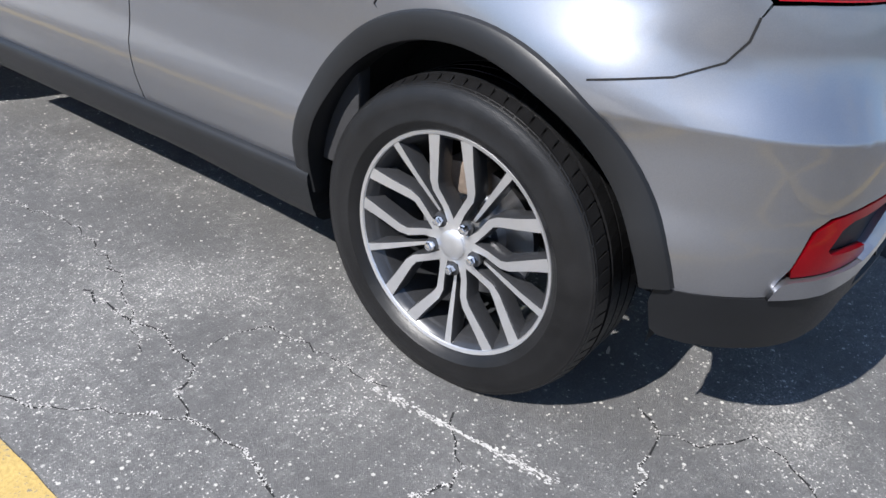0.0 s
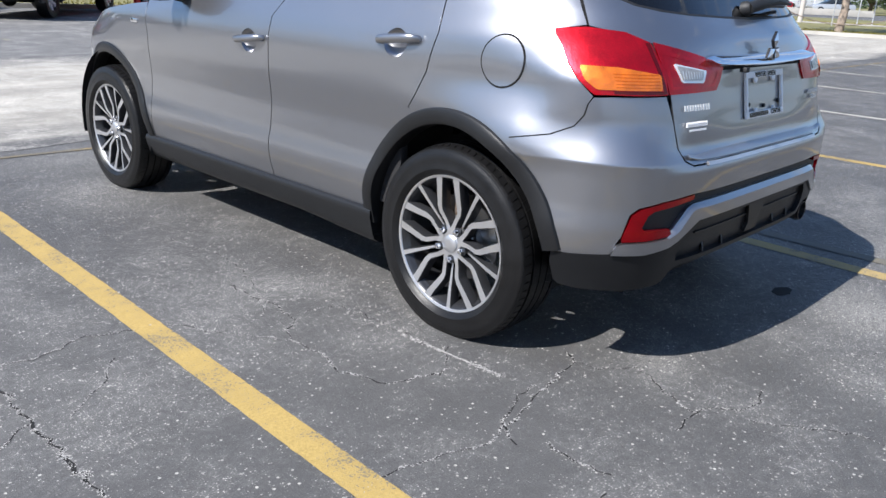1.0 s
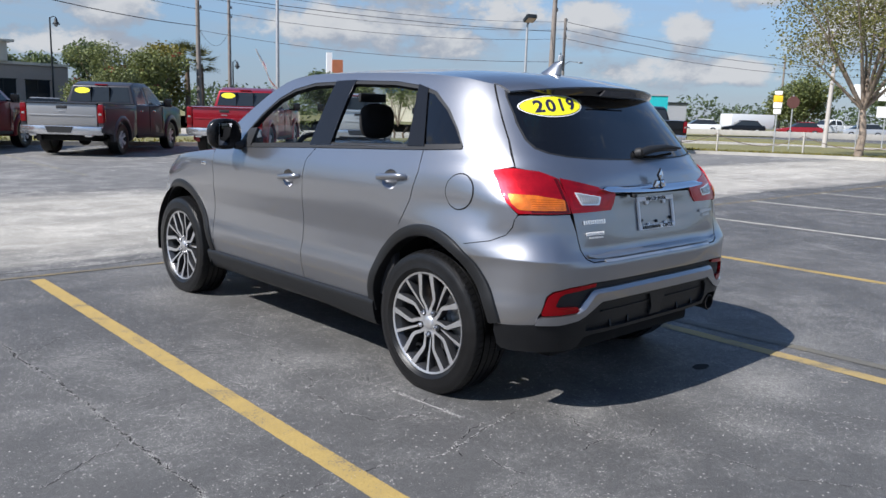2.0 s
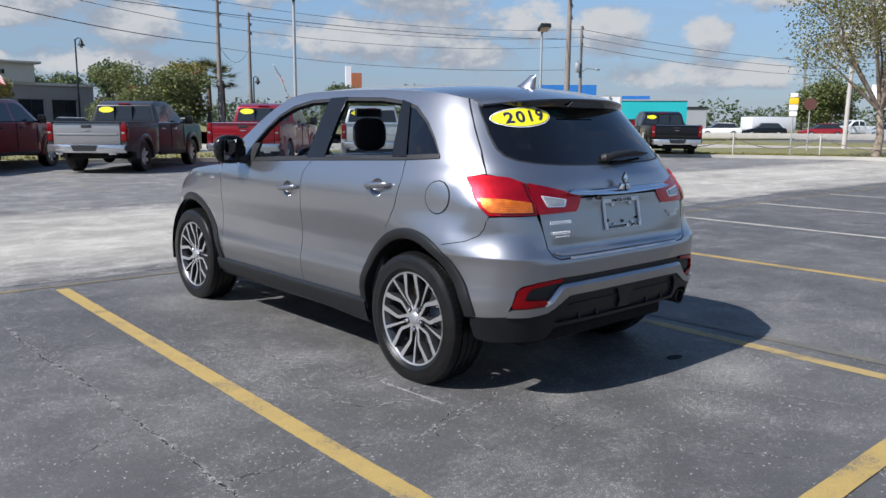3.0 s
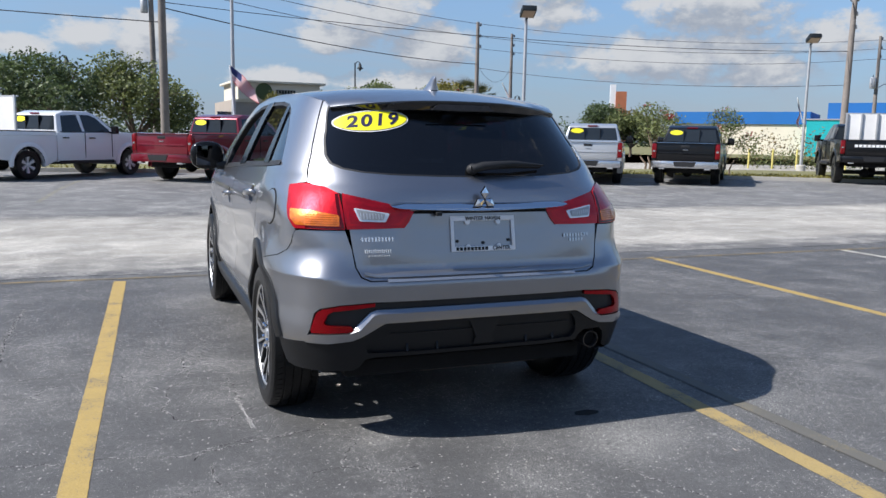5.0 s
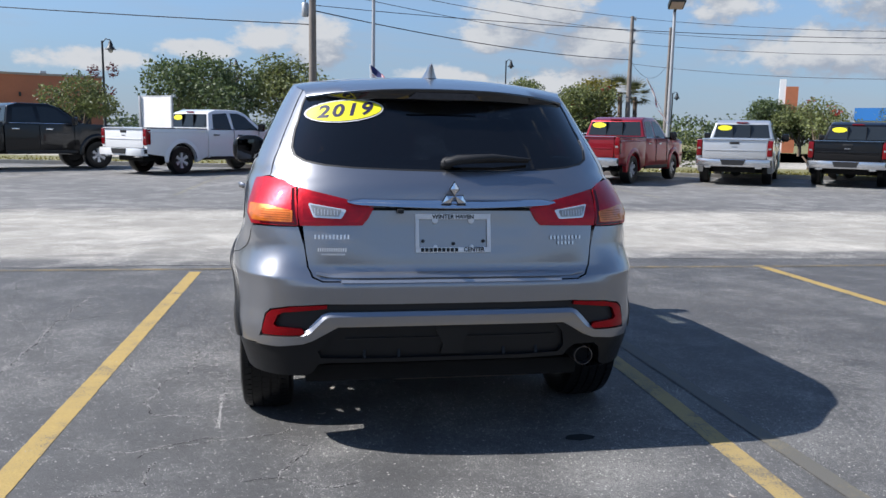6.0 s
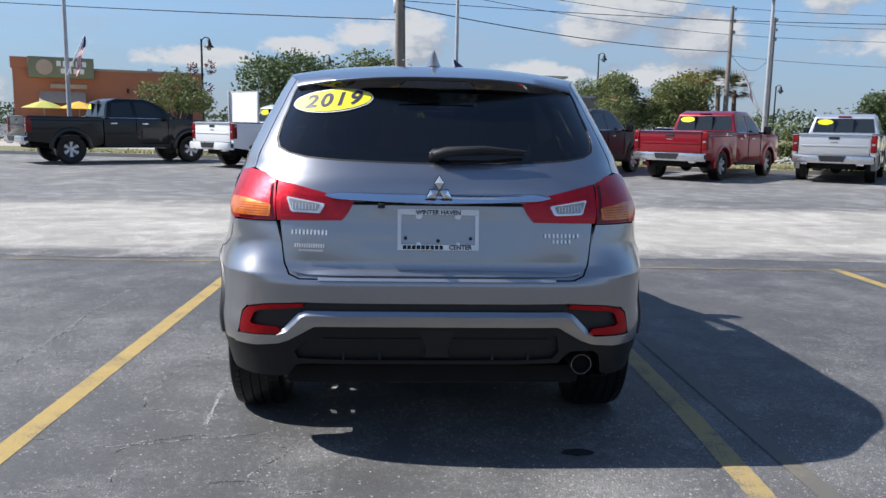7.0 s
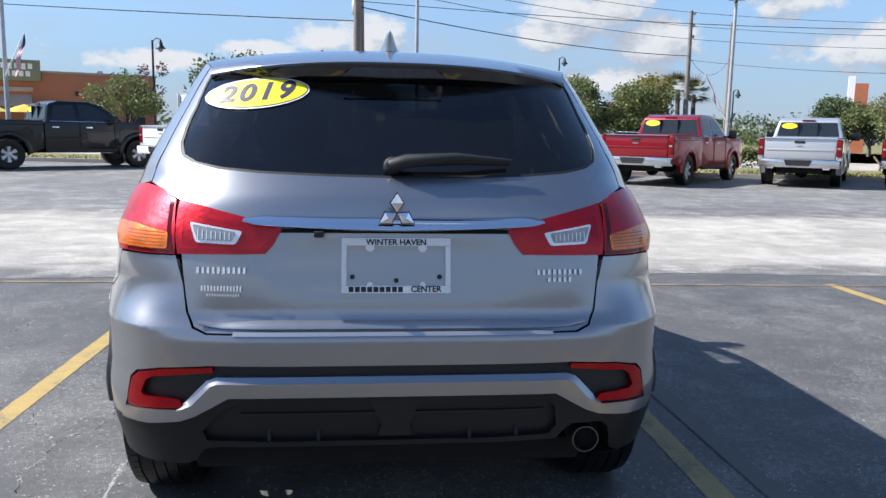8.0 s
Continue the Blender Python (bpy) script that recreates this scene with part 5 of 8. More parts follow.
val_l = rear((-0.30, 0.533), (-0.468, 0.532), (-0.565, 0.476), (-0.607, 0.460), (-0.70, 0.448), (-0.785, 0.447)) + corner(-1, (-0.50, 0.440), (-0.440, 0.438), (-0.432, 0.40), (-0.438, 0.335), (-0.452, 0.322), (-0.50, 0.316)) + rear((-0.72, 0.318), (-0.60, 0.322), (-0.572, 0.334), (-0.545, 0.372), (-0.50, 0.380), (-0.30, 0.380))
# the right end is cut out round the tailpipe
val_r = rear((0.30, 0.380), (0.48, 0.385), (0.505, 0.415), (0.53, 0.432), (0.62, 0.432), (0.645, 0.412), (0.66, 0.335), (0.70, 0.315)) + [(-a, b) for a, b in reversed(val_l)][4:]
inset = rear((-0.30, 0.520), (-0.445, 0.519), (-0.500, 0.485), (-0.548, 0.428), (-0.535, 0.400), (-0.30, 0.396))
inset_all = inset + rear((0.30, 0.396), (0.455, 0.402), (0.478, 0.430), (0.470, 0.490), (0.445, 0.519), (0.30, 0.520))
panel("bumper_valance", val_l + val_r, on_tail, "valance_black", holes=[inset_all], step=0.03, depth=0.06, off=0.002)
for s in (1, -1):
    side = lambda pts: pts if s > 0 else mirrored(pts)
    refl = rear((-0.512, 0.622), (-0.655, 0.612), (-0.728, 0.595), (-0.750, 0.577), (-0.770, 0.506), (-0.768, 0.4915), (-0.690, 0.4935), (-0.614, 0.4975), (-0.598, 0.504), (-0.612, 0.522), (-0.712, 0.528), (-0.722, 0.538), (-0.706, 0.575), (-0.685, 0.588), (-0.512, 0.607))
    panel("reflector", side(refl), on_tail, "reflector_red", step=0.02, depth=0.014, off=0.001, label="red C-shaped bumper reflector")

# the recessed middle of the valance: a sloped upper panel, ribs and the hitch cover
wide = [(a * 1.02, 0.44 + (b - 0.44) * 1.06) for a, b in inset_all]
panel("valance_inset", wide, on_tail, "valance_black", step=0.03, depth=0.004, off=-0.016)
for x in (-0.36, -0.22, 0.22, 0.36):
    p = tail_point(tail_phi(x, 0.415), 0.415)
    part("valance_rib", prism([(0.0, 0.397), (0.0, 0.432), (0.004, 0.428), (0.011, 0.397)], 0.010, lambda a, b, c: (x - 0.006 + c, p.y + 0.016 - a, b)), "valance_black", car)
panel("hitch_cover", rounded(rear((-0.075, 0.520), (0.075, 0.520), (0.040, 0.445), (0.050, 0.408), (-0.050, 0.408), (-0.040, 0.445)), 0.006), on_tail, "cladding", step=0.02, depth=0.018, off=-0.002)
panel("diffuser_lip", rear((-0.44, 0.474), (0.44, 0.474), (0.44, 0.480), (-0.44, 0.480)), on_tail, "cladding", step=0.03, depth=0.010, off=-0.010)
# step plate on the bumper shelf; tailgate's lip, its sky sheen put into paler metal
plate = [[Vector((x, y, z)) for y, z in ((tail_point(tail_phi(x, 0.70), 0.70).y - 0.002, 0.712), (tail_point(tail_phi(x, 0.70), 0.70).y + 0.005, 0.7225), (tail_point(tail_phi(x, 0.74), 0.76).y + 0.005, 0.728), (tail_point(tail_phi(x, 0.74), 0.76).y + 0.006, 0.715))] for x in np.linspace(-0.455, 0.455, 24)]
part("step_plate", rings(plate), "brushed_strip", car, "brushed steel bumper step plate")
foot = []
for x in np.linspace(-0.553, 0.553, 48):
    k = 1 - smooth(abs(x), 0.36, 0.553)
    rise = 0.012 * smooth(abs(x), 0.49, 0.56)
    foot.append([tail_point(tail_phi(x, z), z) + Vector((0, -o, rise)) for z, o in ((0.729, 0.002), (0.731, 0.004 + 0.007 * k), (0.734, 0.005 + 0.007 * k), (0.738 + 0.006 * k, 0.003 + 0.005 * k), (0.741 + 0.010 * k, 0.0008))])
part("tailgate_strip", rings(foot), "lip_sheen", car, "grey lip along the foot of the tailgate, sky sheen in its colour", 60)
# garnish bar above the plate
bar = []
for x in np.linspace(-0.43, 0.43, 30):
    p = tail_point(tail_phi(x, 1.02), 1.02)
    k = abs(x) / 0.43
    zc = 1.021 + 0.010 * k ** 2
    hh = 0.019 * (1 - 0.25 * k) * (1 - 0.75 * smooth(k, 0.90, 1.0))
    back = p.y + 0.02
    bar.append([Vector((x, back, zc - hh)), Vector((x, p.y - 0.026, zc - hh)), Vector((x, p.y - 0.034, zc - hh * 0.75)), Vector((x, p.y - 0.031, zc - hh * 0.35)), Vector((x, p.y - 0.022, zc + hh * 0.2)), Vector((x, p.y - 0.008, zc + hh * 0.75)), Vector((x, p.y + 0.002, zc + hh)), Vector((x, back, zc + hh))])
# near-black strip painted in as the shade under the garnish bar
panel("garnish_gap", rear((-0.42, 0.994), (0.42, 0.994), (0.42, 1.006), (-0.42, 1.006)), on_tail, "dark_void", step=0.03, depth=0.004, off=0.004)
part("garnish_bar", rings(bar), "chrome", car, "chrome bar across the tailgate")
# three-diamond emblem: plain chrome rhombs on black backs
for ang in (90, 210, 330):
    # each rhomb on its own black back
    c, sn = math.cos(radians(ang)), math.sin(radians(ang))
    for k, mat, o in ((1.0, "bright_bezel", 0.014), (1.20, "gloss_black", 0.008)):
        L, wd = 0.056, 0.0180
        pts = []
        for r, t in ((0.002 - (k - 1) * 0.012, 0), (L / 2, wd * k), (L + (k - 1) * 0.016, 0), (L / 2, -wd * k)):
            pts.append((r * c - t * sn, r * sn + t * c))
        ey = tail_point(0, 1.06).y - 0.022
        if k > 1:
            part("emblem_back", prism(pts, o, lambda a, b, d: (a, ey - d - 0.014, 1.056 + b)), mat, car, smooth_angle=0)
        else:
            # four facets that rise to a point
            mid = (sum(p[0] for p in pts) / 4, sum(p[1] for p in pts) / 4)
            v = [Vector((a, ey - 0.022, 1.056 + b)) for a, b in pts] + [Vector((a, ey - 0.025, 1.056 + b)) for a, b in pts] + [Vector((mid[0], ey - 0.031, 1.056 + mid[1]))]
            part("emblem", (v, [(n, (n + 1) % 4, 4 + (n + 1) % 4, 4 + n) for n in range(4)] + [(4 + n, 4 + (n + 1) % 4, 8) for n in range(4)]), "chrome", car, smooth_angle=0)


def lettering(name, text, size, m, mat, parent, depth=0.001, shear=0.0, bold=0.0):
    cu = bpy.data.curves.new(name, "FONT")
    cu.body, cu.size, cu.extrude, cu.align_x, cu.align_y, cu.shear, cu.offset = text, size, depth, "CENTER", "CENTER", shear, bold
    tmp = bpy.data.objects.new(name, cu)
    me = bpy.data.meshes.new_from_object(tmp)
    bpy.data.objects.remove(tmp)
    me.materials.clear()
    me.materials.append(MATS[mat])
    ob = new(name, me)
    ob.parent = parent
    ob.matrix_local = m
    return ob


def back_frame(x, z, o=0.004):
    """Pose on the tail, with x to the right and y up as seen from behind."""
    p, n = on_tail(tail_phi(x, z) * TS, z)
    side_v = Vector((0, 0, 1)).cross(n).normalized()
    upv = n.cross(side_v)
    m = Matrix((side_v, upv, n)).transposed().to_4x4()
    return Matrix.Translation(p + n * o) @ m


def letter_bars(x, z, width, height, count, mat, o=0.003):
    """A nameplate that cannot be lettered: a row of plain bars."""
    m = back_frame(x, z, o)
    w = width / count
    for k in range(count):
        cx = -width / 2 + (k + 0.5) * w
        part("letter_bar", moved(box(cx - w * 0.24, -height / 2, 0, cx + w * 0.24, height / 2, 0.003), m), mat, car, smooth_angle=0)


letter_bars(-0.49, 0.888, 0.145, 0.018, 10, "bright_bezel", 0.004)
letter_bars(-0.49, 0.838, 0.118, 0.015, 13, "sticker_white")
letter_bars(-0.485, 0.820, 0.095, 0.007, 13, "sticker_white")
letter_bars(0.478, 0.884, 0.145, 0.015, 9, "bright_bezel", 0.004)
letter_bars(0.478, 0.862, 0.080, 0.013, 5, "bright_bezel", 0.004)
# plate frame with the town's name, no plate in it
pm = back_frame(0, 0.902, 0.006)
ow, oh, iw, ih = 0.156, 0.079, 0.141, 0.057
fr = join(box(-ow, ih, -0.004, ow, oh, 0.006, 0.002), box(-ow, -oh, -0.004, ow, -ih, 0.006, 0.002), box(-ow, -ih, -0.004, -iw, ih, 0.006, 0.002), box(iw, -ih, -0.004, ow, ih, 0.006, 0.002))
plate_ob = part("plate_frame", moved(fr, pm), "white_plastic", car, "white dealer's plate frame, empty")
for x in (-0.075, 0.075):
    for z, r in ((-0.055, 0.009), (0.052, 0.013)):
        part("frame_lug", moved(disc_lathe([(r, -0.002), (r, 0.004), (r - 0.002, 0.006)], 14, Matrix.Translation((x, z, 0))), pm), "white_plastic", plate_ob)
for x, z in ((-0.125, -0.032), (0.125, -0.032), (0.0, -0.042)):
    part("plug", moved(disc_lathe([(0.007, -0.008), (0.007, 0.001), (0.005, 0.003)], 12, Matrix.Translation((x, z, 0))), pm), "black_plastic", plate_ob)
lettering("lettering", "WINTER HAVEN", 0.0235, pm @ Matrix.Translation((0, 0.0665, 0.0065)), "gloss_black", plate_ob, bold=0.0006)
lettering("lettering", "CENTER", 0.0235, pm @ Matrix.Translation((0.085, -0.0675, 0.0065)), "gloss_black", plate_ob, bold=0.0006)
for k in range(9):
    part("letter_bar", moved(box(-0.135 + k * 0.0175, -0.075, 0.006, -0.1215 + k * 0.0175, -0.060, 0.0072), pm), "gloss_black", plate_ob, smooth_angle=0)
part("camera_pod", box(-0.232, -0.70, 0.986, -0.205, -0.675, 1.003, 0.004), "black_plastic", car)

# year sticker on the tail window
def oval(name, rx, rz, o, mat, parent, cx=-0.427, cz=1.392, rot=5.5):
    pts = []
    for a in np.linspace(0, 2 * math.pi, 41)[:-1]:
        u, w = rx * math.cos(a), rz * math.sin(a)
        r = radians(rot)
        pts.append(rear((cx + u * math.cos(r) - w * math.sin(r), cz + u * math.sin(r) + w * math.cos(r)))[0])
    return panel(name, pts, on_tail, mat, step=0.012, depth=0.0, off=o, parent=parent)


sticker = oval("year_sticker", 0.168, 0.0480, 0.0015, "sticker_white", car)
sticker["label"] = "yellow oval year sticker"
oval("sticker_ring", 0.163, 0.0445, 0.0022, "sticker_blue", sticker)
oval("sticker_field", 0.160, 0.0420, 0.0027, "sticker_yellow", sticker)
for k, digit in enumerate("2019"):
    ob = lettering("year", digit, 0.098, Matrix.Identity(4), "sticker_blue", sticker, depth=0.0004, shear=0.24, bold=0.003)
    for vert in ob.data.vertices:
        u, w, h = vert.co.x + (k - 1.5) * 0.060, vert.co.y, vert.co.z
        x, z = -0.427 + u, 1.392 + 0.74 * w + 0.096 * u
        p, n = on_tail(tail_phi(x, z) * TS, z)
        vert.co = p + n * (0.0036 + h)

# spoiler with the high stop lamp
sp, under = [], []
for x in np.linspace(-1, 1, 41):
    k = abs(x)
    xx = x * 0.592
    ytop, ztop = -0.125, on_roof(min(0.985, k * 0.985), -0.125).z + 0.003
    yt = -0.418 + 0.20 * k ** 2.4
    zt = 1.494 - 0.036 * k ** 2.5
    ym, zm = (ytop + yt) / 2, (ztop + zt) / 2 + 0.006
    sp.append([Vector((xx * 1.01, ytop, ztop)), Vector((xx, ym, zm)), Vector((xx * 0.99, yt, zt)), Vector((xx * 0.99, yt - 0.003, zt - 0.008)), Vector((xx * 0.985, yt + 0.016, zt - 0.014)), Vector((xx * 0.98, yt + 0.04, zt - 0.03)), Vector((xx * 0.98, max(yt + 0.05, -0.30), 1.440 - 0.012 * k)), Vector((xx * 0.99, ytop + 0.01, ztop - 0.04))])
    under.append([Vector((xx * 0.992, yt - 0.0035, zt - 0.002)), Vector((xx * 0.992, yt - 0.0045, zt - 0.009)), Vector((xx * 0.98, yt + 0.004, zt - 0.030 + 0.008 * k)), Vector((xx * 0.975, yt + 0.010, zt - 0.048 + 0.016 * k)), Vector((xx * 0.97, yt + 0.030, zt - 0.056 + 0.018 * k)), Vector((xx * 0.96, max(yt + 0.07, -0.31), 1.436 - 0.012 * k))])
part("spoiler", rings(sp), PAINT, car, smooth_angle=50)
part("spoiler_underside", rings(under, False, False), "piano_black", car)
part("stop_lamp", prism([(-0.125, 1.476), (0.125, 1.476), (0.158, 1.450), (-0.158, 1.450)], 0.012, lambda a, b, c: (a, -0.418 - 0.006 * (1 - (1.476 - b) / 0.026) + 0.006 - c * 0.7, b)), "smoked_lens", car, "smoked high stop lamp, unlit")
# shark-fin aerial
fin = []
for k in np.linspace(0, 1, 9):
    h = 0.070 * k
    y0, y1 = -0.045 - 0.008 * k ** 2, 0.008 * k + 0.115 * (1 - k) ** 1.5 - 0.012 * k ** 6
    w = 0.023 * (1 - k) ** 2.2 + 0.015 * math.sqrt(max(0.0, 1 - k ** 3)) + 0.001
    fin.append([Vector((w * math.sin(a), (y0 + y1) / 2 - (y1 - y0) / 2 * math.cos(a), 1.563 + h)) for a in np.linspace(0, 2 * math.pi, 17)[:-1]])
part("roof_aerial", rings(fin), PAINT, car, smooth_angle=60)
# wiper
wip = part("rear_wiper", tube([(-0.015, -0.578, 1.184), (0.03, -0.594, 1.198), (0.18, -0.594, 1.212), (0.345, -0.580, 1.203)], [0.020, 0.021, 0.013, 0.005], 10), "black_plastic", car, smooth_angle=60)
part("wiper_blade", tube([(0.02, -0.575, 1.186), (0.20, -0.576, 1.195), (0.34, -0.556, 1.194)], 0.007, 6), "rubber", wip)
part("wiper_pivot", disc_lathe([(0.026, 0), (0.026, 0.02), (0.018, 0.032)], 16, Matrix.Translation((-0.01, -0.555, 1.180)) @ Matrix.Rotation(radians(75), 4, "X")), "black_plastic", wip)
# exhaust
ex = tube([(0.575, -0.30, 0.37), (0.575, -0.692, 0.376)], 0.040, 18, False)
part("pipe_rim", tube([(0.575 + 0.039 * math.cos(a), -0.693, 0.376 + 0.039 * math.sin(a)) for a in np.linspace(0, 2 * math.pi, 25)], 0.0016, 6, False), "rusty_steel", car)
# the dark inside of the pipe: its shade is put into the disc's colour
material("pipe_shade", (0.0015, 0.0015, 0.0016), 0.95, var=0.2)
material("dull_steel", (0.045, 0.045, 0.048), 0.5, metal=0.8, var=0.3)
pipe = part("tailpipe", join(ex, tube([(0.575, -0.692, 0.376), (0.575, -0.30, 0.37)], 0.036, 18, False)), "dull_steel", car)
part("pipe_dark", disc_lathe([(0.036, 0), (0.036, 0.01)], 18, Matrix.Translation((0.575, -0.655, 0.3755)) @ Matrix.Rotation(radians(90), 4, "X")), "pipe_shade", pipe)
part("silencer", tube([(-0.2, -0.42, 0.30), (0.40, -0.42, 0.30)], 0.085, 14), "rusty_steel", car)
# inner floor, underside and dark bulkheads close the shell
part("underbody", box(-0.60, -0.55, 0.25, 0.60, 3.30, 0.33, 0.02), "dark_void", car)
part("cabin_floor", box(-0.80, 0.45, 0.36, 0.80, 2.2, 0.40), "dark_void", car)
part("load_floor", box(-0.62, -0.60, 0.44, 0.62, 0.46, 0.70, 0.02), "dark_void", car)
part("door_card", box(-0.83, 0.30, 0.40, -0.79, 2.1, 1.10, 0.01), "seat_cloth", car)
part("door_card", box(0.79, 0.30, 0.40, 0.83, 2.1, 1.10, 0.01), "seat_cloth", car)
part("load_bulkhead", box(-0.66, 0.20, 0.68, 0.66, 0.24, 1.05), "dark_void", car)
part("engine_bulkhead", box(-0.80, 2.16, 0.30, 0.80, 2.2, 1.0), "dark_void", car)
part("axle_beam", tube([(-0.72, 0, 0.33), (0.72, 0, 0.33)], 0.045, 10), "rusty_steel", car)
lining = sheet([(-0.96, -0.1), (0.96, -0.1), (0.96, 1.45), (-0.96, 1.45)], up(roof_f), step=0.15, depth=0.0, off=-0.03)
part("headlining", (lining[0][0], [tuple(reversed(f)) for f in lining[0][1]]), "white_plastic", car)
for s in (-1, 1):
    sx = s * 0.38
    for y, h in ((1.18, 1.0), (0.36, 0.94)):
        seat = part("seat", join(box(sx - 0.25, y, 0.40, sx + 0.25, y + 0.50, 0.62, 0.05)), "seat_cloth", car)
        back_loop = [[Vector((sx + a * (0.245 - 0.05 * t), y + 0.02 - 0.17 * t + b, 0.56 + 0.60 * t)) for a, b in ((-1, 0.02), (-0.8, 0.11), (0.8, 0.11), (1, 0.02), (0.8, -0.05), (-0.8, -0.05))] for t in np.linspace(0, 1, 6)]
        part("backrest", rings(back_loop), "seat_cloth", seat, smooth_angle=70)
        part("headrest", ellipsoid((sx, y - 0.15, 1.285), (0.125, 0.065, 0.105), 18, 10, 0.7), "seat_cloth", seat, smooth_angle=70)
part("dashboard", box(-0.74, 1.72, 0.85, 0.74, 2.1, 1.06, 0.06), "seat_cloth", car)
wheel_m = Matrix.Translation((-0.38, 1.62, 1.02)) @ Matrix.Rotation(radians(62), 4, "X")
rim_pts = [wheel_m @ Vector((0.18 * math.cos(a), 0.18 * math.sin(a), 0)) for a in np.linspace(0, 2 * math.pi, 33)]
st = part("steering_wheel", tube(rim_pts, 0.017, 8, False), "black_plastic", car)
part("wheel_hub", moved(box(-0.07, -0.05, -0.03, 0.07, 0.05, 0.02, 0.015), wheel_m), "black_plastic", st)
part("interior_mirror", box(-0.11, 1.55, 1.40, 0.11, 1.58, 1.46, 0.01), "black_plastic", car)


def road_wheel(cy, s):
    """One wheel in its own axes (z outward), then set on its hub."""
    m = Matrix.Translation((s * 0.770, cy + 0.004, HUB)) @ Matrix.Rotation(s * math.pi / 2, 4, "Y") @ Matrix.Diagonal((1.016, 1.016, 1.0, 1.0))
    if s < 0:
        m = m @ Matrix.Rotation(radians(40 if cy < 1 else 58), 4, "Z")
    barrel = lathe([(0.230, -0.10), (0.215, -0.085), (0.210, 0.02), (0.224, 0.075), (0.241, 0.090), (0.2475, 0.098), (0.2455, 0.101), (0.238, 0.097), (0.228, 0.085), (0.216, 0.05), (0.214, 0.0), (0.214, -0.09)], 72)
    w = part("wheel", moved(barrel, m), "wheel_black", car, "black and machined alloy wheel", 40)
    part("rim_edge", moved(lathe([(0.2475, 0.0985), (0.2455, 0.1020), (0.2385, 0.1000), (0.2365, 0.0965)], 72), m), "machined_alloy", w)
    # tyre
    prof = [(0.236, -0.090), (0.244, -0.106), (0.264, -0.114), (0.300, -0.114), (0.328, -0.107), (0.341, -0.098), (0.3425, -0.082), (0.343, -0.04), (0.3432, 0.0), (0.343, 0.04), (0.3425, 0.082), (0.341, 0.098), (0.335, 0.1055), (0.328, 0.107), (0.322, 0.1115), (0.300, 0.1145), (0.276, 0.1145), (0.271, 0.1165), (0.267, 0.1165), (0.263, 0.1135), (0.253, 0.108), (0.246, 0.100), (0.240, 0.090)]
    def settled(geo):
        # the weight presses the foot of the tyre flat on the ground
        return [Vector((p.x + s * 0.35 * max(0.0, 0.002 - p.z), p.y, max(p.z, 0.002))) for p in geo[0]], geo[1]
    tyre = part("tyre", settled(moved(lathe(prof, 96), m)), "rubber", w, "black road tyre", 30)
    # tread: rows of blocks between three grooves, and shoulder lugs
    geos = []
    n = 70
    for row, (z0, z1, skew) in enumerate(((-0.100, -0.066, 0.012), (-0.056, -0.022, 0.010), (-0.016, 0.016, 0.0), (0.022, 0.056, -0.010), (0.066, 0.103, -0.012))):
        for k in range(n):
            a0 = 2 * math.pi * (k + 0.37 * row) / n
            a1 = a0 + 2 * math.pi / n * (0.975 if 0 < row < 4 else 0.84)
            top = 0.3500 if 0 < row < 4 else 0.3490
            pts = []
            for r, ex2 in ((0.341, 0), (top, 0.0012)):
                for (a, z) in ((a0, z0), (a1, z0), (a1, z1), (a0, z1)):
                    sh = skew * (z - z0) / (z1 - z0) / 0.35
                    rr = r
                    if row == 0 and z == z0 or row == 4 and z == z1:
                        rr = r - 0.010
                    pts.append(Vector((rr * math.cos(a + sh), rr * math.sin(a + sh), z)))
            geos.append((pts, [(4, 5, 6, 7), (0, 4, 7, 3), (1, 2, 6, 5), (0, 1, 5, 4), (3, 7, 6, 2)]))
    tr = part("tread", settled(moved(join(*geos), m)), "rubber", tyre, smooth_angle=0)
    tr["kind"] = "stuff"
    # hub, cap, nuts
    part("hub", moved(disc_lathe([(0.060, 0.02), (0.060, 0.060), (0.052, 0.074), (0.044, 0.082), (0.034, 0.083)], 40), m), "machined_alloy", w)
    part("centre_cap", moved(disc_lathe([(0.031, 0.080), (0.031, 0.089), (0.026, 0.092), (0.012, 0.0935)], 32), m), "machined_alloy", w)
    for j in range(5):
        a = 2 * math.pi * j / 5
        c = Matrix.Translation((0.057 * math.cos(a), 0.057 * math.sin(a), 0.0))
        part("nut_seat", moved(disc_lathe([(0.0165, 0.075), (0.0165, 0.0825), (0.013, 0.0830)], 16, c), m), "wheel_black", w)
        part("lug_nut", moved(disc_lathe([(0.0105, 0.078), (0.0105, 0.097), (0.008, 0.101), (0.003, 0.102)], 6, c), m), "chrome", w)
        rot = Matrix.Rotation(a, 4, "Z")

        def spoke(path, widths, heights, name, mat, lip):
            loops = []
            pv = [Vector((p[0], p[1], 0)) for p in path]
            for i, p in enumerate(pv):
                d = (pv[min(i + 1, len(pv) - 1)] - pv[max(i - 1, 0)]).normalized()
                sd = Vector((-d.y, d.x, 0))
                h, wd = heights[i], widths[i]
                loops.append([p - sd * wd * 0.5 + Vector((0, 0, h)), p + sd * wd * 0.5 + Vector((0, 0, h)), p + sd * (wd * 0.5 + lip) + Vector((0, 0, h - 0.006)), p + sd * (wd * 0.5 + lip * 0.7) + Vector((0, 0, h - 0.042)), p - sd * (wd * 0.5 + lip * 0.7) + Vector((0, 0, h - 0.042)), p - sd * (wd * 0.5 + lip) + Vector((0, 0, h - 0.006))])
            v, f = rings(loops)
            mm = m @ rot
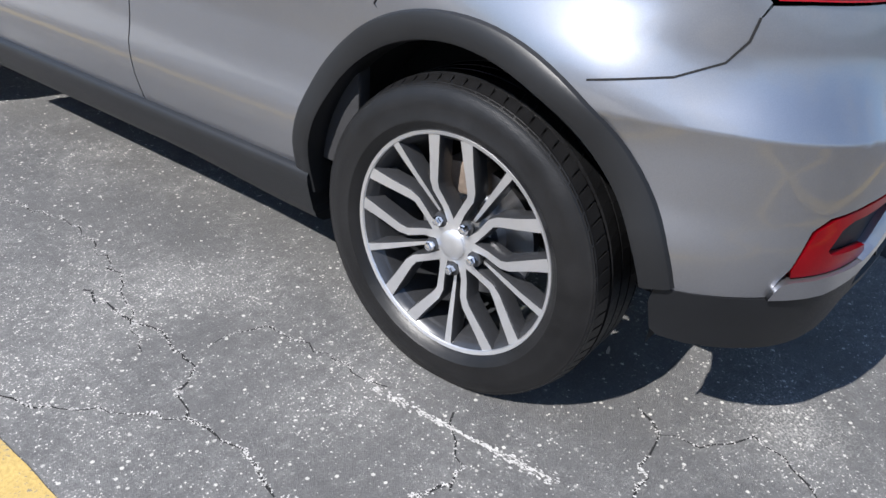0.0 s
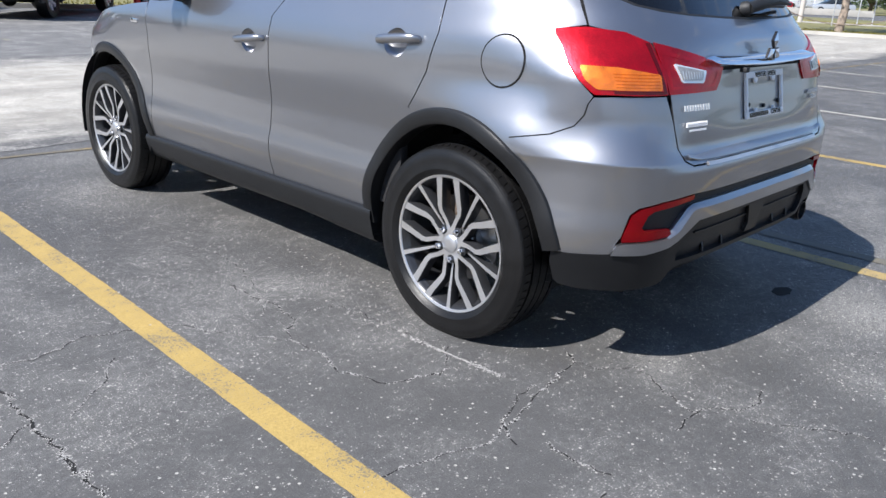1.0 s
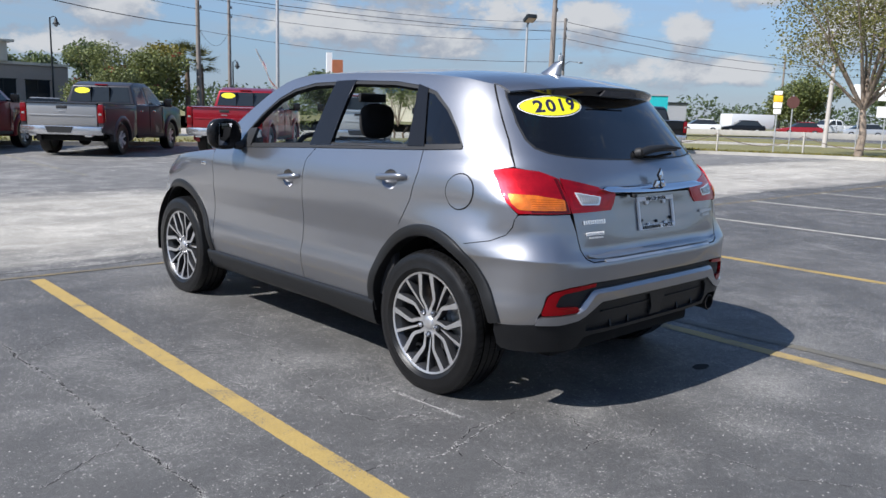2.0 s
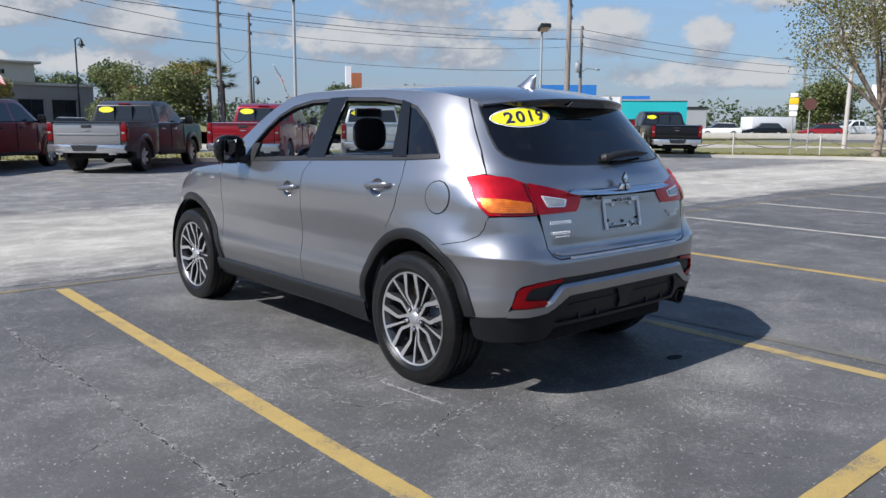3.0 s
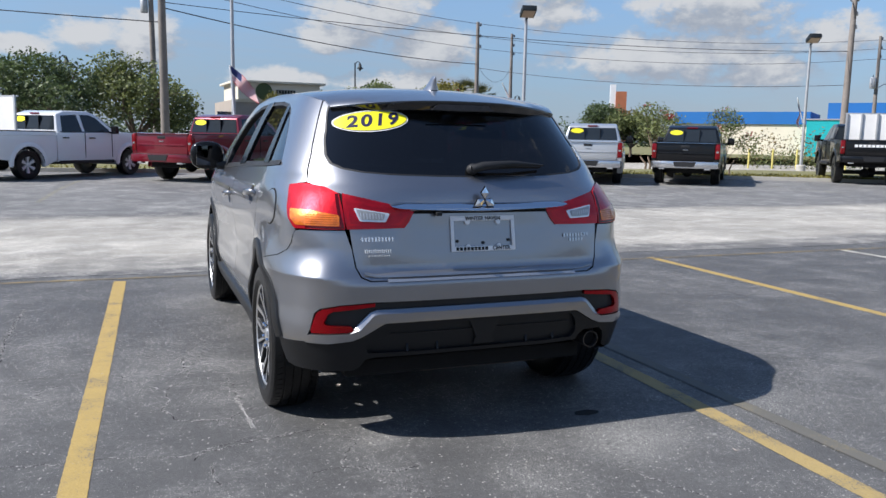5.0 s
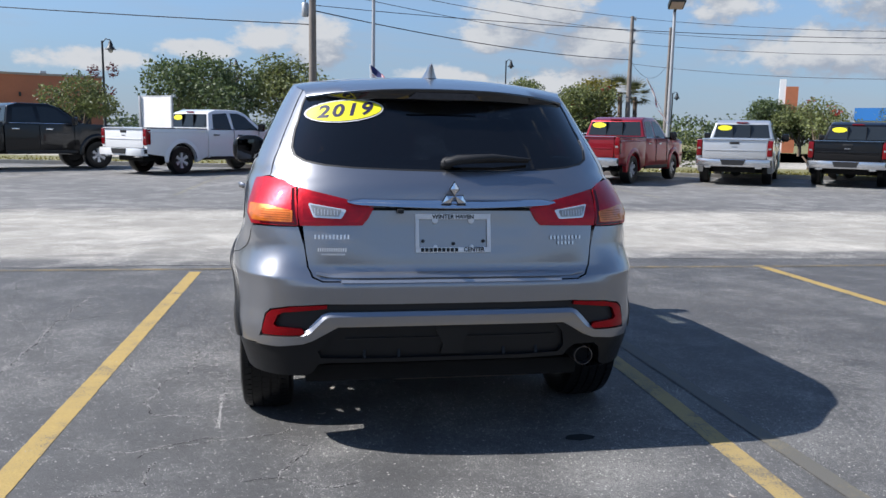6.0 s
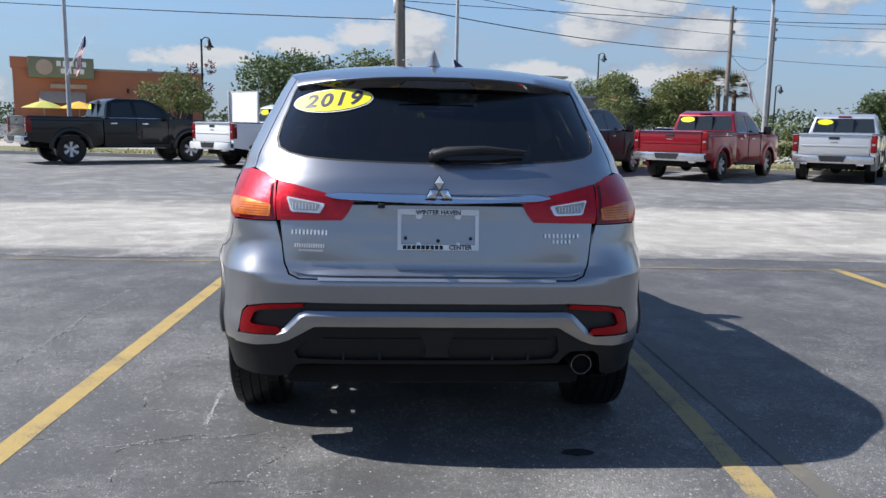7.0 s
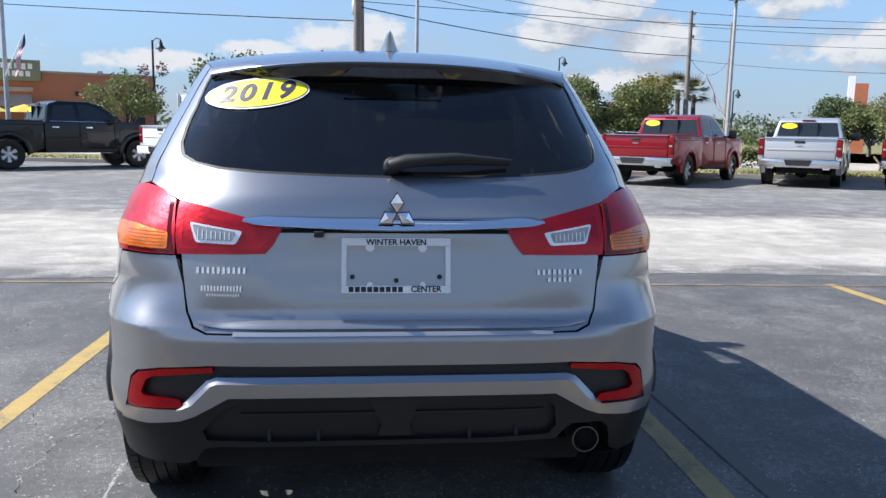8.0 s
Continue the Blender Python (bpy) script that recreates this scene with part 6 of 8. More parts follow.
            topf = [q for q in f if len(q) == 4 and all(i % 6 in (0, 1) for i in q)]
            rest = [q for q in f if q not in topf]
            body = part(name, moved((v, rest), mm), "wheel_black", w, smooth_angle=30)
            used = sorted({i for q in topf for i in q})
            idx = {i: k for k, i in enumerate(used)}
            face = ([v[i] + Vector((0, 0, 0.0004)) for i in used], [tuple(idx[i] for i in q) for q in topf])
            part("machined_face", moved(face, mm), "machined_alloy", body, smooth_angle=40)

        spoke([(0.074, 0), (0.125, 0), (0.18, 0), (0.238, 0)], [0.006, 0.010, 0.013, 0.017], [0.070, 0.079, 0.089, 0.097], "spoke", "machined_alloy", 0.003)
        for q in (-1, 1):
            spoke([(0.034, q * 0.022), (0.075, q * 0.029), (0.116, q * 0.031), (0.134, q * 0.040), (0.176, q * 0.076), (0.213, q * 0.106)], [0.020, 0.015, 0.017, 0.020, 0.023, 0.028], [0.082, 0.081, 0.085, 0.088, 0.093, 0.097], "spoke", "machined_alloy", 0.003)
    # brake behind the spokes
    part("brake_disc", moved(disc_lathe([(0.06, -0.02), (0.145, -0.02), (0.145, 0.0), (0.08, 0.002), (0.078, 0.03)], 48), m), "steel", w)
    part("caliper", moved(box(0.09, -0.05, -0.05, 0.165, 0.05, 0.030, 0.012), m @ Matrix.Rotation(radians(-30), 4, "Z")), "rusty_steel", w)


for cy in (0.0, WB):
    for s in (-1, 1):
        road_wheel(cy, s)


# ---- pickups in the far row ----
def quad_prism(profile, x0, x1, taper=0.0, bevel=0.0):
    """A side profile (y, z) given width from x0 to x1; taper narrows it towards its top."""
    zs = [z for _, z in profile]
    lo, hi = min(zs), max(zs)

    def to3(a, b, c):
        x = x0 + (x1 - x0) * c
        k = 1 - taper * (b - lo) / (hi - lo)
        mid = (x0 + x1) / 2
        return (mid + (x - mid) * k, a, b)
    v, f = prism(profile, 1.0, to3)
    if not bevel:
        return v, f
    bm = bmesh.new()
    bv = [bm.verts.new(p) for p in v]
    for q in f:
        bm.faces.new([bv[i] for i in q])
    bmesh.ops.recalc_face_normals(bm, faces=bm.faces[:])
    edges = [e for e in bm.edges if len(e.link_faces) == 2 and e.calc_face_angle(0) > radians(40)]
    bmesh.ops.bevel(bm, geom=edges, offset=bevel, segments=3, affect="EDGES", profile=0.55, clamp_overlap=True)
    return from_bm(bm)


def truck_wheel(root, x, y, s, rim="truck_rim", r=0.40):
    m = Matrix.Translation((x, y, r)) @ Matrix.Rotation(s * math.pi / 2, 4, "Y")
    w = part("wheel", moved(disc_lathe([(0.24, -0.10), (0.24, 0.10), (0.225, 0.115), (0.215, 0.07), (0.07, 0.05)], 28), m), "wheel_black", root)
    part("tyre", moved(lathe([(0.235, -0.11), (0.30, -0.135), (r - 0.02, -0.13), (r, -0.10), (r, 0.10), (r - 0.02, 0.13), (0.30, 0.135), (0.235, 0.115)], 36), m), "rubber", w)
    for k in range(6):
        a = k * math.pi / 3
        sp = [[Vector((q, t * wd, h)) for t, h in ((-1, z), (1, z), (1.2, z - 0.04), (-1.2, z - 0.04))] for q, wd, z in ((0.05, 0.030, 0.085), (0.14, 0.034, 0.10), (0.225, 0.050, 0.112))]
        part("spoke", moved(rings(sp), m @ Matrix.Rotation(a, 4, "Z")), rim, w)
    part("hub_cap", moved(disc_lathe([(0.07, 0.04), (0.07, 0.095), (0.05, 0.105)], 16), m), rim, w)


def pickup(place, yaw, paint, label, bumper="truck_chrome", tailgate=None, lettered="", frame_banner=False, sticker=True, lift=0.0, rim="truck_rim"):
    """A full-size crew-cab pickup, standing on its rear axle's foot; it points along its own y."""
    root = thing("pickup", label, "pickup truck", pose(place[0], place[1], 0, 0, 0, yaw), group="pickups in the far row")
    z = lift
    W2, WBT, AX = 1.02, 3.74, 0.40
    # lower body with wheel arches cut in its side profile
    def wheel_cut(cy):
        return [(cy + 0.50 * math.cos(a), 0.40 + 0.50 * math.sin(a) + z) for a in np.linspace(math.radians(-8), math.radians(188), 14)]
    bed = [(-1.18, 1.30 + z), (-1.20, 0.60 + z), (-0.56, 0.52 + z)] + [(y, zz) for y, zz in wheel_cut(0.0)[::-1]] + [(0.94, 0.52 + z), (0.94, 1.30 + z)]
    part("bed_side", quad_prism(bed, -W2, -W2 + 0.14, 0.0, 0.02), paint, root)
    part("bed_side", quad_prism(bed, W2 - 0.14, W2, 0.0, 0.02), paint, root)
    gate_mat = tailgate or paint
    gate = part("tailgate", box(-0.86, -1.21, 0.66 + z, 0.86, -1.12, 1.30 + z, 0.02), gate_mat, root)
    part("tailgate_crease", box(-0.80, -1.225, 0.98 + z, 0.80, -1.20, 1.02 + z, 0.01), gate_mat, gate)
    part("tailgate_handle", box(-0.13, -1.222, 1.17 + z, 0.13, -1.20, 1.24 + z, 0.008), "black_plastic", gate)
    part("badge", box(-0.08, -1.222, 1.085 + z, 0.08, -1.205, 1.11 + z, 0.006), "steel" if not lettered else gate_mat, gate)
    if lettered:
        for k in range(9):
            part("letter_bar", box(-0.58 + k * 0.13, -1.228, 1.06 + z, -0.48 + k * 0.13, -1.205, 1.15 + z), "sticker_white", gate, smooth_angle=0)
    part("bed_floor", box(-0.90, -1.12, 0.70 + z, 0.90, 0.90, 0.76 + z), "black_plastic", root)
    part("bed_front", box(-0.90, 0.86, 0.70 + z, 0.90, 0.92, 1.28 + z), paint, root)
    part("bed_rail", box(-W2, -1.18, 1.295 + z, -W2 + 0.13, 0.92, 1.325 + z, 0.008), "black_plastic", root)
    part("bed_rail", box(W2 - 0.13, -1.18, 1.295 + z, W2, 0.92, 1.325 + z, 0.008), "black_plastic", root)
    cabp = [(0.97, 1.28 + z), (0.97, 0.46 + z), (3.10, 0.46 + z)] + [(y, zz) for y, zz in wheel_cut(WBT)[::-1]] + [(4.30, 0.52 + z), (4.62, 0.48 + z), (4.66, 0.95 + z), (4.58, 1.20 + z), (4.30, 1.27 + z), (3.30, 1.33 + z), (3.10, 1.30 + z)]
    body = part("cab_body", quad_prism(cabp, -W2 + 0.01, W2 - 0.01, 0.02, 0.05), paint, root)
    top = [(1.03, 1.27 + z), (1.14, 1.80 + z), (1.45, 1.90 + z), (2.30, 1.905 + z), (2.62, 1.80 + z), (3.30, 1.27 + z)]
    part("cab_roof", quad_prism(top, -0.95, 0.95, 0.20, 0.05), paint, root)
    # glass set a little proud of the cab
    for s in (-1, 1):
        def side_glass(pts):
            return [Vector((s * (0.95 * (1 - 0.20 * (q - 1.27 - z) / 0.635) + 0.006), p, q)) for p, q in pts], [tuple(range(len(pts)))]
        part("side_window", side_glass([(1.20, 1.32 + z), (1.28, 1.76 + z), (1.84, 1.80 + z), (1.92, 1.32 + z)]), "window_dark", root, smooth_angle=0)
        part("side_window", side_glass([(2.02, 1.32 + z), (1.97, 1.80 + z), (2.30, 1.80 + z), (2.54, 1.72 + z), (3.02, 1.32 + z)]), "window_dark", root, smooth_angle=0)
        part("door_line", box(s * (W2 - 0.012) - 0.006, 1.955, 0.58 + z, s * (W2 - 0.012) + 0.006, 1.967, 1.28 + z), "dark_void", root)
        part("door_line", box(s * (W2 - 0.012) - 0.006, 2.985, 0.58 + z, s * (W2 - 0.012) + 0.006, 2.997, 1.26 + z), "dark_void", root)
        for hy in (1.16, 2.12):
            part("door_handle", box(s * W2 - 0.025, hy, 1.12 + z, s * W2 + 0.025, hy + 0.2, 1.155 + z, 0.008), "chrome" if bumper == "truck_chrome" else "black_plastic", root)
        part("rocker", box(s * W2 - 0.06, 1.0, 0.40 + z, s * W2 + 0.005, 3.05, 0.50 + z, 0.02), "black_plastic", root)
        mir = part("door_mirror", box(s * 1.20 - 0.11, 2.86, 1.26 + z, s * 1.20 + 0.11, 2.98, 1.50 + z, 0.035), "gloss_black", root)
        part("mirror_arm", box(s * 0.95 - 0.04, 2.88, 1.28 + z, s * 1.12 + 0.04, 2.95, 1.33 + z, 0.01), "gloss_black", mir)
        lamp = part("tail_lamp", box(s * 0.945 - 0.072, -1.222, 0.83 + z, s * 0.945 + 0.077, -1.05, 1.285 + z, 0.03), "truck_lamp", root)
        part("reversing_light", box(s * 0.945 - 0.04, -1.228, 1.02 + z, s * 0.945 + 0.04, -1.21, 1.07 + z, 0.006), "clear_lens", lamp)
        part("headlamp", box(s * 0.80 - 0.18, 4.52, 0.92 + z, s * 0.80 + 0.18, 4.67, 1.10 + z, 0.03), "clear_lens", root)
        part("exhaust_tip", box(s * 0.68 - 0.09, -1.33, 0.49 + z, s * 0.68 + 0.09, -1.18, 0.56 + z, 0.02), "chrome", root)
        part("arch_lip", tube([(s * (W2 + 0.004), 0.51 * math.cos(a), 0.40 + z + 0.51 * math.sin(a)) for a in np.linspace(0.1, math.pi - 0.1, 14)], 0.018, 6), "black_plastic", root)
        part("arch_lip", tube([(s * (W2 + 0.0), WBT + 0.51 * math.cos(a), 0.40 + z + 0.51 * math.sin(a)) for a in np.linspace(0.1, math.pi - 0.1, 14)], 0.018, 6), "black_plastic", root)
        for cy in (0.0, WBT):
            truck_wheel(root, s * 0.87, cy, s, rim, 0.40 + lift * 0.4)
    back_y = lambda q: 1.03 + 0.11 * (q - 1.27 - z) / 0.53
    part("back_window", ([Vector((x, back_y(q) - 0.012, q)) for x, q in ((-0.82, 1.36 + z), (0.82, 1.36 + z), (0.74, 1.76 + z), (-0.74, 1.76 + z))], [(0, 1, 2, 3)]), "window_dark", root, smooth_angle=0)
    part("windscreen", ([Vector((x, y, q)) for x, y, q in ((-0.86, 3.29, 1.33 + z), (-0.70, 2.70, 1.80 + z), (0.70, 2.70, 1.80 + z), (0.86, 3.29, 1.33 + z))], [(0, 1, 2, 3)]), "window_dark", root, smooth_angle=0)
    part("high_stop_lamp", box(-0.17, 1.12, 1.80 + z, 0.17, 1.16, 1.835 + z, 0.006), "truck_lamp", root)
    if sticker:
        part("sale_sticker", ([Vector((-0.50 + 0.21 * math.cos(a), back_y(1.655 + z + 0.08 * math.sin(a)) - 0.020, 1.655 + z + 0.08 * math.sin(a))) for a in np.linspace(0, 2 * math.pi, 25)[:-1]], [tuple(range(24))]), "sticker_yellow", root, smooth_angle=0)
    # bumper with its pockets and step
    ends = [(-1.0, -1.17), (-1.0, -1.26), (-0.93, -1.34), (-0.40, -1.37), (0.40, -1.37), (0.93, -1.34), (1.0, -1.26), (1.0, -1.17)]
    bar = [[Vector((x, y, 0.54 + z)), Vector((x * 1.005, y - 0.012, 0.60 + z)), Vector((x * 1.005, y - 0.012, 0.70 + z)), Vector((x, y, 0.745 + z)), Vector((x * 0.95, -1.16, 0.745 + z)), Vector((x * 0.95, -1.16, 0.54 + z))] for x, y in ends]
    bp = part("rear_bumper", rings(bar), bumper, root, smooth_angle=50)
    part("plate_recess", prism([(-0.34, 0.735 + z), (0.34, 0.735 + z), (0.28, 0.585 + z), (-0.28, 0.585 + z)], 0.03, lambda a, b, c: (a, -1.366 - c, b)), "black_plastic", bp)
    part("bumper_top", box(-0.94, -1.345, 0.744 + z, 0.94, -1.18, 0.756 + z, 0.005), "black_plastic", bp)
    for s in (-1, 1):
        part("corner_pocket", prism([(-1.29, 0.715 + z), (-1.20, 0.715 + z), (-1.19, 0.60 + z), (-1.28, 0.60 + z)], 0.03, lambda a, b, c: (s * (0.985 + c), a, b)), "black_plastic", bp)
        # flared lips over the wheels, and the crease along the flank
        for cy in (0.0, WBT):
            flare = []
            for a in np.linspace(-0.05, math.pi + 0.05, 20):
                flare.append([Vector((s * (W2 + o), cy + r * math.cos(a), 0.40 + z + r * math.sin(a))) for r, o in ((0.625, -0.006), (0.585, 0.018), (0.535, 0.030), (0.500, 0.022), (0.495, -0.03))])
            geo = rings(flare, False, False)
            part("wheel_flare", geo if s > 0 else (geo[0], [tuple(reversed(f)) for f in geo[1]]), paint, root, smooth_angle=60)
        part("flank_crease", tube([(s * (W2 - 0.006), -1.14, 1.205 + z), (s * (W2 - 0.002), 0.93, 1.205 + z)], 0.016, 6), paint, root, smooth_angle=80)
        part("belt_trim", tube([(s * 0.957, 1.12, 1.305 + z), (s * 0.957, 3.10, 1.305 + z)], 0.012, 6), "truck_chrome" if bumper == "truck_chrome" else "black_plastic", root)
    part("gate_lip", prism([(-1.245, 1.285 + z), (-1.25, 1.305 + z), (-1.10, 1.325 + z), (-1.10, 1.28 + z)], 1.76, lambda a, b, c: (-0.88 + c, a, b)), "black_plastic" if tailgate else paint, gate, smooth_angle=30)
    part("window_divider", box(-0.26, back_y(1.40 + z) - 0.022, 1.37 + z, -0.245, back_y(1.74 + z), 1.75 + z), "gloss_black", root)
    part("window_divider", box(0.245, back_y(1.40 + z) - 0.022, 1.37 + z, 0.26, back_y(1.74 + z), 1.75 + z), "gloss_black", root)
    part("front_bumper", box(-0.98, 4.50, 0.42 + z, 0.98, 4.74, 0.70 + z, 0.05), bumper, root)
    part("grille", box(-0.62, 4.58, 0.72 + z, 0.62, 4.69, 1.14 + z, 0.03), "gloss_black", root)
    part("chassis", box(-0.55, -1.0, 0.38 + z, 0.55, 4.3, 0.54 + z, 0.03), "dark_void", root)
    part("rear_axle", tube([(-0.8, 0, 0.40), (0.8, 0, 0.40)], 0.07, 10), "dark_void", root)
    part("differential", ellipsoid((0, 0, 0.38), (0.17, 0.17, 0.16), 12, 8), "dark_void", root)
    part("inner_well", box(-0.74, -0.5, 0.45 + z, 0.74, 0.5, 0.9 + z), "dark_void", root)
    part("inner_well", box(-0.74, WBT - 0.5, 0.45 + z, 0.74, WBT + 0.5, 0.9 + z), "dark_void", root)
    if frame_banner:
        # white sheet on a metal frame standing in the bed
        b = thing("banner_frame", "white cloth banner on a metal frame standing in a pickup bed", "banner", pose(place[0], place[1], 0, 0, 0, yaw), group="banner frames")
        h0, h1 = 0.76 + z, 2.25 + z
        for x in (-0.72, -0.24, 0.26, 0.72) if lettered else (-0.72, 0.72):
            part("upright", box(x - 0.03, -0.13, h0, x + 0.03, -0.08, h1, 0.005), "galvanised", b)
        part("top_rail", box(-0.75, -0.05, h1 - 0.05, 0.75, 0.01, h1, 0.005), "galvanised", b)
        loops = [[Vector((x, -0.07 + 0.006 * math.sin(7 * x + 3 * q), q)) for x in np.linspace(-0.70, 0.70, 22)] for q in np.linspace(h0 + 0.55, h1 - 0.04, 8)]
        cl = rings(loops, False, False)
        part("cloth", join(cl, ([p + Vector((0, 0.008, 0)) for p in cl[0]], [tuple(reversed(q)) for q in cl[1]])), "white_cloth", b, smooth_angle=80)
    return root


YAW = -43.0
pickup((-10.5, 21.3), YAW - 8, "black_paint", "black crew-cab pickup with chrome bumper, parked side-on by the verge", lift=0.08)
pickup((-4.75, 20.7), YAW, "white_paint", "white crew-cab pickup carrying a banner frame in its bed", frame_banner=True, bumper="white_paint")
pickup((0.15, 19.9), YAW, "maroon_paint", "dark red crew-cab pickup with a red bumper", bumper="maroon_paint")
pickup((4.0, 18.85), YAW, "graphite_paint", "dark grey crew-cab pickup with bright tailgate panel and chrome bumper", tailgate="dull_silver_paint")
pickup((7.85, 17.9), YAW, "bright_red_paint", "bright red crew-cab pickup with chrome bumper")
pickup((12.15, 17.9), YAW + 8, "silver_paint", "silver-white crew-cab pickup with a yellow sale sticker")
pickup((15.35, 17.1), YAW, "black_paint", "black crew-cab pickup with chrome bumper beside a small tree")
pickup((22.7, 16.7), YAW + 4, "black_paint", "lifted black pickup with white letter bars and a banner frame", bumper="black_paint", lettered="x", frame_banner=True, sticker=False, lift=0.22, rim="wheel_black")
pickup((25.9, 15.6), YAW, "black_paint", "dark pickup with chrome bumper at the end of the row")


# ---- verge, road side and distance ----
def leaf_material(name, color, spread=0.35):
    m = bpy.data.materials.new(name)
    m.use_nodes = True
    add = nodes_of(m.node_tree)
    rnd = add("ShaderNodeNewGeometry").outputs["Random Per Island"]
    k = add("ShaderNodeMapRange", {"Value": rnd, "To Min": 1 - spread, "To Max": 1 + spread})
    warm = add("ShaderNodeMix", {0: rnd, 6: (*color, 1), 7: (color[0] * 1.2, color[1] * 1.1, color[2] * 0.8, 1)}, data_type="RGBA")
    col = add("ShaderNodeVectorMath", {0: warm.outputs[2], "Scale": k.outputs[0]}, operation="SCALE")
    p = add("ShaderNodeBsdfPrincipled", {"Base Color": col.outputs[0], "Roughness": 0.55})
    t = add("ShaderNodeBsdfTranslucent", {"Color": col.outputs[0]})
    mx = add("ShaderNodeMixShader", {"Fac": 0.3, 1: p.outputs[0], 2: t.outputs[0]})
    add("ShaderNodeOutputMaterial", {"Surface": mx.outputs[0]})
    MATS[name] = m


leaf_material("leaf_green", (0.125, 0.155, 0.062))
leaf_material("leaf_dark", (0.078, 0.115, 0.050))
leaf_material("leaf_yellow", (0.16, 0.15, 0.035))
leaf_material("leaf_palm", (0.09, 0.10, 0.045))
leaf_material("leaf_brown", (0.15, 0.12, 0.06), 0.5)
leaf_material("leaf_oak", (0.14, 0.145, 0.05), 0.5)
leaf_material("leaf_far", (0.060, 0.092, 0.048), 0.3)
leaf_material("basket_flowers", (0.09, 0.025, 0.035))
leaf_material("blossom_red", (0.26, 0.03, 0.04))
material("bark_mottled", (0.25, 0.20, 0.155), 0.9, var=0.6, scale=5, bump=0.6, bump_scale=25)
material("bark_brown", (0.15, 0.11, 0.08), 0.9, var=0.3, scale=4, bump=0.5, bump_scale=25)


def leaves(rng, lobes, count, size, droop=0.0):
    """Many small folded leaves in and on a set of lobes ((x, y, z), (rx, ry, rz))."""
    v, f = [], []
    vol = [r[0] * r[1] * r[2] for _, r in lobes]
    for _ in range(count):
        c, r = rng.choices(lobes, vol)[0]
        d = Vector((rng.gauss(0, 1), rng.gauss(0, 1), rng.gauss(0, 1))).normalized()
        q = rng.uniform(0.30, 1.0) ** 0.5 * rng.choice((1.0, 1.0, 1.12, 1.3))
        p = Vector((c[0] + d.x * r[0] * q, c[1] + d.y * r[1] * q, c[2] + d.z * r[2] * q))
        a = Vector((rng.gauss(0, 1), rng.gauss(0, 1), rng.gauss(0, 0.6) - droop)).normalized()
        b = a.orthogonal().normalized()
        b.rotate(Matrix.Rotation(rng.uniform(0, 6.28), 3, a))
        s = size * rng.uniform(0.6, 1.35)
        k = len(v)
        v += [p - a * s * 0.5, p + b * s * 0.30, p + a * s * 0.5, p - b * s * 0.30 + a.cross(b) * s * 0.12]
        f.append((k, k + 1, k + 2, k + 3))
    return v, f


def plant(name, label, category, place, height, radius, foliage, seed, count=1500, size=0.16, trunk=0.10, bark="bark_brown", base=0.35, lobes=7, spread=1.0, group="trees", blossom="", stems=1, fill=2.6):
    """A broadleaf: tapered trunk or stems, forking limbs to every lobe, and an uneven open crown."""
    rng = random.Random(seed)
    root = thing(name, label, category, pose(*place, 0, 0, 0, rng.uniform(0, 360)), group=group)
    z0 = height * base
    lob = []
    for i in range(lobes):
        a = 2 * math.pi * i / lobes + rng.uniform(-0.5, 0.5)
        q = rng.uniform(0.25, 0.85) * radius * spread
        hz = z0 + (height - z0) * rng.uniform(0.25, 0.86)
        rr = radius * rng.uniform(0.32, 0.55)
        lob.append(((q * math.cos(a), q * math.sin(a), hz), (rr, rr, rr * rng.uniform(0.6, 0.9))))
    lob.append(((0, 0, z0 + (height - z0) * 0.72), (radius * 0.5, radius * 0.5, (height - z0) * 0.27)))
    fork = Vector((0, 0, z0 * 0.85))
    geos = []
    for k in range(stems):
        o = Vector((rng.uniform(-1, 1), rng.uniform(-1, 1), 0)) * (0.12 * stems if stems > 1 else 0)
        geos.append(tube([o, o * 0.9 + fork * 0.5 + Vector((rng.uniform(-0.04, 0.04), rng.uniform(-0.04, 0.04), 0)) * height * 0.3, fork + o * 1.6], [trunk * 1.25, trunk, trunk * 0.8], 8))
    part("trunk", join(*geos), bark, root, smooth_angle=80)
    limbs = []
    for c, r in lob:
        e = Vector(c)
        mid = fork.lerp(e, 0.5) + Vector((rng.uniform(-0.1, 0.1), rng.uniform(-0.1, 0.1), 0.08)) * radius
        limbs.append(tube([fork, mid, e], [trunk * 0.55, trunk * 0.34, trunk * 0.10], 5))
        for _ in range(3):
            d = Vector((rng.gauss(0, 1), rng.gauss(0, 1), rng.gauss(0.3, 0.7))).normalized() * r[0]
            limbs.append(tube([mid.lerp(e, 0.6), e + d * 0.95], [trunk * 0.2, trunk * 0.05], 4))
    part("limb", join(*limbs), bark, root, smooth_angle=80)
    crown = part("crown", leaves(rng, lob, int(count * fill * 1.9), size * 0.85), foliage, root, smooth_angle=0)
    if blossom:
        tips = [((c[0] * 1.05, c[1] * 1.05, c[2] + r[2] * 0.9), (r[0] * 0.3, r[1] * 0.3, r[2] * 0.3)) for c, r in lob[::2]]
        part("blossom", leaves(rng, tips, count // 14, size * 0.8), blossom, root, smooth_angle=0)
    return root


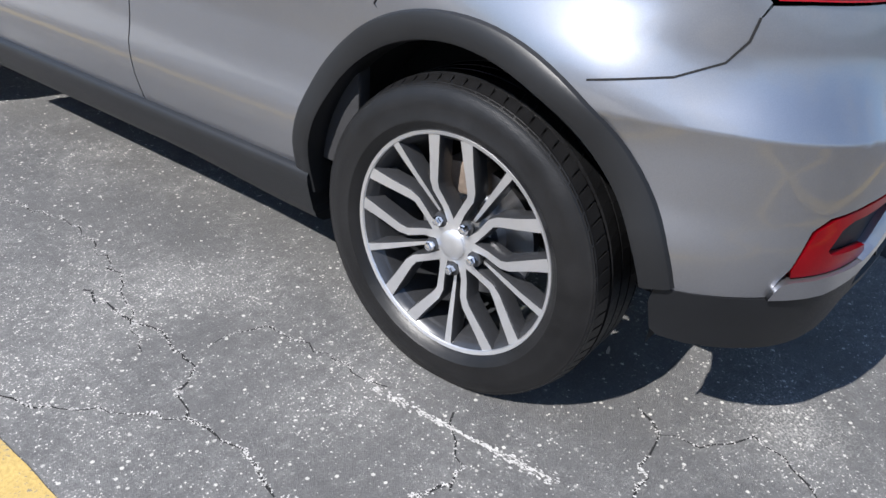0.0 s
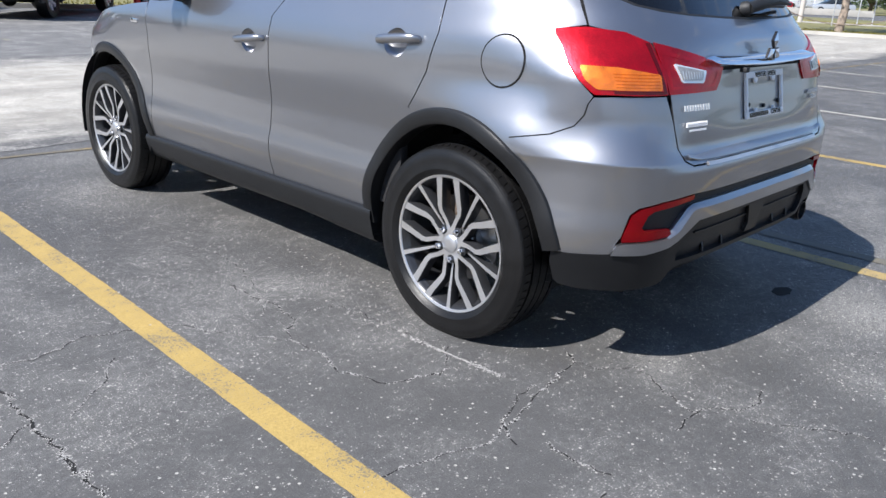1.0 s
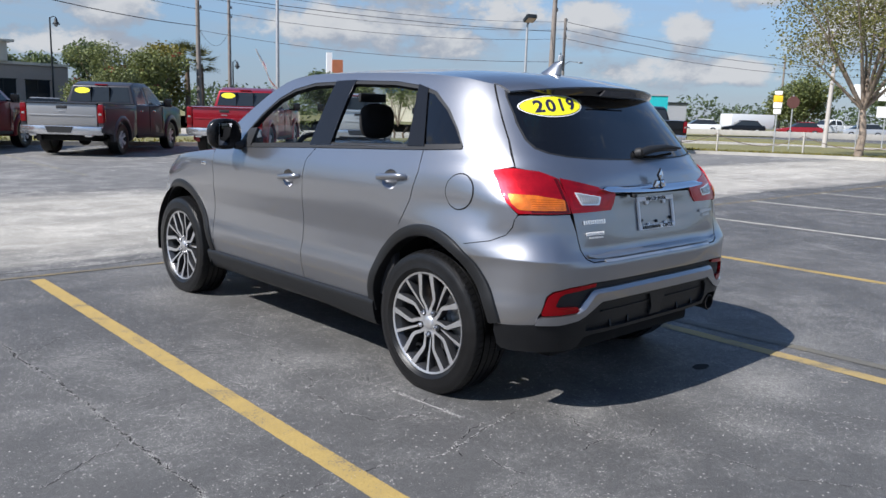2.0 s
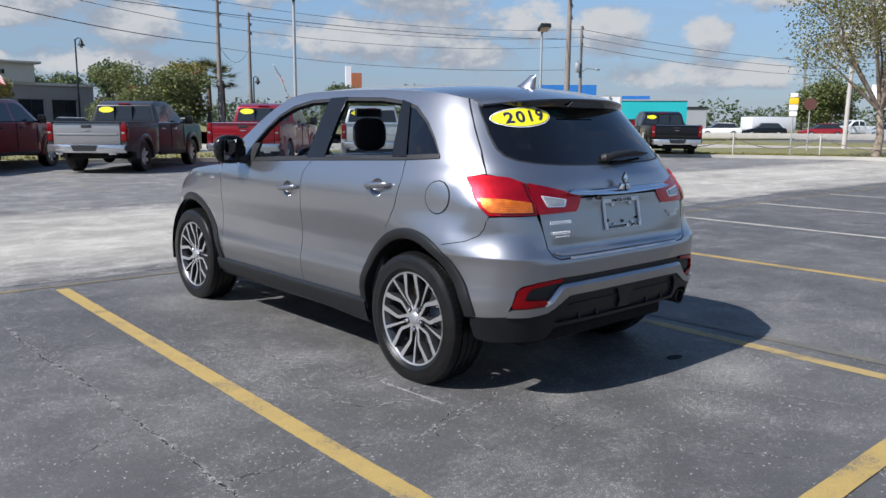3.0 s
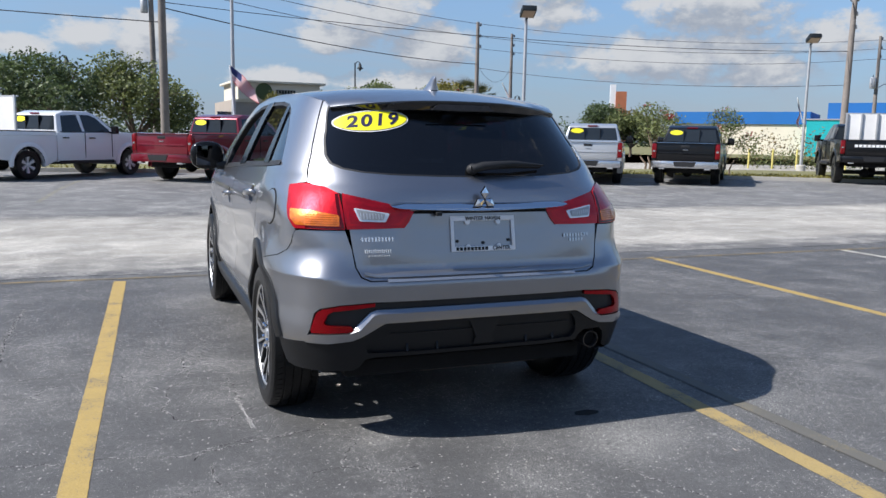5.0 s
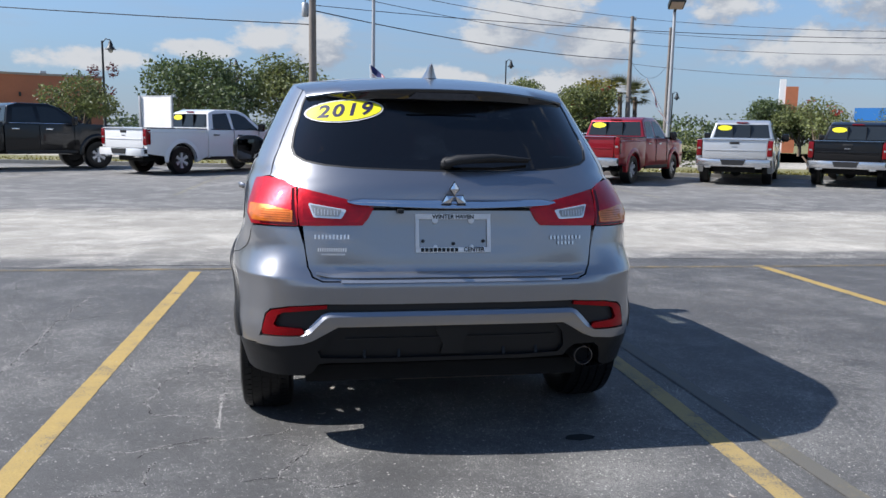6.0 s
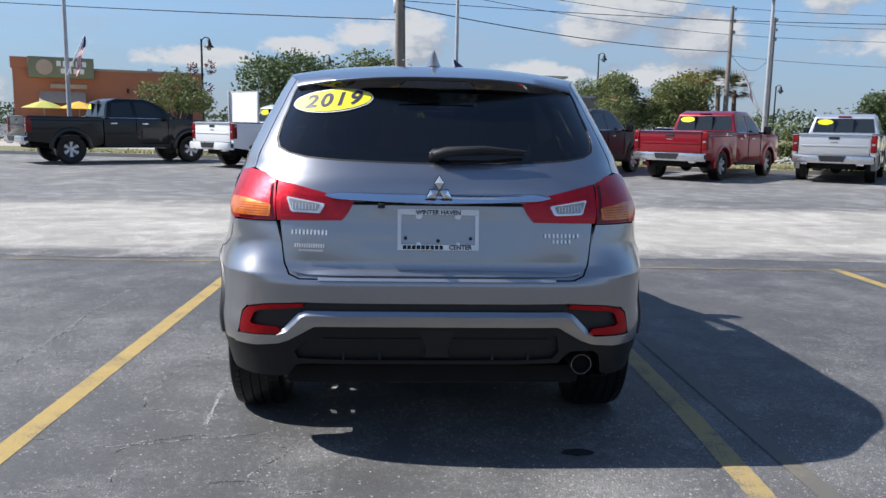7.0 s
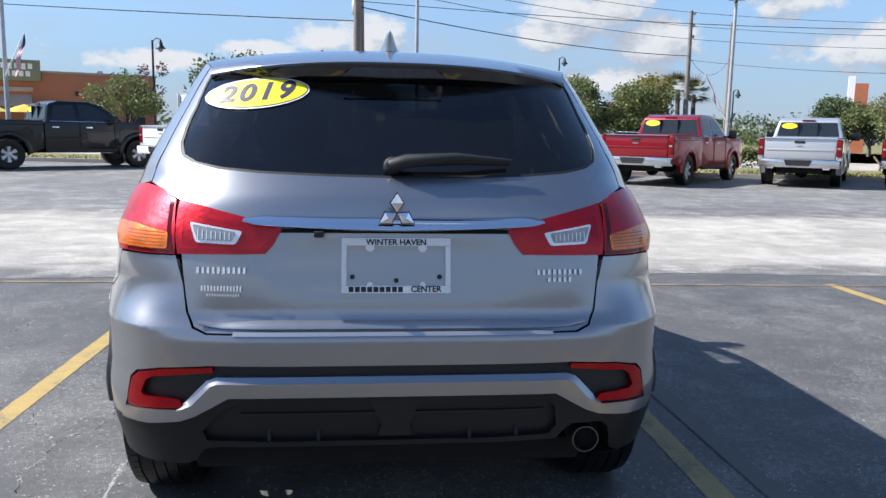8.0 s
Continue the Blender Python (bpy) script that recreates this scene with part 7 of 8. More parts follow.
def palm(place, height, seed):
    rng = random.Random(seed)
    root = thing("palm", "cabbage palm with a shaggy round head of fan leaves", "palm", pose(*place, 0), group="trees")
    part("trunk", tube([(0, 0, 0), (0.1, 0, height * 0.4), (0.05, 0.05, height * 0.75)], [0.19, 0.16, 0.15], 10), "bark_brown", root, smooth_angle=80)
    v, f = [], []
    for _ in range(46):
        a, e = rng.uniform(0, 6.283), rng.uniform(-0.5, 1.3)
        d = Vector((math.cos(a) * math.cos(e), math.sin(a) * math.cos(e), math.sin(e)))
        s = Vector((-math.sin(a), math.cos(a), 0))
        o = Vector((0.05, 0.05, height * 0.75))
        L = height * rng.uniform(0.2, 0.30)
        hub = o + d * L * 0.55
        for j in range(9):
            t = (j - 4) / 4 * 1.25
            q = (d * math.cos(t) + s * math.sin(t)).normalized()
            n = q.cross(d.cross(s)).normalized() * 0.045
            k = len(v)
            v += [hub - n, hub + n, hub + q * L * 0.55 + Vector((0, 0, -0.10 * L))]
            f.append((k, k + 1, k + 2))
    part("crown", (v, f), "leaf_palm", root, smooth_angle=0)


plant("shrub_tree", "crape myrtle with olive leaves and red flower tips on the verge", "tree", (9.3, 31.5), 3.8, 1.55, "leaf_green", 1, 1700, 0.13, 0.05, stems=4, fill=1.9, base=0.25, blossom="blossom_red")
plant("tree", "bushy yellow-green tree beside the road", "tree", (19.0, 49.0), 5.0, 2.5, "leaf_yellow", 2, 1500, 0.26, 0.12, base=0.2)
palm((21.8, 50.5), 6.0, 3)
palm((23.6, 52.0), 5.7, 4)
plant("tree", "dark green bushy tree across the road", "tree", (14.2, 47.0), 4.6, 2.0, "leaf_dark", 5, 1300, 0.24, 0.10, base=0.15)
plant("tree", "small tree in front of the terracotta cafe", "tree", (-9.4, 30.2), 3.4, 1.4, "leaf_green", 6, 1300, 0.14, 0.06, base=0.3, fill=1.8)
plant("tree", "large leafy tree behind the white pickup", "tree", (-6.0, 42.5), 5.4, 3.2, "leaf_dark", 7, 2400, 0.24, 0.16, base=0.2, lobes=10)
plant("tree", "large leafy tree beside the utility poles", "tree", (-1.2, 45.5), 5.6, 3.2, "leaf_green", 8, 2200, 0.24, 0.16, base=0.2, lobes=10)
plant("tree", "open-crowned tree on the verge behind the black pickup", "tree", (20.3, 25.6), 3.1, 1.5, "leaf_green", 9, 900, 0.13, 0.05, base=0.25, stems=3, fill=1.3, blossom="blossom_red")
plant("tree", "small thin-stemmed tree at the end of the truck row", "tree", (19.9, 20.6), 2.7, 0.95, "leaf_green", 10, 700, 0.11, 0.035, base=0.30, stems=3, fill=1.3, blossom="blossom_red")
plant("tree", "rounded dark green trees beyond the road", "tree", (13.0, 63.0), 5.0, 2.6, "leaf_dark", 11, 1100, 0.32, 0.15, base=0.15)
plant("tree", "rounded dark green trees beyond the road", "tree", (16.5, 65.0), 4.7, 2.6, "leaf_dark", 12, 1100, 0.32, 0.15, base=0.15)
plant("tree", "slim tree beside the cream coffee house", "tree", (6.4, 43.5), 3.8, 0.95, "leaf_yellow", 13, 600, 0.18, 0.06, base=0.3)
plant("tree", "broad tree beyond the junction", "tree", (101.0, 41.0), 6.6, 4.2, "leaf_green", 14, 2400, 0.38, 0.25, base=0.15, lobes=9)
plant("tree", "broad tree beyond the junction", "tree", (108.0, 31.0), 6.8, 5.0, "leaf_dark", 15, 2400, 0.38, 0.25, base=0.15, lobes=9)
plant("tree", "thin-leaved oak with a pale mottled trunk on the verge", "tree", (30.3, 9.0), 8.2, 3.3, "leaf_oak", 16, 4600, 0.13, 0.15, bark="bark_mottled", base=0.28, lobes=16, spread=1.05, fill=1.9)
plant("tree", "small tree by the car park's edge", "tree", (40.5, 56.5), 4.2, 2.0, "leaf_brown", 17, 800, 0.24, 0.10, base=0.25)
plant("tree", "small tree by the car park's edge", "tree", (37.0, 51.5), 3.6, 1.8, "leaf_green", 18, 800, 0.24, 0.10, base=0.25)

plant("tree", "rounded tree below the brick sign tower", "tree", (38.5, 57.5), 4.6, 2.7, "leaf_dark", 19, 1400, 0.26, 0.10, base=0.12)
plant("tree", "bushy green tree beside the palms", "tree", (17.0, 45.5), 4.6, 2.2, "leaf_green", 20, 1400, 0.22, 0.10, base=0.12, blossom="blossom_red")

# far woods all round the horizon
rng = random.Random(21)
lob = []
for a in np.arange(0, 360, 1.6):
    d = rng.uniform(150, 230)
    hgt = rng.uniform(3.2, 6.0)
    rr = rng.uniform(4, 8)
    lob.append(((d * math.sin(radians(a)), d * math.cos(radians(a)), hgt * 0.45), (rr, rr, hgt * 0.55)))
solid("far_woods", leaves(rng, lob, 80000, 0.85), "leaf_far", "low belt of trees along the horizon", "trees", kind="stuff", smooth_angle=0)


def hedge(a, b, height, width, foliage, label, seed, count):
    rng = random.Random(seed)
    lob = []
    for t in np.linspace(0, 1, 14):
        lob.append(((a[0] + (b[0] - a[0]) * t, a[1] + (b[1] - a[1]) * t, height * 0.5), (width * 0.6, width * 0.6, height * rng.uniform(0.45, 0.56))))
    root = solid("hedge", leaves(rng, lob, count, 0.13), foliage, label, "hedge", smooth_angle=0, group="hedges")
    return root


hedge((30.4, 30.6), (35.0, 27.0), 1.05, 1.0, "leaf_green", "clipped green hedge along the pavement", 31, 1600)
hedge((31.6, 32.6), (35.4, 29.4), 2.0, 1.3, "leaf_brown", "loose reddish shrub border behind the hedge", 32, 1200)
hedge((13.9, 27.9), (16.0, 27.2), 1.7, 1.1, "leaf_green", "clipped green hedge block on the verge", 33, 1500)
hedge((-27.0, 43.5), (-15.0, 46.0), 0.9, 0.9, "leaf_dark", "low dark hedge by the cafe car park", 34, 1500)

# grass tufts at the verge's near edge
rng = random.Random(40)
v, f = [], []
for _ in range(7000):
    i = rng.randrange(2, 9)
    (x0, y0), (x1, y1) = VERGE_NEAR[i], VERGE_NEAR[i + 1]
    t, o = rng.random(), rng.uniform(0.05, 4.0) * rng.random()
    x, y = x0 + (x1 - x0) * t + 0.3 * o, y0 + (y1 - y0) * t + o
    a, hgt = rng.uniform(0, 6.28), rng.uniform(0.03, 0.09)
    k = len(v)
    d = Vector((math.cos(a), math.sin(a), 0)) * 0.03
    p = Vector((x, y, 0.11))
    v += [p - d, p + d, p + Vector((rng.uniform(-0.03, 0.03), rng.uniform(-0.03, 0.03), hgt))]
    f.append((k, k + 1, k + 2))
solid("grass_tufts", (v, f), "leaf_yellow", "dry grass blades along the verge", "grass", kind="stuff", smooth_angle=0)


# lamps, poles, wires
def lot_lamp(place, height, yaw):
    root = thing("lot_lamp", "car-park light: grey steel pole with a shoebox head", "street lamp", pose(*place, 0, 0, 0, yaw), group="car-park lights")
    part("footing", disc_lathe([(0.22, 0.0), (0.22, 0.35), (0.18, 0.38)], 16), "kerb_concrete", root)
    part("pole", tube([(0, 0, 0.3), (0, 0, height)], [0.075, 0.055], 12), "galvanised", root, smooth_angle=60)
    part("bracket", tube([(0, 0, height - 0.05), (0, -0.15, height + 0.03)], 0.04, 8), "dark_metal", root)
    head = part("lamp_head", moved(box(-0.27, -0.62, -0.10, 0.27, -0.05, 0.10, 0.03), Matrix.Translation((0, 0, height + 0.08)) @ Matrix.Rotation(radians(-22), 4, "X")), "dark_metal", root)
    part("lens", moved(box(-0.22, -0.57, -0.115, 0.22, -0.10, -0.095, 0.005), Matrix.Translation((0, 0, height + 0.08)) @ Matrix.Rotation(radians(-22), 4, "X")), "awning_beige", head)
    return root


lot_lamp((1.75, 23.2), 5.7, 20)
lot_lamp((12.45, 23.2), 5.8, -15)
lot_lamp((28.2, 24.9), 6.0, -25)
lot_lamp((-11.0, 23.3), 6.2, 0)


def flag(place, z, lean, yaw, out, scale=1.0):
    """A striped flag on a slanting staff fixed to a lamp pole."""
    root = thing("flag", "red and white striped flag on a slanting white staff", "flag", pose(*place, z, 0, 0, yaw), group="flags on the lamp poles")
    tip = Vector((math.sin(radians(lean)), 0, math.cos(radians(lean)))) * 2.0 * scale
    part("staff", tube([(0, 0, 0), tip], 0.022, 8), "white_plastic", root)
    up_v = tip.normalized()
    out = Vector(out).normalized()
    L, H = 1.55 * scale, 0.62 * scale

    def at(u, w):
        p = tip - up_v * H * w + out * L * u * 0.9
        return p + Vector((0.05 * math.sin(5 * u + 2 * w), 0.10 * math.sin(8 * u + 3 * w) * u, 0.0))

    def patch(u0, u1, w0, w1, n):
        loops = [[at(u, w) for u in np.linspace(u0, u1, n)] for w in np.linspace(w0, w1, 3)]
        g = rings(loops, False, False)
        return join(g, ([p + Vector((0, 0.004, 0)) for p in g[0]], [tuple(reversed(q)) for q in g[1]]))
    for k in range(13):
        u0 = 0.4 if k < 7 else 0.0
        part("stripe", patch(u0, 1, k / 13, (k + 1) / 13, 12), "flag_red" if k % 2 == 0 else "white_cloth", root, smooth_angle=80)
    part("canton", patch(0, 0.4, 0, 7 / 13, 6), "flag_blue", root, smooth_angle=80)


flag((1.75, 23.08), 1.95, -4, 0, (0.72, -0.25, -0.66), 0.8)
flag((12.4, 23.08), 1.73, -29, 0, (0.08, -0.75, -0.85), 0.95)
flag((28.1, 24.75), 2.0, -30, 15, (0.25, 0, -1), 0.85)
flag((-10.95, 23.15), 2.75, 26, 0, (-0.1, -0.1, -1), 0.72)


def pole(name, label, place, height, r, mat, lean=0.0):
    root = thing(name, label, "utility pole", pose(*place, 0, 0, lean, 0), group="utility poles")
    part("shaft", tube([(0, 0, 0), (0, 0, height * 0.5), (0, 0, height)], [r * 1.2, r, r * 0.75], 12), mat, root, smooth_angle=60)
    for z in (height - 0.25, height - 1.0, height - 1.7):
        part("insulator", disc_lathe([(0.05, 0), (0.09, 0.05), (0.05, 0.10), (0.08, 0.15), (0.03, 0.22)], 10, Matrix.Translation((r + 0.06, 0, z))), "galvanised", root)
    return root


def transformer(root, z, x):
    t = part("transformer", disc_lathe([(0.20, z), (0.23, z + 0.05), (0.23, z + 0.80), (0.18, z + 0.88)], 16, Matrix.Translation((x, 0, 0))), "galvanised", root)
    part("bushing", tube([(x, 0, z + 0.85), (x, 0, z + 1.1)], 0.035, 8), "cable_black", t)


def lamp_arm(root, z, dx):
    arm = part("lamp_arm", tube([(0, 0, z - 0.3), (dx * 0.4, 0, z + 0.1), (dx, 0, z + 0.12)], 0.035, 8), "galvanised", root, smooth_angle=80)
    part("lamp_head", ellipsoid((dx * 1.18, 0, z + 0.10), (0.36, 0.12, 0.09), 12, 7), "galvanised", arm, smooth_angle=80)


U = "tall grey wooden utility pole with cables"
pole("utility_pole", U, (20.86, 46.7), 9.2, 0.15, "weathered_wood")
pole("utility_pole", U, (27.95, 55.8), 9.9, 0.14, "weathered_wood")
p = pole("utility_pole", "leaning wooden utility pole with a transformer", (0.15, 51.3), 15.0, 0.17, "weathered_wood", -0.6)
transformer(p, 8.9, -0.42)
pole("utility_pole", "thick grey timber utility pole", (-0.18, 28.84), 10.5, 0.15, "weathered_wood")
p = pole("utility_pole", "tall weathered pole with a street-light arm", (35.0, 28.8), 9.3, 0.17, "weathered_wood", 0.6)
lamp_arm(p, 9.2, -1.9)
p = pole("utility_pole", "wooden utility pole with a transformer and lamp arm", (55.6, 44.3), 10.2, 0.15, "weathered_wood")
transformer(p, 6.0, -0.42)
lamp_arm(p, 6.3, 2.2)
pole("utility_pole", U, (103.5, 45.0), 10.2, 0.15, "weathered_wood")
pole("utility_pole", U, (-44.0, 38.5), 11.0, 0.16, "weathered_wood")


def wire(a, b, sag, r=0.014):
    pts = [Vector(a).lerp(Vector(b), t) - Vector((0, 0, sag * 4 * t * (1 - t))) for t in np.linspace(0, 1, 14)]
    solid("cable", tube(pts, r, 5, False), "cable_black", "thin black overhead cable between the poles", "cable", group="overhead cables", smooth_angle=80)


NEAR_P, MID_P, STREET_P, FAR_P, WEST_P = (-0.18, 28.84), (20.86, 46.7), (35.0, 28.8), (55.6, 44.3), (-44.0, 38.5)
for za, zb, zc in ((8.0, 9.1, 9.9), (7.4, 8.25, 9.2), (6.9, 7.45, 8.4)):
    wire((*NEAR_P, za), (*MID_P, zb), 0.25)
    wire((*MID_P, zb), (*FAR_P, zc), 0.7)
    wire((*FAR_P, zc), (130.0, 20.0, zc + 2.2), 2.8, 0.02)
    wire((*WEST_P, za + 3.0), (*NEAR_P, za), 0.5)
wire((*NEAR_P, 6.05), (*MID_P, 6.4), 0.35, 0.022)
wire((*WEST_P, 8.2), (*NEAR_P, 5.5), 0.3, 0.02)
wire((*NEAR_P, 6.25), (*STREET_P, 6.4), 0.5)
wire((*MID_P, 6.4), (27.95, 55.8, 7.2), 1.2)
wire((*MID_P, 6.15), (*STREET_P, 4.6), 0.5)


def lantern(place, height, baskets=False):
    root = thing("lantern_post", "black cast-iron lantern post with a bell shade", "street lamp", pose(*place, 0), group="lantern posts")
    part("post", tube([(0, 0, 0), (0, 0, 0.8), (0, 0, height - 0.1)], [0.12, 0.07, 0.05], 10), "dark_metal", root, smooth_angle=60)
    part("arm", tube([(0, 0, height - 0.2), (0.18, 0, height), (0.38, 0, height - 0.05)], 0.03, 8), "dark_metal", root, smooth_angle=80)
    part("bell_shade", lathe([(0.02, height - 0.05), (0.09, height - 0.18), (0.14, height - 0.38), (0.27, height - 0.52), (0.25, height - 0.53)], 14, Matrix.Translation((0.40, 0, 0))), "dark_metal", root, smooth_angle=80)
    part("globe", ellipsoid((0.40, 0, height - 0.56), (0.13, 0.13, 0.14), 10, 7), "clear_lens", root, smooth_angle=80)
    if baskets:
        rg = random.Random(3)
        for place, r in (((0.45, 0, height - 1.6), (0.3, 0.3, 0.35)), ((-0.5, 0, height - 1.7), (0.35, 0.3, 0.35)), ((0.1, 0, height - 2.7), (0.5, 0.3, 0.3))):
            basket = part("flower_basket", leaves(rg, [(place, r)], 90, 0.15), "basket_flowers", root, smooth_angle=0)
            basket["kind"] = "stuff"
    return root


lantern((15.0, 56.9), 7.1)
lantern((-10.7, 40.1), 5.8, True)
lantern((-5.7, 56.1), 6.4)
lantern((18.9, 53.2), 5.0)
lantern((30.5, 60.0), 5.2)

# ---- buildings across the road ----
def building(name, label, place, yaw):
    return thing(name, label, "building", pose(*place, 0, 0, 0, yaw), group="buildings across the road")


# cream coffee house: local x along its front
b = building("coffee_house", "cream and taupe coffee house with a dark awning", (5.75, 57.0), 3)
part("wall", box(0, 0, 0, 10.5, 9.0, 3.9), "taupe_wall", b, smooth_angle=0)
tw = part("tower", box(0.3, -0.25, 3.9, 6.5, 6.0, 5.15), "cream_wall", b, smooth_angle=0)
part("cornice", box(0.0, -0.55, 5.15, 6.9, 6.3, 5.32, 0.03), "cream_wall", tw)
part("base_course", box(-0.05, -0.12, 3.72, 10.6, 0.0, 3.9), "cream_wall", b, smooth_angle=0)
part("roundel", disc_lathe([(0.62, 0), (0.62, 0.08), (0.55, 0.10)], 28, Matrix.Translation((2.2, -0.27, 4.55)) @ Matrix.Rotation(radians(90), 4, "X")), "leaf_dark", tw, "dark green round shop sign")
part("shop_sign", join(*[box(3.1 + k * 0.22, -0.32, 4.40, 3.26 + k * 0.22, -0.26, 4.70) for k in range(7)]), "gloss_black", tw, smooth_angle=0)
for x in (1.0, 3.2, 5.4, 7.6):
    w = part("window", box(x, -0.04, 0.9, x + 1.6, 0.02, 2.7), "window_dark", b, smooth_angle=0)
    part("window_frame", join(box(x - 0.06, -0.07, 0.84, x + 1.66, -0.03, 0.9), box(x - 0.06, -0.07, 2.7, x + 1.66, -0.03, 2.76), box(x + 0.77, -0.07, 0.9, x + 0.83, -0.03, 2.7)), "dark_metal", w, smooth_angle=0)
part("awning", prism([(0, 2.35), (-1.2, 2.35), (0, 3.0)], 1.6, lambda a, q, c: (-1.1 + c, a + 0.6, q)), "gloss_black", b, smooth_angle=0)

# terracotta cafe
b = building("cafe", "terracotta stucco cafe with an olive sign panel and awning", (-26.4, 52.5), 20.7)
part("wall", box(0, 0, 0, 12.5, 10.0, 4.75), "terracotta_wall", b, smooth_angle=0)
part("parapet", box(-0.1, -0.15, 4.75, 1.3, 10.1, 5.5), "terracotta_wall", b, smooth_angle=0)
part("coping", box(1.3, -0.08, 4.75, 12.6, 10.1, 4.9), "taupe_wall", b, smooth_angle=0)
sg = part("sign_panel", box(1.0, -0.45, 4.15, 5.1, 0.1, 5.55, 0.03), "olive_panel", b)
part("roundel", disc_lathe([(0.52, 0), (0.52, 0.05)], 28, Matrix.Translation((2.0, -0.46, 4.85)) @ Matrix.Rotation(radians(90), 4, "X")), "awning_beige", sg)
part("shop_lettering", join(*[box(2.75 + k * 0.40, -0.50, 4.95 - 0.05 * (k % 2), 3.02 + k * 0.40, -0.44, 5.30) for k in range(5)], *[box(3.0 + k * 0.40, -0.50, 4.45, 3.27 + k * 0.40, -0.44, 4.80) for k in range(4)]), "sticker_white", sg, smooth_angle=0)
part("awning", prism([(0, 2.45), (-1.3, 2.45), (0, 3.25)], 2.9, lambda a, q, c: (1.6 + c, a, q)), "awning_beige", b, smooth_angle=0)
part("small_sign", box(2.3, -0.2, 3.45, 4.6, 0.0, 3.75, 0.02), "awning_beige", b)
for x in (5.6, 8.2, 10.4):
    w = part("window", box(x, -0.04, 1.0, x + 1.3, 0.02, 2.7), "window_dark", b, smooth_angle=0)
    part("window_frame", join(box(x - 0.06, -0.07, 0.94, x + 1.36, -0.03, 1.0), box(x - 0.06, -0.07, 2.7, x + 1.36, -0.03, 2.76)), "dark_metal", w, smooth_angle=0)
    part("wall_lamp", box(x + 1.6, -0.15, 3.3, x + 1.75, 0.0, 3.6, 0.02), "dark_metal", b)
part("roof_vent", box(8.8, 3.0, 4.7, 9.2, 3.4, 5.25, 0.02), "galvanised", b)
for x, y, mat in ((-23.6, 50.6, "umbrella_green"), (-21.6, 51.3, "umbrella_yellow"), (-18.8, 52.4, "umbrella_green")):
    u = thing("parasol", "open cafe parasol over an outdoor table", "parasol", pose(x, y, 0), group="cafe parasols")
    part("canopy", lathe([(0.02, 2.55), (0.6, 2.38), (1.45, 2.05), (1.42, 2.03), (0.02, 2.45)], 8), mat, u, smooth_angle=0)
    part("pole", tube([(0, 0, 0), (0, 0, 2.5)], 0.03, 8), "galvanised", u)

# long teal and blue store
b = building("store", "long teal and blue painted store across the junction", (66.7, 61.9), -52)
part("wall", box(0, 0, 0, 19.0, 14.0, 4.0), "teal_wall", b, smooth_angle=0)
part("coping", box(-0.1, -0.1, 4.0, 19.1, 14.1, 4.15), "grey_wall", b, smooth_angle=0)
part("blue_block", box(1.8, 2.0, 4.15, 8.7, 12.0, 5.9), "blue_wall", b, smooth_angle=0)
part("blue_block", box(8.7, 3.0, 4.15, 15.0, 12.0, 4.65), "blue_wall", b, smooth_angle=0)
part("blue_wing", box(-15.0, 3.0, 3.6, 0, 14.0, 5.0), "blue_wall", b, smooth_angle=0)
part("cream_wing", box(-15.0, 3.2, 0, 0, 14.0, 3.6), "cream_wall", b, smooth_angle=0)
part("wall_sign", box(5.2, -0.3, 1.4, 7.0, -0.1, 2.3, 0.05), "sign_blue", b)
b = building("warehouse", "low grey building far down the road", (92.0, 66.0), -50)
part("wall", box(0, 0, 0, 12, 8, 3.6), "grey_wall", b, smooth_angle=0)
part("roof", box(-0.2, -0.2, 3.6, 12.2, 8.2, 3.8), "dark_metal", b, smooth_angle=0)
b = building("sign_tower", "brick and white sign tower above the trees", (45.0, 66.0), -30)
part("brick_pier", box(0, 0, 0, 1.1, 1.1, 6.4), "brick_red", b, smooth_angle=0)
part("white_slab", box(-0.55, 0.1, 0, 0, 1.0, 7.1), "white_plastic", b, smooth_angle=0)

# ---- roadside signs, posts and chain ----
def signpost(place, boards, height, label, yaw=-60, mat="galvanised"):
    root = thing("road_sign", label, "sign", pose(*place, 0.1, 0, 0, yaw), group="road signs")
    part("post", tube([(0, 0, 0), (0, 0, height)], 0.03, 8), mat, root)
    for z, w, h, m in boards:
        part("board", box(-w / 2, -0.05, z, w / 2, -0.03, z + h, 0.008), m, root)
    return root


signpost((30.0, 12.3), [(2.42, 0.30, 0.16, "sticker_white"), (2.12, 0.36, 0.27, "sign_yellow"), (1.86, 0.34, 0.24, "sticker_white"), (1.62, 0.30, 0.20, "white_plastic")], 2.6, "route sign boards, yellow and white, on a thin post")
signpost((39.0, 12.2), [(2.4, 0.75, 0.85, "white_plastic")], 3.3, "square white road sign seen from behind")
signpost((44.0, 12.6), [(2.6, 0.9, 0.8, "sticker_white"), (1.7, 0.9, 0.6, "sticker_white")], 3.6, "stacked white route shields on a post")
signpost((45.2, 12.2), [(2.9, 0.8, 0.75, "sign_blue"), (2.0, 0.8, 0.75, "sign_blue")], 3.9, "stacked blue route shields on a post")
st = thing("stop_sign", "octagonal stop sign seen from its dull brown back", "sign", pose(35.2, 13.9, 0.1, 0, 0, -60))
part("post", tube([(0, 0, 0), (0, 0, 2.6)], 0.03, 8), "galvanised", st)
part("board", prism([(0.30 * math.cos(radians(22.5 + 45 * k)), 2.25 + 0.30 * math.sin(radians(22.5 + 45 * k))) for k in range(8)], 0.02, lambda a, q, c: (a, -0.04 - c, q)), "sign_brown", st, smooth_angle=0)
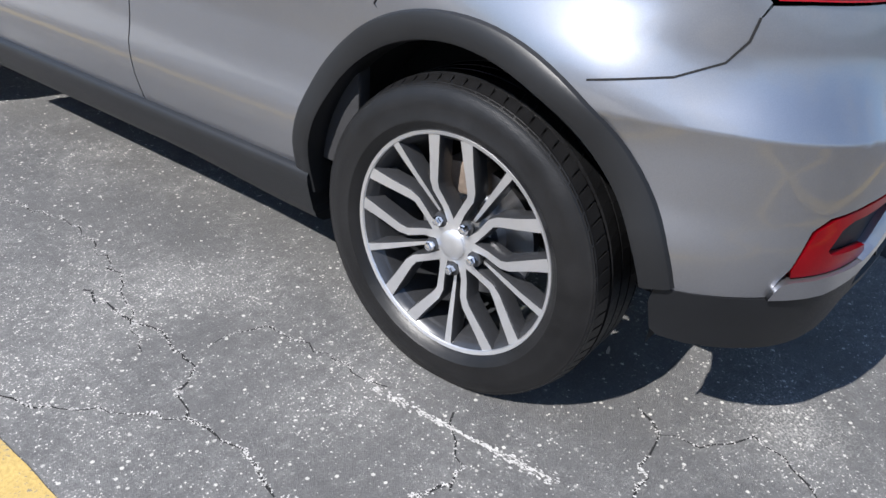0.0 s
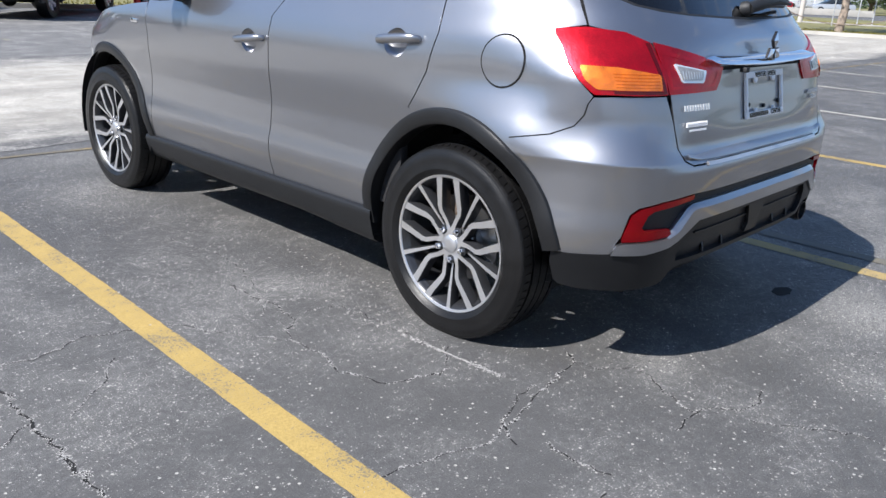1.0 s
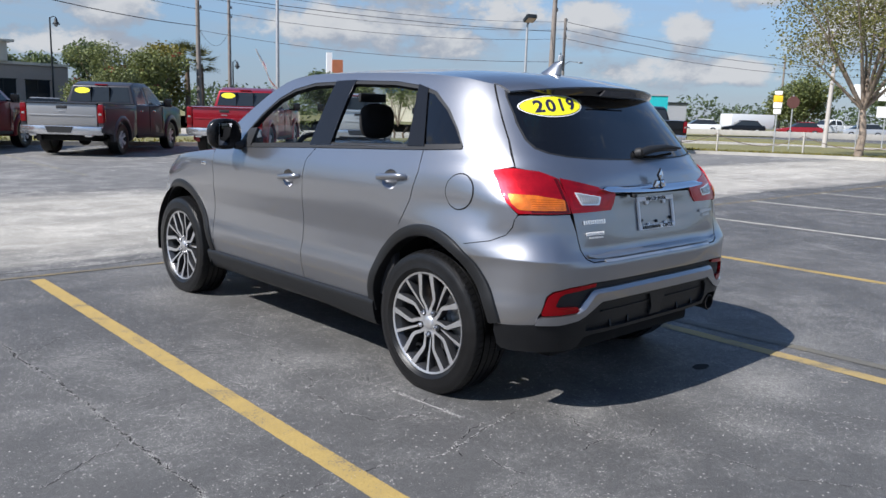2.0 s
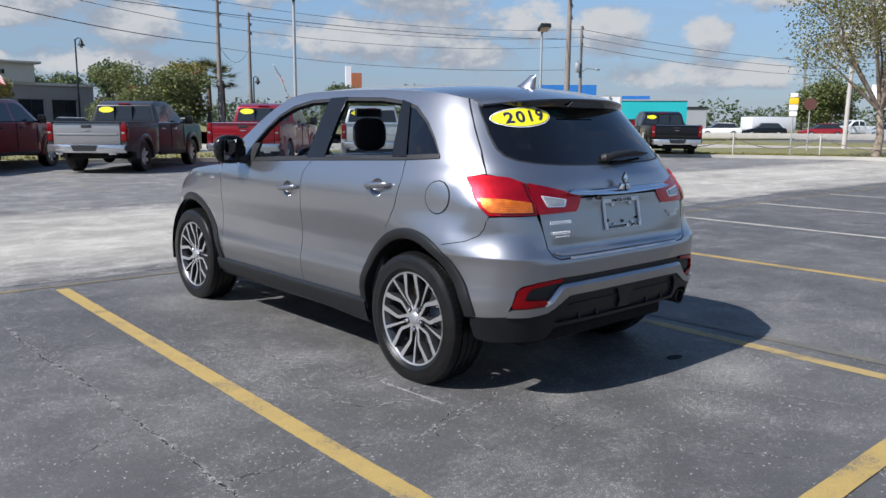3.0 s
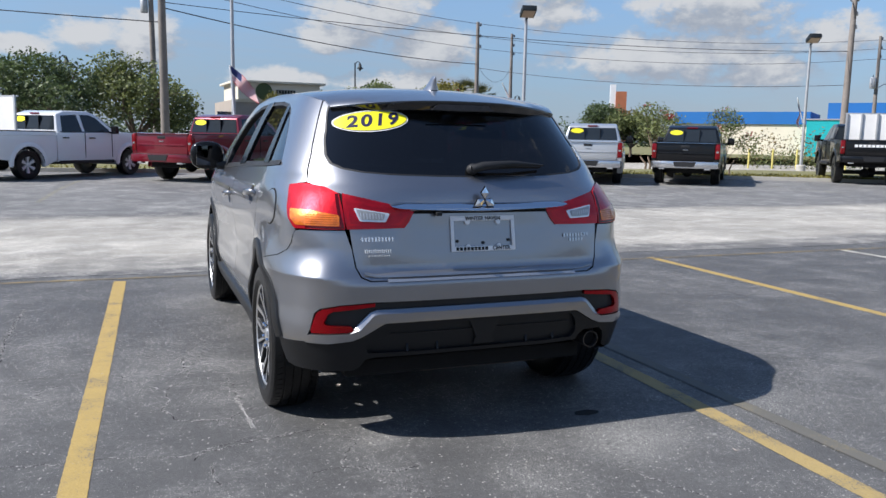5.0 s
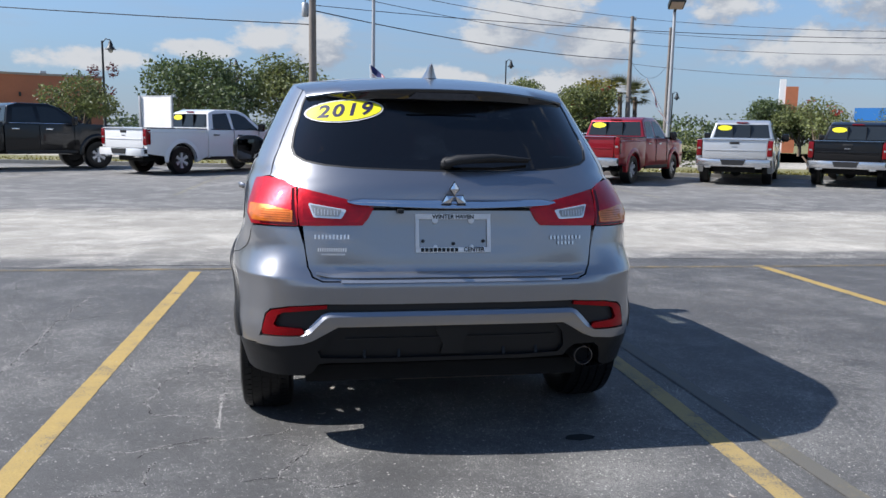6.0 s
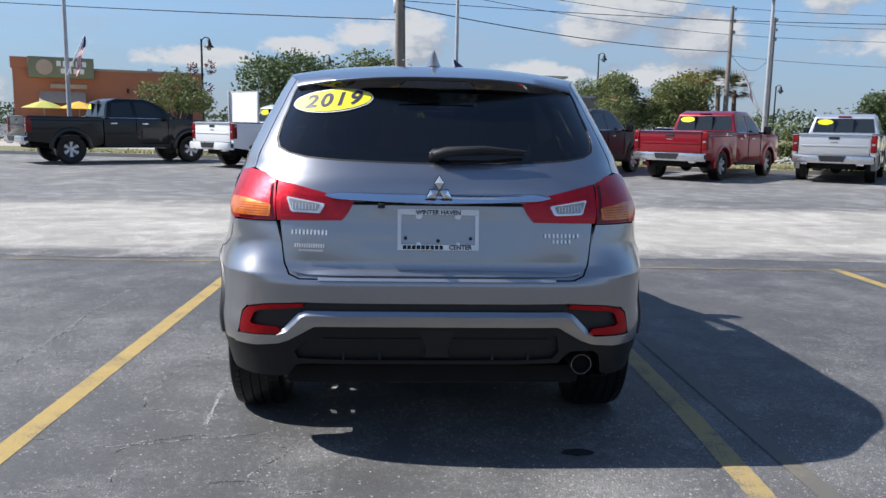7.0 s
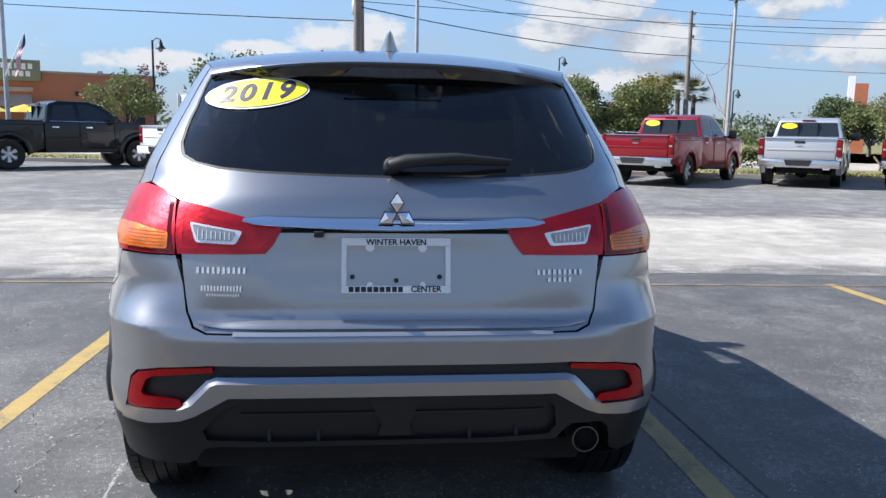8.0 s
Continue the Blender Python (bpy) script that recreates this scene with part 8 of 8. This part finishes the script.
wp = thing("white_post", "leaning white-painted timber post on the verge", "post", pose(41.3, 14.6, 0.0, 0, 2, 0))
part("shaft", tube([(0, 0, 0), (0, 0, 4.5)], [0.13, 0.10], 12), "concrete_pole", wp, smooth_angle=60)
chain_pts = [(25.2, 16.4), (27.6, 13.6), (29.4, 10.8), (30.9, 7.0), (32.0, 2.5)]
for x, y in chain_pts:
    solid("chain_post", join(box(x - 0.03, y - 0.03, 0.1, x + 0.03, y + 0.03, 0.95, 0.01), box(x - 0.037, y - 0.037, 0.95, x + 0.037, y + 0.037, 1.0, 0.01)), "kerb_concrete", "short white post carrying a drooping chain", "post", group="chain posts")
for (x0, y0), (x1, y1) in zip(chain_pts, chain_pts[1:]):
    pts = [Vector((x0, y0, 0.85)).lerp(Vector((x1, y1, 0.85)), t) - Vector((0, 0, 0.45 * 4 * t * (1 - t))) for t in np.linspace(0, 1, 14)]
    solid("chain", tube(pts, 0.018, 5), "rusty_steel", "drooping rusty chain between white posts", "chain", group="chains", smooth_angle=80)
material("bollard_yellow", (0.55, 0.47, 0.14), 0.6, var=0.1)
for k in range(9):
    x, y = 27.6 + 0.95 * k, 31.2 - 0.72 * k
    solid("bollard", join(tube([(x, y, 0.0), (x, y, 1.05)], 0.05, 10), ellipsoid((x, y, 1.05), (0.05, 0.05, 0.035), 10, 6)), "bollard_yellow", "slim painted steel bollard along the pavement", "bollard", group="bollards", smooth_angle=60)


def far_car(place, yaw, paint, label):
    root = thing("parked_car", label, "car", pose(*place, 0.05, 0, 0, yaw), group="cars across the road")
    prof = [(-2.2, 0.35), (2.2, 0.35), (2.25, 0.70), (1.2, 0.90), (-2.1, 0.95), (-2.25, 0.7)]
    part("body", quad_prism(prof, -0.88, 0.88, 0.05, 0.06), paint, root)
    part("cabin", quad_prism([(-1.9, 0.93), (-1.4, 1.42), (0.2, 1.45), (1.1, 0.90)], -0.80, 0.80, 0.18, 0.04), "window_dark", root)
    part("roof", quad_prism([(-1.45, 1.415), (-1.35, 1.47), (0.15, 1.49), (0.3, 1.44)], -0.66, 0.66, 0.05, 0.02), paint, root)
    for s in (-1, 1):
        for y in (-1.35, 1.35):
            m = Matrix.Translation((s * 0.80, y, 0.32)) @ Matrix.Rotation(s * math.pi / 2, 4, "Y")
            w = part("tyre", moved(disc_lathe([(0.20, -0.1), (0.31, -0.1), (0.32, 0.0), (0.31, 0.1), (0.2, 0.1)], 18), m), "rubber", root)
            part("rim", moved(disc_lathe([(0.2, 0.09), (0.2, 0.105), (0.05, 0.11)], 14), m), "machined_alloy", w)


for x, y, yw, pt, lb in ((72, 45, 40, "silver_paint", "silver car across the junction"), (76, 41.5, 42, "white_paint", "white car across the junction"), (79, 38, 40, "black_paint", "black car across the junction"), (84, 34, 44, "red_paint", "red car across the junction"),
                         (69, 48, 40, "white_paint", "white car beside the teal store"), (88, 29, 40, "silver_paint", "silver car far along the road"), (2.0, 50.0, 80, "white_paint", "white car outside the coffee house"), (-28.5, 46.5, 70, "white_paint", "white car by the cafe"),
                         (-20.0, 49.0, 70, "white_paint", "white van-like car by the cafe"), (12.5, 52.5, 75, "silver_paint", "silver car passing the trees"), (16.0, 45.0, 78, "white_paint", "white car on the far lane")):
    far_car((x, y), yw, pt, lb)
pickup((91.5, 32.0), 60, "white_paint", "white pickup driving on the road beyond the verge", sticker=False)
tr = thing("trailer", "white box trailer parked across the road", "trailer", pose(82.0, 39.0, 0.0, 0, 0, 58), group="cars across the road")
part("box_body", box(-1.2, -2.6, 0.6, 1.2, 2.6, 2.2, 0.04), "white_paint", tr)
for s in (-1, 1):
    part("tyre", disc_lathe([(0.2, -0.1), (0.34, -0.1), (0.34, 0.1), (0.2, 0.1)], 16, Matrix.Translation((s * 1.0, 0, 0.34)) @ Matrix.Rotation(math.pi / 2, 4, "Y")), "rubber", tr)
solid("barrier_wall", moved(box(-16, -0.15, 0, 16, 0.15, 0.55, 0.03), pose(67.0, 34.0, 0.02, 0, 0, -52)), "kerb_concrete", "low concrete barrier along the far kerb", "barrier", kind="structure")

# ---- a plain unseen wall, added to close the place on the west ----
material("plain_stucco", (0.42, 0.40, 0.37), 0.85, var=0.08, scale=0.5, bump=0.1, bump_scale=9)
solid("wall_west", box(-31.0, -24.0, 0.0, -30.6, 14.0, 6.2), "plain_stucco", "plain stucco wall added out of view", "wall", kind="structure", smooth_angle=0)
